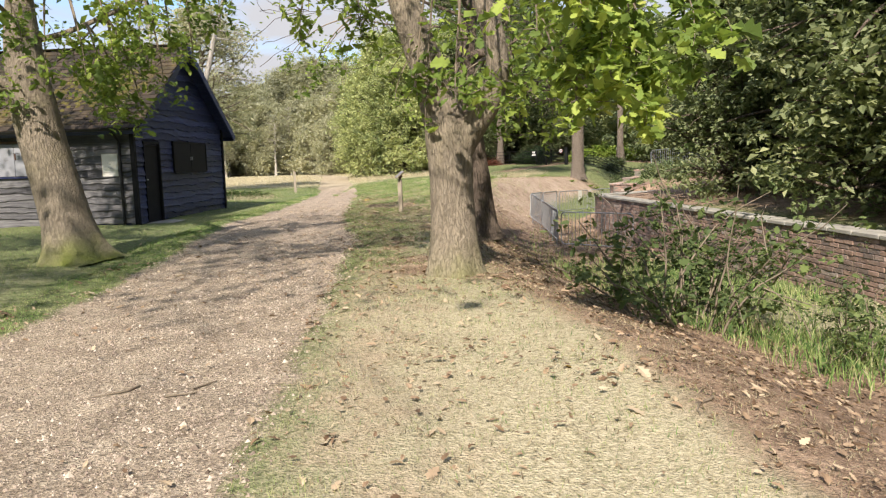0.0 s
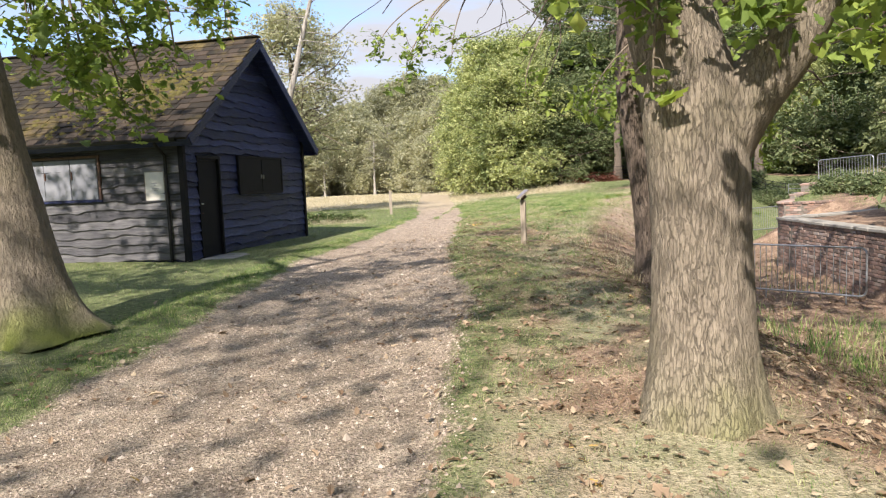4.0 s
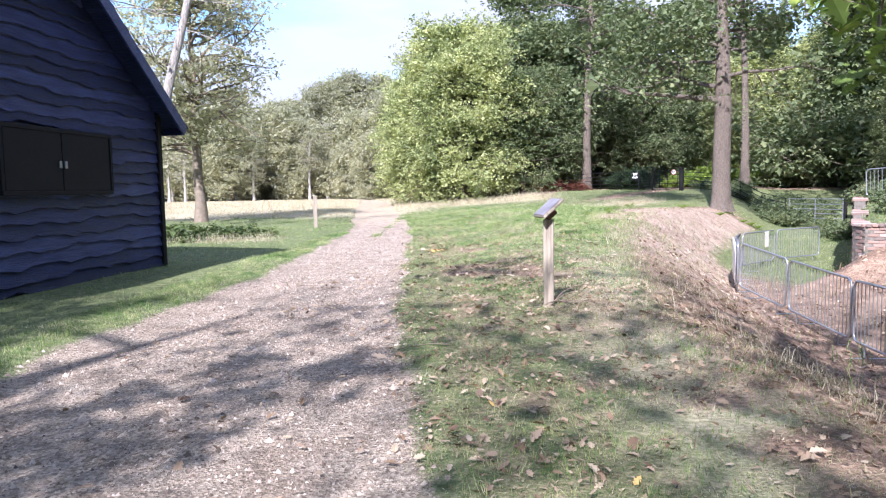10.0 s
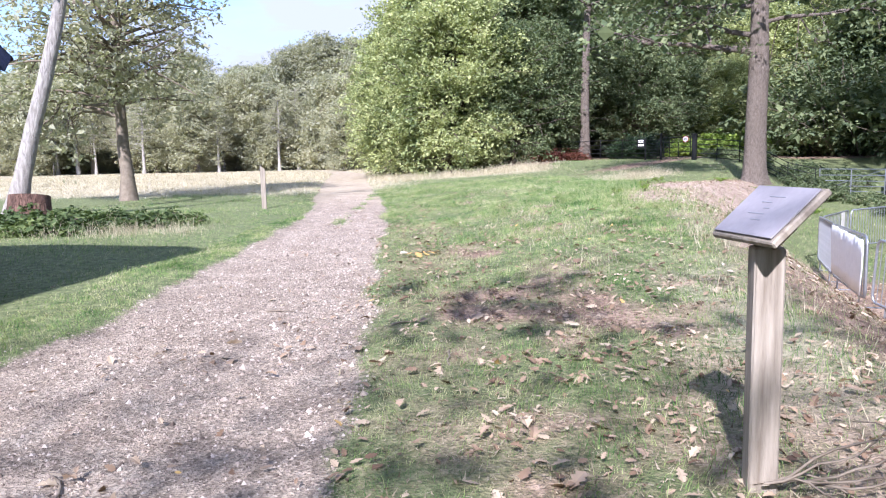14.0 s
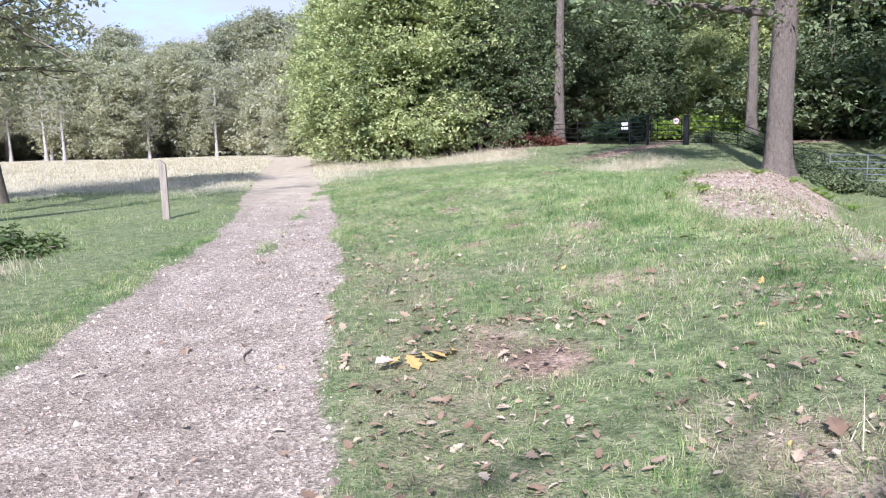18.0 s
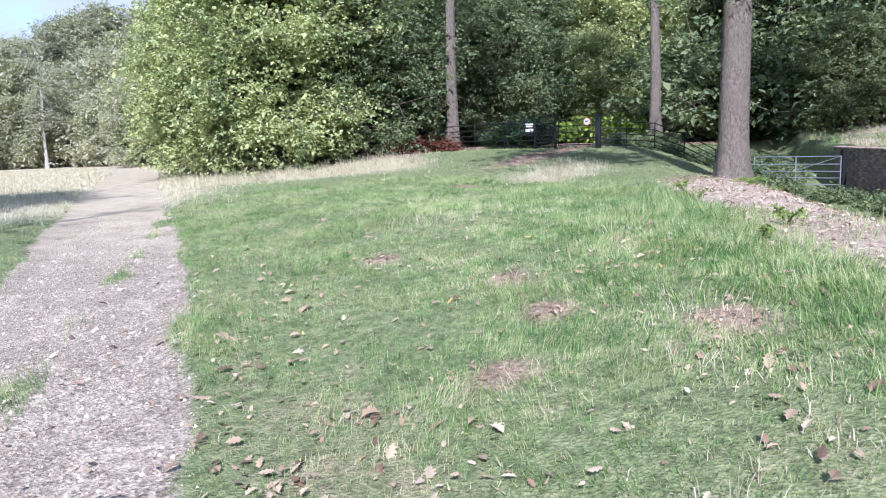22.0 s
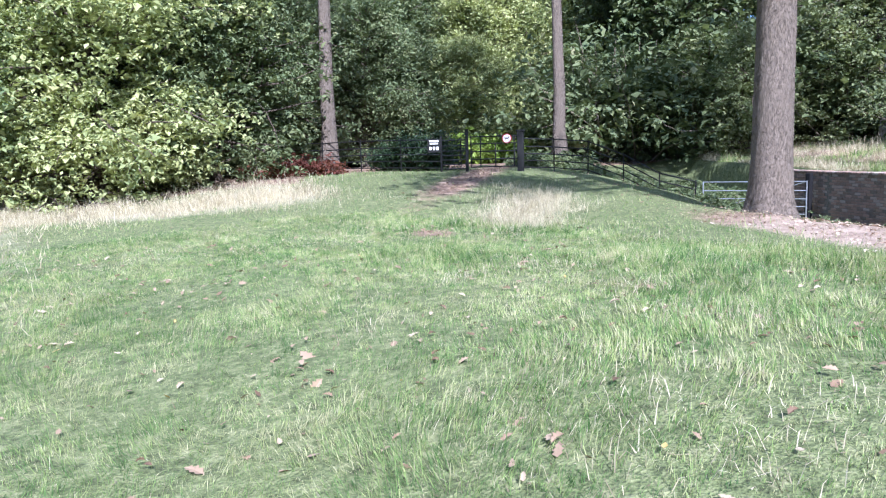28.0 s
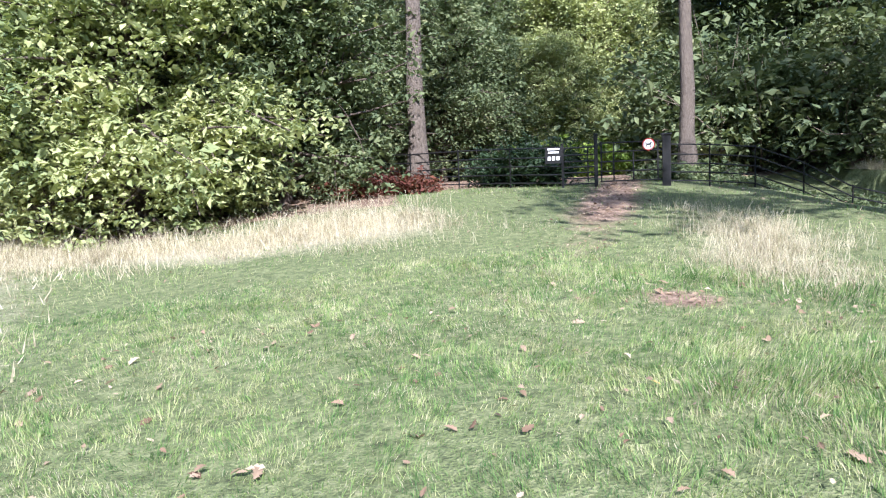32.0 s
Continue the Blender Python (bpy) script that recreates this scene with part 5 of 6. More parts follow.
    # roof: two slopes of boards, bargeboards, fascia and tiles
    run, rise = W / 2 + 0.38, (RIDGE - EAVE) / (W / 2)
    ang = math.atan(rise)
    slope = run / math.cos(ang)
    for side in (-1, 1):
        m = Matrix.Translation((-L / 2, W / 2, RIDGE + 0.03)) @ pose(0, 0, 0, 0, 0, 0 if side < 0 else 180) @ Matrix.Rotation(ang, 4, "X")
        roof = part("roof", box_bm(L + 0.8, slope, 0.05, (0, -slope / 2, 0.0), 0.004), M_BLACK_WOOD, shed)
        roof.matrix_basis = m
        bb = part("bargeboard", box_bm(0.04, slope, 0.2, ((L / 2 + 0.42) * (1 if side < 0 else -1), -slope / 2, -0.07), 0.006), M_BLACK_WOOD, shed)
        bb.matrix_basis = m
        fa = part("fascia", box_bm(L + 0.78, 0.025, 0.14, (0, -slope + 0.02, -0.1), 0.004), M_BLACK_WOOD, shed)
        fa.matrix_basis = m
        rows, cols = 19, 34
        gauge, wide = slope / rows, (L + 0.84) / cols
        tile_me = []
        for k in range(6):
            bm = box_bm(wide * 0.97, gauge * 1.42, 0.045, (0, 0, 0), 0.008)
            for v in bm.verts:
                v.co.z += 0.012 * math.cos(v.co.x / wide * 5.5) + rng.normal(0, 0.003)
                v.co.y += rng.normal(0, 0.004)
            me = bpy.data.meshes.new("tile")
            bm.to_mesh(me), bm.free()
            me.materials.append(M_TILE.m)
            tile_me.append(me)
        rest = Heap()
        for r in range(rows):
            for c in range(cols):
                x = -(L + 0.84) / 2 + wide * (c + 0.5 + 0.25 * (r % 2))
                y = -gauge * (r + 0.5) - 0.02
                tm = m @ pose(min(x, (L + 0.84) / 2 - wide * 0.4), y, 0.052 + rng.normal(0, 0.004), -5.5 + rng.normal(0, 1.0), rng.normal(0, 0.8), rng.normal(0, 0.8))
                me = tile_me[(r * 7 + c * 3 + int(rng.integers(3))) % 6]
                if side < 0 and c >= cols - 16:
                    ob = new("tile", me)
                    ob.parent, ob.matrix_basis = shed, tm
                else:
                    co = np.array([tm @ v.co for v in me.vertices])
                    for p in me.polygons:
                        rest.f.setdefault(len(p.vertices), []).append(np.array([list(p.vertices)]) + rest.n)
                    rest.v.append(co)
                    rest.n += len(co)
        tagged(part("tiles", rest.mesh("tiles", M_TILE.m), None, shed), kind="stuff")
        if side < 0:
            # cushions of moss over the tiles
            v, f = [], []
            heap = Heap()
            for _ in range(520):
                u = rng.uniform(0, 1) ** 0.7
                x = L / 2 - 0.5 - abs(rng.normal(0.4, 0.8)) if rng.uniform() < 0.6 else L / 2 - rng.uniform(0, 6)
                y = -slope * np.clip(rng.normal(0.55, 0.12) if x > 2 else rng.uniform(0.4, 0.98), 0.12, 0.99)
                s = rng.uniform(0.03, 0.1)
                a = np.linspace(0, 2 * np.pi, 7)[:-1]
                rr = s * rng.uniform(0.7, 1.3, 6)
                ring = np.stack([x + rr * np.cos(a), y + rr * np.sin(a) * 0.8, np.full(6, 0.05)], -1)
                top = np.stack([x + 0.55 * rr * np.cos(a), y + 0.5 * rr * np.sin(a), np.full(6, 0.075 + s * 0.25)], -1)
                co = np.concatenate([ring, top, [[x, y, 0.08 + s * 0.33]]])
                i = np.arange(6)
                heap.add(co, np.stack([i, (i + 1) % 6, 6 + (i + 1) % 6], -1))
                heap.f[3].append(np.stack([i, 6 + (i + 1) % 6, 6 + i], -1) + heap.n - 13)
                heap.f[3].append(np.stack([6 + i, 6 + (i + 1) % 6, np.full(6, 12)], -1) + heap.n - 13)
            moss = part("moss", heap.mesh("moss", M_MOSS, True), None, shed, "yellow-green cushions of moss")
            moss.matrix_basis = m
            tagged(moss, kind="stuff")
    for c in range(28):
        rt = part("ridge_tile", box_bm((L + 0.84) / 28 * 1.02, 0.24, 0.03, (0, 0, 0), 0.008), M_TILE.m, shed)
        rt.matrix_basis = pose(-L - 0.42 + (c + 0.5) * (L + 0.84) / 28, W / 2, RIDGE + 0.115 + rng.normal(0, 0.004), 0, rng.normal(0, 1), 0)
    # the notice on the front
    note = empty("notice", SHED @ pose(-0.6, -0.055, 1.66), "faded white notice in a frame on the shed wall", "notice")
    part("backing", box_bm(0.46, 0.02, 0.62, (0, 0, 0), 0.004), M_GREY_WOOD, note)
    part("paper", box_bm(0.42, 0.006, 0.58, (0, -0.014, 0), 0.001), M_PAPER, note)
    for i, (w, z) in enumerate(((0.12, 0.06), (0.05, 0.02), (0.15, -0.05), (0.1, -0.08))):
        part("writing", box_bm(w, 0.003, 0.012, (0.01 * i, -0.0185, z)), M_SHUTTER, note)


build_shed()


# ---- barriers, posts, railings, brick walls ----
def crowd_barrier(label):
    """A steel crowd barrier: rounded tube frame, thin bars and two flat feet. Stands along x, 2.3 m wide."""
    b = empty("crowd_barrier", pose(0, 0, -60), label, "barrier", "barriers round the ditch")
    W, H, R = 2.2, 1.08, 0.12
    pts = []
    for cx, cz, a0 in ((W / 2 - R, H - R, 0), (-W / 2 + R, H - R, 90), (-W / 2 + R, 0.2 + R, 180), (W / 2 - R, 0.2 + R, 270)):
        for a in np.linspace(a0, a0 + 90, 6):
            pts.append((cx + R * math.cos(radians(a)), 0, cz + R * math.sin(radians(a))))
    pts.append(pts[0])
    v, f = tube(np.array(pts) + np.array([0, 1e-4, 0]), np.full(len(pts), 0.019), 8)
    part("frame", mesh_of("frame", v, f, M_GREY_STEEL, True), None, b)
    bar = bmesh.new()
    rod_bm((0, 0, 0.2), (0, 0, H), 0.0075, 6, bm=bar)
    me = bpy.data.meshes.new("bar")
    bar.to_mesh(me), bar.free()
    me.materials.append(M_GREY_STEEL)
    for i in range(18):
        ob = part("bar", me, None, b)
        ob.matrix_basis = pose(-W / 2 + W * (i + 1) / 19, 0, 0)
    for x in (-0.75, 0.75):
        foot = rod_bm((x, 0, 0.2), (x, 0, 0.03), 0.014, 6)
        box_bm(0.05, 0.6, 0.012, (x, 0, 0.012), 0.003, bm=foot)
        part("foot", foot, M_GREY_STEEL, b)
    return b


def set_barriers():
    first = crowd_barrier("galvanised steel crowd barrier in the ditch")
    KINDS.append(first)
    line = [((4.9, 18.85), (3.22, 20.2)), ((3.3, 21.2), (3.45, 23.5)), ((3.46, 23.6), (3.48, 25.85)), ((3.47, 25.95), (3.3, 27.8)), ((3.32, 27.95), (4.1, 30.4)), ((4.14, 30.5), (5.1, 33.0)),
            ((5.2, 33.1), (7.0, 35.5)), ((7.1, 35.58), (8.75, 36.4)), ((10.55, 37.2), (11.75, 34.9)), ((11.8, 34.8), (12.5, 32.5)), ((12.5, 32.4), (12.6, 30.1))]
    for (x0, y0), (x1, y1) in line:
        d = math.hypot(x1 - x0, y1 - y0)
        z0, z1 = ground_at(x0, y0), ground_at(x1, y1)
        m = pose((x0 + x1) / 2, (y0 + y1) / 2, (z0 + z1) / 2 - 0.02, 0, -math.degrees(math.atan2(z1 - z0, d)), math.degrees(math.atan2(y1 - y0, x1 - x0)))
        copy_thing(first, m @ Matrix.Diagonal((d / 2.24, 1, 1, 1)))
    for x, y, h, turn, w, tall in ((6.45, 34.75, 0.82, 53, 0.36, 0.46), (3.33, 22.1, 0.72, 86, 0.42, 0.6)):
        sign = empty("paper_sign", pose(x, y, ground_at(x, y) + h, 0, 0, turn) @ pose(0, -0.035 if turn < 60 else 0.035, 0), "white paper sign tied to a crowd barrier", "sign")
        part("sheet", box_bm(w, 0.006, tall, (0, 0, 0), 0.001), M_PAPER, sign)
        for dx in (-0.45, 0.45):
            part("cable_tie", rod_bm((dx * w, 0, tall * 0.46), (dx * w, -0.03 if turn > 60 else 0.03, tall * 0.46), 0.004, 5), M_WHITE, sign)
    # a white sheet lashed over one barrier
    x, y = 3.71, 29.17
    cover = empty("barrier_cover", pose(x - 0.05, y + 0.02, (ground_at(3.32, 27.95) + ground_at(4.1, 30.4)) / 2, 0, 0, 72.3), "white plastic sheet lashed over a crowd barrier", "cover")
    v = np.array([(u, 0.012 * math.sin(u * 9 + k) + 0.008 * math.sin(u * 23), 0.24 + 0.2 * k) for k in range(5) for u in np.linspace(-1.2, 1.2, 25)])
    f = np.array([(k * 25 + i, k * 25 + i + 1, k * 25 + i + 26, k * 25 + i + 25) for k in range(4) for i in range(24)])
    sheet = part("sheet", mesh_of("sheet", v, f, M_WHITE, True), None, cover)
    sheet.modifiers.new("thickness", "SOLIDIFY").thickness = 0.004


def lectern():
    x, y = -1.22, 20.42
    z = ground_at(x, y)
    post = empty("information_lectern", pose(x, y, z - 0.04, 0, 0, -8), "weathered wooden information lectern with a sloping top", "sign post")
    part("post", box_bm(0.108, 0.105, 0.97, (0, 0, 0.485), 0.008), M_GREY_WOOD, post)
    top = part("top", box_bm(0.28, 0.38, 0.028, (0, 0, 0), 0.006), M_GREY_WOOD, post, "sloping weathered board")
    top.matrix_basis = pose(0.0, 0.0, 1.085, 0, -41, 20)
    face = part("panel", box_bm(0.25, 0.35, 0.006, (0, 0, 0.0), 0.001), plain("faded_panel", (0.22, 0.205, 0.225), (0.34, 0.32, 0.34), 0.5, 0, 5, 0.05), top, "faded violet-grey printed panel")
    face.matrix_basis = pose(0, 0, 0.021)
    for i in range(5):
        t = part("writing", box_bm(0.004, 0.09 - 0.03 * (i % 3), 0.0015, (0, 0, 0)), M_SHUTTER, top)
        t.matrix_basis = pose(0.07 - 0.03 * i, 0.03 * (i % 2), 0.0248)
    br = part("bracket", box_bm(0.12, 0.11, 0.09, (0, 0, 0), 0.006), M_RUST, post, "dark red-brown wedge under the top")
    br.matrix_basis = pose(0.01, 0, 1.03, 0, -41, 20)
    rng = np.random.default_rng(9)
    for k in range(7):
        p, _ = bent(rng, (x + rng.normal(0, 0.05) + 0.05, y - 0.1, z + 0.06), (rng.uniform(0.1, 1), rng.uniform(-0.8, 0.3), 0.15), rng.uniform(0.35, 0.75), 9, 0.3, -0.03)
        p[:, 2] = np.maximum(p[:, 2], height(p[:, 0], p[:, 1]) + 0.015)
        v, f = tube(p, np.linspace(0.006, 0.0025, len(p)), 5)
        tagged(new("fallen_twig", mesh_of("fallen_twig", v, f, M_TWIG, True)), "dry curling twig at the foot of the lectern", "twig", "twigs by the lectern")


def tree_stump():
    x, y = -11.6, 33.1
    st = empty("tree_stump", pose(x, y, ground_at(x, y) - 0.05) @ Matrix.Diagonal((1.45, 1.4, 1.55, 1)), "short red-brown cut tree stump among nettles", "stump")
    v, f = tube([(0, 0, 0), (0, 0.01, 0.15), (0.02, 0, 0.3), (0.02, 0.02, 0.42)], [0.36, 0.31, 0.29, 0.28], 28, 0.12, 14, 4)
    part("trunk", mesh_of("trunk", v, f, M_STUMP, True), None, st)
    bm = bmesh.new()
    rod_bm((0.02, 0.02, 0.36), (0.02, 0.02, 0.425), 0.265, 24, bm=bm)
    part("cut_face", bm, M_GREY_WOOD, st, "weathered sawn top")


def waymark_post():
    x, y = -7.35, 36.2
    thing = empty("waymark_post", pose(x, y, ground_at(x, y) - 0.03, 0, 0, 12), "weathered wooden marker post in the grass", "post")
    bm = box_bm(0.12, 0.12, 1.08, (0, 0, 0.54), 0.008)
    for v in bm.verts:
        if v.co.z > 1.0:
            v.co.z -= 0.05 * (v.co.x / 0.06)
    part("post", bm, M_GREY_WOOD, thing)


M_BRICK = Mat("old_red_brick", 0.9)
M_BRICK.color(M_BRICK.mix(M_BRICK.math("MULTIPLY", M_BRICK.noise(18, 4, 0.7), 0.6), M_BRICK.ramp(M_BRICK.rand(), (0.0, (0.06, 0.042, 0.036)), (0.4, (0.2, 0.11, 0.08)), (0.75, (0.3, 0.175, 0.13)), (1.0, (0.34, 0.29, 0.26))), (0.4, 0.34, 0.3)))
M_BRICK.bump(M_BRICK.noise(40, 4), 0.6, 0.01)
M_BRICK_REST = Mat("old_red_brick_joined", 0.9)
M_BRICK_REST.color(M_BRICK_REST.mix(M_BRICK_REST.math("MULTIPLY", M_BRICK_REST.noise(18, 4, 0.7), 0.6), M_BRICK_REST.ramp(M_BRICK_REST.island(), (0.0, (0.06, 0.042, 0.036)), (0.4, (0.2, 0.11, 0.08)), (0.75, (0.3, 0.175, 0.13)), (1.0, (0.34, 0.29, 0.26))), (0.4, 0.34, 0.3)))
M_BRICK_REST.bump(M_BRICK_REST.noise(40, 4), 0.6, 0.01)
M_MORTAR = plain("lime_mortar", (0.1, 0.09, 0.078), (0.27, 0.245, 0.21), 0.95, 0, 12, 0.6)


def brick_wall(name, line, top, foot, label, near, cap):
    """A brick wall along a line of points: mortar core, bricks laid in courses, a coping on top."""
    rng = np.random.default_rng(len(name) + 3)
    wall = empty(name, Matrix(), label, "wall", kind="structure")
    bl, bh = 0.235, 0.078
    meshes = []
    for k in range(4):
        bm = box_bm(bl - 0.012, 0.1, bh - 0.012, (0, 0, 0), 0.006)
        for v in bm.verts:
            v.co += Vector(rng.normal(0, 0.0025, 3))
        me = bpy.data.meshes.new("brick")
        bm.to_mesh(me), bm.free()
        me.materials.append(M_BRICK.m)
        meshes.append(me)
    pieces, rest = [], Heap()
    for (a, b) in zip(line[:-1], line[1:]):
        a, b = Vector(a), Vector(b)
        d = (b - a).length
        yaw = math.atan2(b.y - a.y, b.x - a.x)
        base = Matrix.Translation((a.x, a.y, 0)) @ Matrix.Rotation(yaw, 4, "Z")
        core = part("core", box_bm(d + 0.02, 0.3, top - foot, (d / 2, -0.143, (top + foot) / 2), 0.004), M_MORTAR, wall)
        core.matrix_basis = base
        n = int(d / cap)
        for i in range(n):
            c = part("coping", box_bm(d / n - 0.012, 0.42, 0.07, (0, 0, 0), 0.012), M_CONCRETE if cap > 0.5 else M_BRICK.m, wall)
            c.matrix_basis = base @ pose((i + 0.5) * d / n, -0.15, top + 0.034 + rng.normal(0, 0.003), rng.normal(0, 0.7), rng.normal(0, 0.5), 0)
        for r in range(int((top - foot) / bh)):
            for i in range(int(d / bl)):
                x = (i + 0.5 + 0.5 * (r % 2)) * bl
                if x > d - bl * 0.4:
                    continue
                m = base @ pose(x, -0.03 + rng.normal(0, 0.004), top - (r + 0.5) * bh, rng.normal(0, 0.6), rng.normal(0, 0.6), rng.normal(0, 0.8))
                p = m.translation
                pieces.append(((p.x - near[0]) ** 2 + (p.y - near[1]) ** 2 - 0.3 * p.z, m, meshes[int(rng.integers(4))]))
    pieces.sort(key=lambda q: q[0])
    for i, (_, m, me) in enumerate(pieces):
        if i < 290:
            ob = new("brick", me)
            ob.parent, ob.matrix_basis = wall, m
        else:
            co = np.array([m @ v.co for v in me.vertices])
            for p in me.polygons:
                rest.f.setdefault(len(p.vertices), []).append(np.array([list(p.vertices)]) + rest.n)
            rest.v.append(co)
            rest.n += len(co)
    if rest.n:
        tagged(part("bricks", rest.mesh("bricks", M_BRICK_REST.m), None, wall), kind="stuff")


def railings():
    """Black estate railings with the gate at the wood's edge."""
    def run(points, label):
        rail = empty("estate_railing", Matrix(), label, "railing")
        for i, (a, b) in enumerate(zip(points[:-1], points[1:])):
            za, zb = ground_at(*a), ground_at(*b)
            part("post", box_bm(0.03, 0.03, 1.08, (a[0], a[1], za + 0.5), 0.003), M_BLACK_STEEL, rail)
            for h in (0.12, 0.33, 0.54, 0.76, 1.0):
                part("rail", rod_bm((a[0], a[1], za + h), (b[0], b[1], zb + h), 0.017, 6), M_BLACK_STEEL, rail)
        a = points[-1]
        part("post", box_bm(0.03, 0.03, 1.08, (a[0], a[1], ground_at(*a) + 0.5), 0.003), M_BLACK_STEEL, rail)
    run([(7.05, 55.2), (6.1, 56.2), (5.2, 57.4), (4.3, 58.6), (3.4, 59.8), (2.4, 61)], "black iron estate railing in front of the wood")
    run([(9.1, 53.65), (9.95, 53.2), (10.8, 52.6), (11.6, 51.9), (12.5, 51.3), (13.5, 50.8)], "black iron estate railing running down to the bank")
    gate = empty("kissing_gate", pose(7.05, 55.2, ground_at(8.2, 54.2), 0, 0, math.degrees(math.atan2(-1.5, 1.95))), "black metal kissing gate, shut", "gate")
    for x, r, h in ((0.0, 0.03, 1.08), (0.82, 0.045, 1.28), (2.5, 0.1, 1.2)):
        p = part("post", box_bm(r * 2, r * 2, h + 0.1, (x, 0, h / 2 - 0.05), 0.006), M_BLACK_STEEL, gate)
        part("cap", box_bm(r * 2.6, r * 2.6, 0.05, (x, 0, h + 0.025), 0.012), M_BLACK_STEEL, p)
    for x0, x1, hs in ((0.0, 0.82, (0.1, 0.24, 0.38, 0.52, 0.66, 0.82, 1.0)), (0.92, 2.4, (0.14, 0.38, 0.62, 0.86, 1.08))):
        for h in hs:
            part("rail", rod_bm((x0, 0, h), (x1, 0.0, h), 0.018, 6), M_BLACK_STEEL, gate)
    for x, h in ((0.95, 1.12), (1.25, 1.1), (1.72, 0.88), (2.3, 1.1), (0.62, 1.02)):
        part("bar", box_bm(0.035, 0.02, h - 0.14, (x, 0, 0.14 + (h - 0.14) / 2), 0.003), M_BLACK_STEEL, gate)
    # the round sign and the notice hung on it
    sign = empty("round_sign", gate.matrix_basis @ pose(2.08, -0.06, 1.0), "round white sign with a red rim and a dark dog symbol", "sign")
    disc = bmesh.new()
    rod_bm((0, 0, 0), (0, -0.012, 0), 0.15, 28, bm=disc)
    part("rim", disc, plain("red_sign_paint", (0.4, 0.03, 0.03), (0.5, 0.05, 0.04), 0.4), sign)
    disc = bmesh.new()
    rod_bm((0, -0.012, 0), (0, -0.018, 0), 0.125, 28, bm=disc)
    part("face", disc, M_WHITE, sign)
    sym = box_bm(0.1, 0.004, 0.04, (0, -0.021, 0.0), 0.002)
    for x, z, w, h in ((-0.045, -0.04, 0.014, 0.06), (0.04, -0.04, 0.014, 0.06), (0.06, 0.035, 0.045, 0.03), (-0.058, 0.03, 0.012, 0.04), (0.045, 0.015, 0.025, 0.04)):
        box_bm(w, 0.004, h, (x, -0.021, z), 0.002, bm=sym)
    part("symbol", sym, M_INK, sign)
    board = empty("notice_board", gate.matrix_basis @ pose(-0.22, -0.04, 0.84), "small black notice with white lettering on the railing", "notice")
    part("plate", box_bm(0.42, 0.015, 0.42, (0, 0, 0), 0.004), M_BLACK_STEEL, board)
    for w, h, x, z in ((0.3, 0.045, 0, 0.15), (0.26, 0.045, 0, 0.07), (0.075, 0.1, -0.11, -0.08), (0.075, 0.1, 0.0, -0.08), (0.075, 0.1, 0.11, -0.08)):
        part("writing", box_bm(w, 0.004, h, (x, -0.0105, z), 0.001), M_WHITE, board)


def field_gate():
    x0, y0, x1, y1 = 13.6, 50.6, 15.1, 48.2
    yaw = math.degrees(math.atan2(y1 - y0, x1 - x0))
    z = ground_at(14.2, 49.2)
    g = empty("field_gate", pose(x0, y0, z - 0.02, 0, 0, yaw), "galvanised five-bar field gate across the ditch", "gate")
    w = math.hypot(x1 - x0, y1 - y0)
    for h in (0.2, 0.42, 0.64, 0.88, 1.14):
        part("rail", rod_bm((0, 0, h), (w, 0, h), 0.015, 8), M_GREY_STEEL, g)
    for x in (0.0, w / 2, w):
        part("upright", rod_bm((x, 0, 0.0), (x, 0, 1.16), 0.022, 8), M_GREY_STEEL, g)
    part("brace", rod_bm((0, 0.02, 0.2), (w, 0.02, 1.14), 0.012, 6), M_GREY_STEEL, g)
    p = empty("gate_post", pose(x1 + 0.1, y1, z - 0.05), "dark wooden gate post against the brick wall", "post")
    part("post", box_bm(0.15, 0.15, 1.4, (0, 0, 0.7), 0.01), M_DOOR, p)


set_barriers()
lectern()
tree_stump()
waymark_post()
railings()
field_gate()
brick_wall("wall_near", [(7.05, -2.0), (5.9, 13.2), (5.12, 23.6), (5.05, 24.35), (5.3, 24.75), (5.9, 25.0), (8.6, 26.9)], 0.26, -1.1, "old brick retaining wall of the ditch", (5.5, 19), 0.6)
brick_wall("wall_nose", [(8.6, 30.3), (7.5, 30.05), (7.05, 30.3), (7.0, 30.75), (8.1, 33.0)], 0.38, -1.1, "old brick wall end beside the ditch, topped with red brick", (7.0, 30.5), 0.11)
brick_wall("wall_middle", [(8.1, 33.0), (9.2, 35.2)], 0.54, -1.1, "old brick ditch wall rising in a step", (8.6, 34), 0.11)
brick_wall("wall_far", [(9.2, 35.2), (10.3, 37.4), (11.9, 40.2), (13.9, 44.0), (15.3, 47.7), (16.6, 50.2)], 0.86, -0.85, "old red brick retaining wall beyond the ditch", (12.5, 41.5), 0.11)


# ---- grass, fallen leaves, stones ----
def scatter(rng, n, x0, x1, y0, y1):
    return rng.uniform(x0, x1, n), rng.uniform(y0, y1, n)


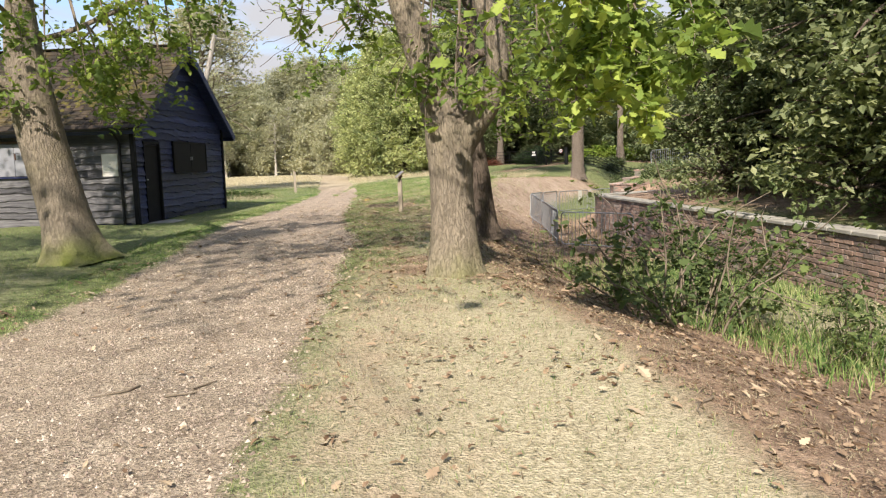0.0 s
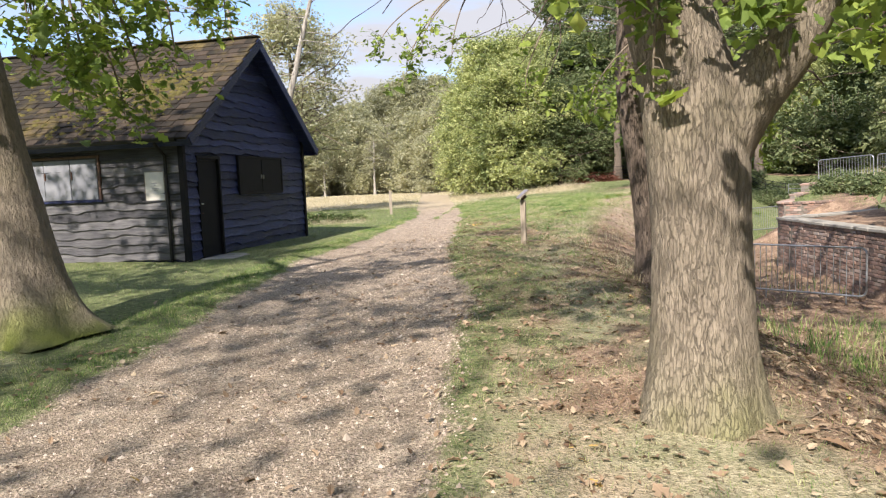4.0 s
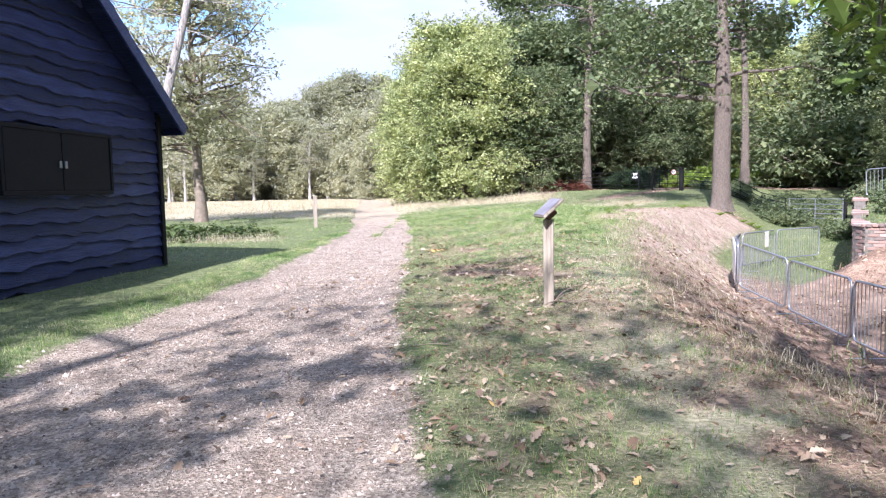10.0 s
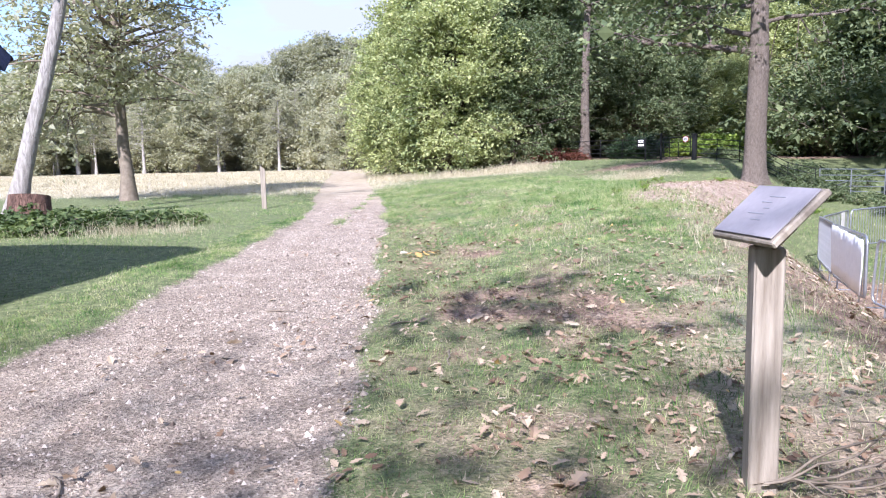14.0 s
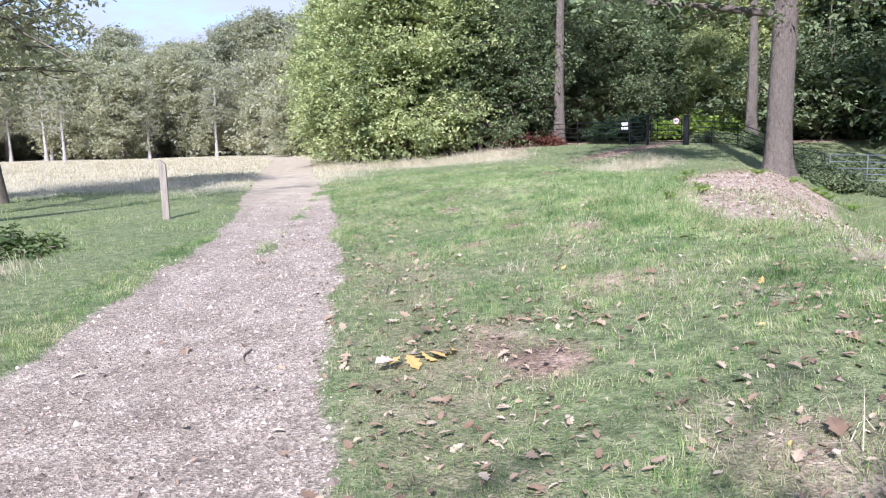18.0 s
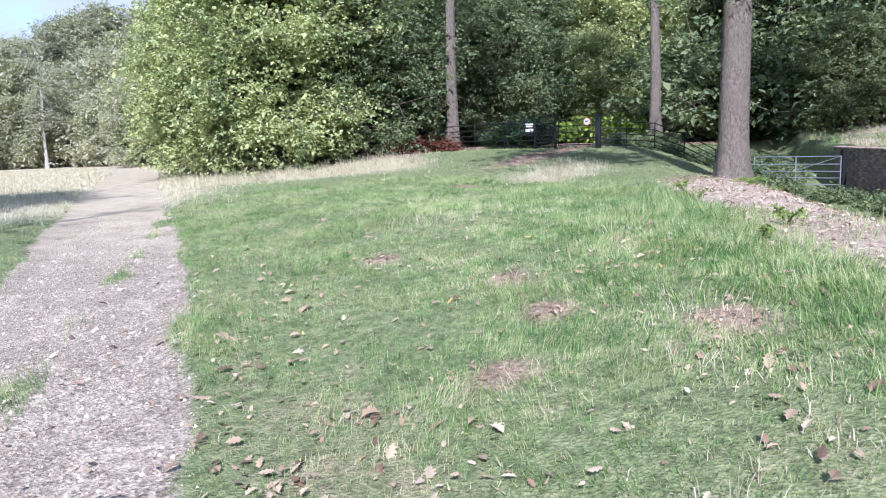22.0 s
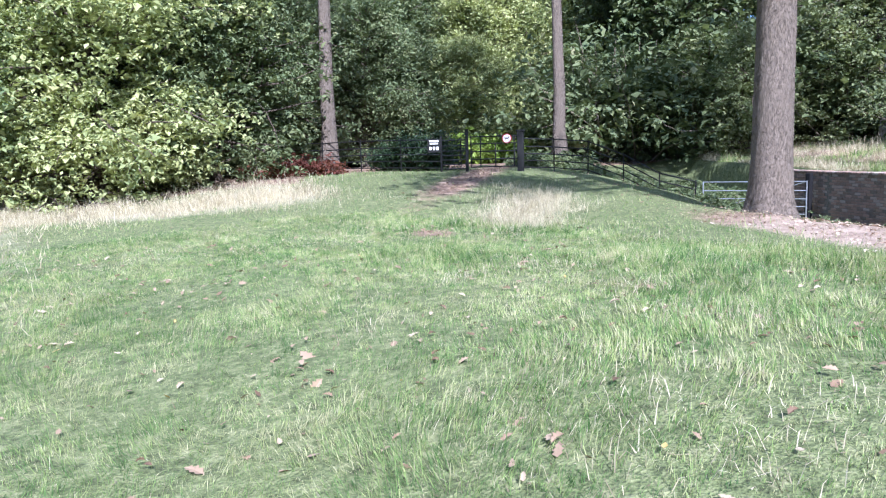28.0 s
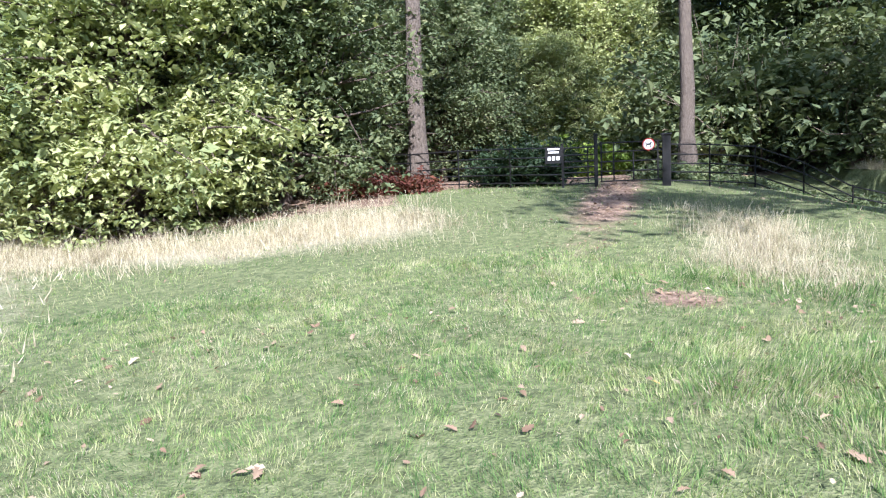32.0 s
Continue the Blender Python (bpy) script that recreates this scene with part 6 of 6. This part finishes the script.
def blades(rng, x, y, tall, wide, lean=0.55, simple=False, lean_to=None):
    """Grass blades at places: narrow, bent over to one side; simple ones are single triangles."""
    n = len(x)
    z = height(x, y) - 0.01
    a, h = rng.uniform(0, 2 * np.pi, n), tall * np.exp(rng.normal(0, 0.3, n))
    b = rng.uniform(0, 2 * np.pi, n) if lean_to is None else lean_to + rng.normal(0, 0.8, n)
    w = wide * rng.uniform(0.6, 1.3, n)
    tilt = np.minimum(np.abs(rng.normal(0, lean, n)) + 0.15, 1.42)
    base = np.stack([x, y, z], -1)
    side = np.stack([np.cos(a), np.sin(a), np.zeros(n)], -1) * (w / 2)[:, None]
    out = np.stack([np.cos(b), np.sin(b), np.zeros(n)], -1)
    tip = base + out * (h * np.sin(tilt))[:, None] + np.array([0, 0, 1]) * (h * np.cos(tilt))[:, None]
    if simple:
        v = np.stack([base - side, base + side, tip], 1).reshape(-1, 3)
        return v, np.zeros((0, 4), int), np.arange(3 * n).reshape(n, 3)
    mid = base + out * (h * 0.35 * np.sin(tilt))[:, None] + np.array([0, 0, 1]) * (h * 0.6 * np.cos(tilt * 0.5))[:, None]
    v = np.stack([base - side, base + side, mid + side * 0.7, mid - side * 0.7, tip], 1).reshape(-1, 3)
    i = (np.arange(n) * 5)[:, None]
    return v, i + np.array([[0, 1, 2, 3]]), i + np.array([[3, 2, 4]])


def near_line(x, y):
    """Distance from the line of the walk."""
    lx = np.interp(y, [0, 5, 12, 20, 30, 40], [0, -0.8, -1.8, -2.7, -3.4, -3.4])
    return np.hypot(x - lx, np.maximum(0, np.maximum(1 - y, y - 41)))


def sow_grass():
    rng = np.random.default_rng(101)
    x, y = scatter(rng, 1300000, -13, 13.5, 1.5, 60)
    y2 = rng.uniform(2.4, 48, 1500000)
    x2 = np.interp(y2, [0, 5, 12, 20, 30, 40], [0, -0.8, -1.8, -2.5, -2.4, -1.6]) + rng.uniform(-3.8, 4.6, len(y2))
    x, y = np.concatenate([x, x2]), np.concatenate([y, y2])
    near = near_line(x, y)
    lump, tuft, patch = lattice(x, y, 1.3, 3), lattice(x, y, 0.16, 4), lattice(x, y, 0.5, 5)
    p = np.interp(near, [0, 4, 6, 10, 18, 24], [1, 1, 0.8, 0.4, 0.16, 0.1])
    edge = path_weight(x, y) + rng.normal(0, 0.13, len(x))
    p *= np.where(edge > 0.45, 0.0, 1.0)
    p *= 1 - 0.93 * np.clip(litter_weight(x, y) * 1.05 + 0.5 * (patch - 0.5), 0, 1)
    p *= 0.25 + 0.45 * tuft + 0.45 * patch
    p *= np.interp(y, [0, 9, 16, 24, 34], [0.6, 0.85, 0.95, 1, 1])
    wall = np.interp(y, WALL_Y, WALL_X)
    p *= np.where((x > wall - 0.1) & ((y < 24.8) | (y > 39)), 0, 1)
    inside = (x < -8.0) & (x > -16.5) & (y > 19.1) & (y < 25.7)
    p *= np.where(inside, 0, 1)
    keep = rng.uniform(0, 1, len(x)) < p * 1.05
    x, y, near, lump, tuft, patch = x[keep], y[keep], near[keep], lump[keep], tuft[keep], patch[keep]
    dry = np.maximum(0.85 * dry_weight(x, y), 0.1 + 0.1 * smooth(33, 38, y) + 0.9 * np.clip(lattice(x, y, 0.9, 15) * 0.6 + patch * 0.5 - 0.55, 0, 1))
    rise = np.interp(y, [0, 16, 27, 33, 40], [0.25, 0.45, 0.5, 0.95, 0.6])
    tall = (0.03 + 0.08 * lump * rise) * (0.55 + 0.9 * tuft) + 0.16 * np.clip(patch * 0.7 + lump * 0.5 - 0.72, 0, 1) * smooth(25, 33, y)
    tall = tall * (1 + 0.9 * smooth(-1.2, 1.2, x) * smooth(26, 31, y) * (1 - smooth(41, 46, y)) * (0.3 + 0.7 * lattice(x, y, 1.0, 91)))
    lean_to = 9.0 * lattice(x, y, 0.7, 16) + 3.0 * lattice(x, y, 0.2, 17)
    wide = 0.0026 + 0.0009 * near
    straw = dry > rng.uniform(0, 1, len(x))
    full = (near < 3.6) & (rng.uniform(0, 1, len(x)) < 0.4)
    for name, sel, mat, label, simple in (("grass", ~straw & full, M_GRASS, "short green grass", False), ("grass_sward", ~straw & ~full, M_GRASS, "green grass cover", True), ("dry_grass", straw, M_STRAW, "bleached dry grass", True)):
        v, q, t = blades(rng, x[sel], y[sel], tall[sel] * (0.65 if name == "dry_grass" else 1), wide[sel] * (0.75 if name == "dry_grass" else 1), 1.1 if name == "dry_grass" else 0.95, simple, lean_to[sel])
        tagged(new(name, mesh_of(name, v, [q, t], mat)), label + " beside the track", "grass", kind="stuff")
    # tall straw in tussocks: under the oaks, by the gate, and scattered on the mound
    xs, ys, hs = [], [], []

    def add(cx, cy, rx, ry, n, h, turn=0.0):
        u, v = rng.normal(0, 1, n) * rx, rng.normal(0, 1, n) * ry
        c, s = math.cos(turn), math.sin(turn)
        xs.append(cx + u * c - v * s), ys.append(cy + u * s + v * c), hs.append(np.full(n, h))
    for k in range(260):
        s = rng.uniform(0, 1)
        add(-8.5 + 10.5 * s + rng.normal(0, 0.5), float(np.interp(-8.5 + 10.5 * s, [-9, -4, -2, 1.5], [60, 53.6, 51.6, 51.4])) + rng.normal(0, 0.9), 0.35, 0.3, 60, rng.uniform(0.14, 0.34))
    for k in range(90):
        s = rng.uniform(0, 1)
        add(2.8 + 3.9 * s + rng.normal(0, 0.45), 44.9 + 4.4 * s + rng.normal(0, 0.6), 0.25, 0.25, 60, rng.uniform(0.14, 0.32))
    for k in range(70):
        add(rng.uniform(-2.0, 3.0), rng.uniform(27, 42), 0.2, 0.2, 60, rng.uniform(0.06, 0.12))
    for k in range(40):
        add(rng.normal(0.6, 0.4), rng.uniform(15, 27), 0.15, 0.2, 40, rng.uniform(0.1, 0.2))
    for k in range(22):
        add(rng.normal(-8.6, 0.8), rng.normal(30.6, 0.5), 0.25, 0.2, 50, rng.uniform(0.15, 0.3))
    x, y = np.concatenate(xs), np.concatenate(ys)
    ok = path_weight(x, y) < 0.3
    v, q, t = blades(rng, x[ok], y[ok], np.concatenate(hs)[ok], np.where(y[ok] > 50, 0.008, 0.005), 0.95)
    tagged(new("straw_tussock", mesh_of("straw_tussock", v, [q, t], M_STRAW)), "pale tussocks of long dry grass", "grass", kind="stuff")
    # dead blades and crumbs of leaf lying among the short grass
    y = rng.uniform(2.2, 40, 330000)
    x = rng.uniform(0, 1, len(y)) * (np.interp(y, CREST_Y, CREST_X) + 1.2 - np.interp(y, PATH_Y, PATH_R)) + np.interp(y, PATH_Y, PATH_R) - 0.2
    ok = rng.uniform(0, 1, len(x)) < (0.25 + 0.75 * litter_weight(x, y)) * (0.2 + 0.8 * lattice(x, y, 0.3, 51)) * np.interp(y, [0, 26, 33, 40], [1, 1, 0.5, 0.2])
    v, q, t = blades(rng, x[ok], y[ok], rng.uniform(0.012, 0.045, ok.sum()), rng.uniform(0.004, 0.011, ok.sum()), 3.0, True)
    v[:, 2] += 0.022
    tagged(new("thatch", mesh_of("thatch", v, [q, t], M_THATCH)), "dead grass and crumbled leaves lying in the turf", "dead grass", kind="stuff")
    # rough grass above the far wall
    y = rng.uniform(37.5, 58, 60000)
    x = np.interp(y, WALL_Y, WALL_X) + 0.4 + 9 * rng.uniform(0, 1, len(y)) ** 1.3
    ok = rng.uniform(0, 1, len(x)) < 0.2 + 0.8 * lattice(x, y, 0.8, 61)
    x, y = x[ok], y[ok]
    dead = lattice(x, y, 1.4, 62) > 0.48
    for name, sel, mat, label in (("bank_grass", ~dead, M_GRASS, "rough green grass above the brick wall"), ("bank_straw", dead, M_STRAW, "long dry grass above the brick wall")):
        v, q, t = blades(rng, x[sel], y[sel], 0.1 + 0.3 * lattice(x, y, 0.9, 63)[sel], np.full(sel.sum(), 0.016), 0.7, True)
        tagged(new(name, mesh_of(name, v, [q, t], mat)), label, "grass", kind="stuff")
    # the rank grass in the ditch, and the far field's cover
    x, y = scatter(rng, 60000, 1.5, 7, 2, 26)
    k = (x - np.interp(y, CREST_Y, CREST_X)) / 2.9
    w = smooth(0.75, 1.05, k) * (x < np.interp(y, WALL_Y, WALL_X) - 0.15) * clumps(x, y, 1.6, 12)
    ok = rng.uniform(0, 1, len(x)) < w * np.interp(y, [0, 10, 15, 18, 26], [1, 0.8, 0.55, 0.08, 0.03])
    v, q, t = blades(rng, x[ok], y[ok], np.full(ok.sum(), 0.24), np.full(ok.sum(), 0.013), 0.5)
    tagged(new("ditch_grass", mesh_of("ditch_grass", v, [q, t], M_GRASS)), "rank green grass on the ditch floor", "grass", kind="stuff")
    x, y = scatter(rng, 200000, -45, -4, 41, 95)
    ok = (path_weight(x, y) < 0.4) & (rng.uniform(0, 1, len(x)) < dry_weight(x, y) + 0.1)
    v, q, t = blades(rng, x[ok], y[ok], np.full(ok.sum(), 0.15), np.interp(y[ok], [41, 60], [0.012, 0.028]), 1.0, True)
    tagged(new("field_grass", mesh_of("field_grass", v, [q, t], M_STRAW)), "open field of pale seeding grass", "grass", kind="stuff")


def lay(rng, x, y, size, shape, name, material, label):
    z = height(x, y)
    dx, dy = (height(x + 0.1, y) - z) / 0.1, (height(x, y + 0.1) - z) / 0.1
    v, f = leaves(rng, np.stack([x * 0, y * 0, x * 0], -1), size, shape, 0.4, 0.35, 0.14)
    k = len(v) // len(x)
    v = v.reshape(len(x), k, 3)
    v[:, :, 2] += v[:, :, 0] * dx[:, None] + v[:, :, 1] * dy[:, None]
    v += np.stack([x, y, z + rng.uniform(0.012, 0.05, len(x))], -1)[:, None]
    tagged(new(name, mesh_of(name, v.reshape(-1, 3), f, material)), label, "leaves", kind="stuff")


def fallen_leaves():
    rng = np.random.default_rng(202)
    x, y = scatter(rng, 260000, -8, 13, 1.5, 60)
    w = litter_weight(x, y) * (x < np.interp(y, WALL_Y, WALL_X) - 0.1)
    far = np.interp(near_line(x, y), [0, 5, 15], [1, 0.8, 0.5])
    ok = rng.uniform(0, 1, len(x)) < (w ** 1.3 * 0.85 * far + 0.006 * (path_weight(x, y) < 0.8)) * (0.3 + 0.7 * clumps(x, y, 2.6, 21))
    x, y = x[ok], y[ok]
    bleach = pale_weight(x, y) * 0.9 > rng.uniform(0, 1, len(x))
    lay(rng, x[bleach], y[bleach], 0.046, "leaf", "bleached_leaf_litter", M_PALE_LITTER, "paler fallen leaves on the open bank")
    x, y = x[~bleach], y[~bleach]
    nigh = near_line(x, y) < 6
    lay(rng, x[nigh], y[nigh], 0.046, "oak", "leaf_litter", M_LITTER, "brown fallen leaves strewn over the bank")
    lay(rng, x[~nigh], y[~nigh], 0.055, "leaf", "far_leaf_litter", M_LITTER, "brown fallen leaves under the trees")
    x, y = scatter(rng, 60000, -5, 3.5, 2, 46)
    ok = rng.uniform(0, 1, len(x)) < (0.05 + 1.3 * (lattice(x, y, 0.9, 33) * lattice(x, y, 0.3, 34)) ** 2) * np.interp(y, [0, 8, 12, 22, 30, 38], [0.4, 1.6, 2.4, 2.2, 0.9, 0.3]) * (1 - 0.75 * path_weight(x, y))
    lay(rng, x[ok], y[ok], 0.055, "oak", "oak_leaf_litter", M_LITTER, "curled brown oak leaves in the grass")
    # the leaves that lie singly beside the walker
    kinds = []
    for k in range(8):
        v, f = leaves(rng, np.zeros((1, 3)), 0.095, "oak", 0.3, 0.2, 0.12)
        kinds.append(mesh_of("fallen_leaf", v, f, (M_LITTER, M_GOLD_LEAF, M_LITTER, M_LITTER)[k % 4]))
    made = 0
    while made < 280:
        px, py = rng.uniform(-4.0, 1.6), rng.uniform(4, 43)
        if path_weight(np.array([px]), np.array([py]))[0] > rng.uniform(0, 1.3) or near_line(np.array([px]), np.array([py]))[0] > 4:
            continue
        ob = new("fallen_leaf", kinds[made % 8])
        s = rng.uniform(0.5, 1.05)
        ob.matrix_basis = pose(px, py, ground_at(px, py) + 0.035, rng.normal(0, 14), rng.normal(0, 14), rng.uniform(0, 360)) @ Matrix.Diagonal((s, s, s, 1))
        tagged(ob, "dry curled oak leaf lying in the grass", "leaf", "fallen oak leaves")
        made += 1


def golden_sprig():
    """A broken twig with its golden oak leaves, lying at the edge of the track."""
    rng = np.random.default_rng(211)
    x, y = -2.86, 27.1
    sprig = empty("oak_sprig", pose(x, y, ground_at(x, y) + 0.03, 0, 0, 20), "fallen oak sprig with golden-brown leaves", "sprig")
    v, f = tube([(-0.2, 0, 0.01), (-0.05, 0.02, 0.02), (0.12, 0, 0.02), (0.24, 0.04, 0.015)], [0.006, 0.005, 0.004, 0.002], 6)
    part("twig", mesh_of("twig", v, f, M_TWIG, True), None, sprig)
    for k in range(9):
        v, f = leaves(rng, np.zeros((1, 3)), 0.135, "oak", 0.35, 0.15, 0.14)
        ob = part("leaf", mesh_of("leaf", v, f, M_GOLD_LEAF if k % 3 else M_PALE_LITTER), None, sprig)
        ob.matrix_basis = pose(-0.18 + 0.05 * k, rng.normal(0, 0.03), 0.03, rng.normal(0, 15), rng.normal(0, 15), rng.uniform(0, 360))


def stones():
    rng = np.random.default_rng(303)
    x, y = scatter(rng, 230000, -6.5, 0, 1.5, 44)
    near = near_line(x, y)
    ok = (path_weight(x, y) + rng.normal(0, 0.12, len(x)) > 0.4) & (rng.uniform(0, 1, len(x)) < np.interp(near, [0, 3, 6], [1, 0.6, 0.25]) * np.interp(y, [0, 20, 34, 44], [1, 1, 0.7, 0.3]))
    x, y = x[ok], y[ok]
    n = len(x)
    s = 0.0085 * np.exp(rng.normal(0, 0.42, n))
    a = np.linspace(0, 2 * np.pi, 6)[:-1]
    ring = rng.uniform(0.65, 1.25, (n, 5)) * s[:, None]
    turn = rng.uniform(0, 6.28, n)[:, None]
    z = height(x, y)[:, None]
    low = np.stack([x[:, None] + ring * np.cos(a + turn), y[:, None] + ring * np.sin(a + turn), np.repeat(z - 0.003, 5, 1)], -1)
    top = np.stack([x + rng.normal(0, 0.2, n) * s, y + rng.normal(0, 0.2, n) * s, z[:, 0] + s * rng.uniform(0.5, 1.0, n)], -1)[:, None]
    v = np.concatenate([low, top], 1).reshape(-1, 3)
    i = (np.arange(n) * 6)[:, None, None]
    f = (i + np.array([(k, (k + 1) % 5, 5) for k in range(5)])[None]).reshape(-1, 3)
    m = Mat("gravel_stone", 0.85)
    m.color(m.ramp(m.island(), (0.0, (0.085, 0.064, 0.05)), (0.4, (0.26, 0.207, 0.168)), (0.8, (0.41, 0.345, 0.285)), (1.0, (0.54, 0.475, 0.405))))
    tagged(new("gravel", mesh_of("gravel", v, f, m.m)), "loose angular gravel on the track", "gravel", kind="stuff")


def sticks():
    rng = np.random.default_rng(404)
    for k in range(26):
        x, y = (rng.uniform(-4.4, -1.5), rng.uniform(4, 30)) if k % 2 else (rng.uniform(0.5, 2.6), rng.uniform(4, 26))
        p, _ = bent(rng, (x, y, 0), (rng.normal(), rng.normal(), 0), rng.uniform(0.15, 0.5) * (2.2 if k % 5 == 0 else 1), 7, 0.25)
        p[:, 2] = height(p[:, 0], p[:, 1]) + 0.012
        v, f = tube(p, np.linspace(0.009, 0.004, len(p)), 6)
        tagged(new("fallen_twig", mesh_of("fallen_twig", v, f, M_TWIG, True)), "dry fallen twig lying on the ground", "twig", "fallen twigs")


sow_grass()
fallen_leaves()
golden_sprig()
stones()
sticks()


for _k in KINDS:
    for _o in (*_k.children_recursive, _k):
        bpy.data.objects.remove(_o)
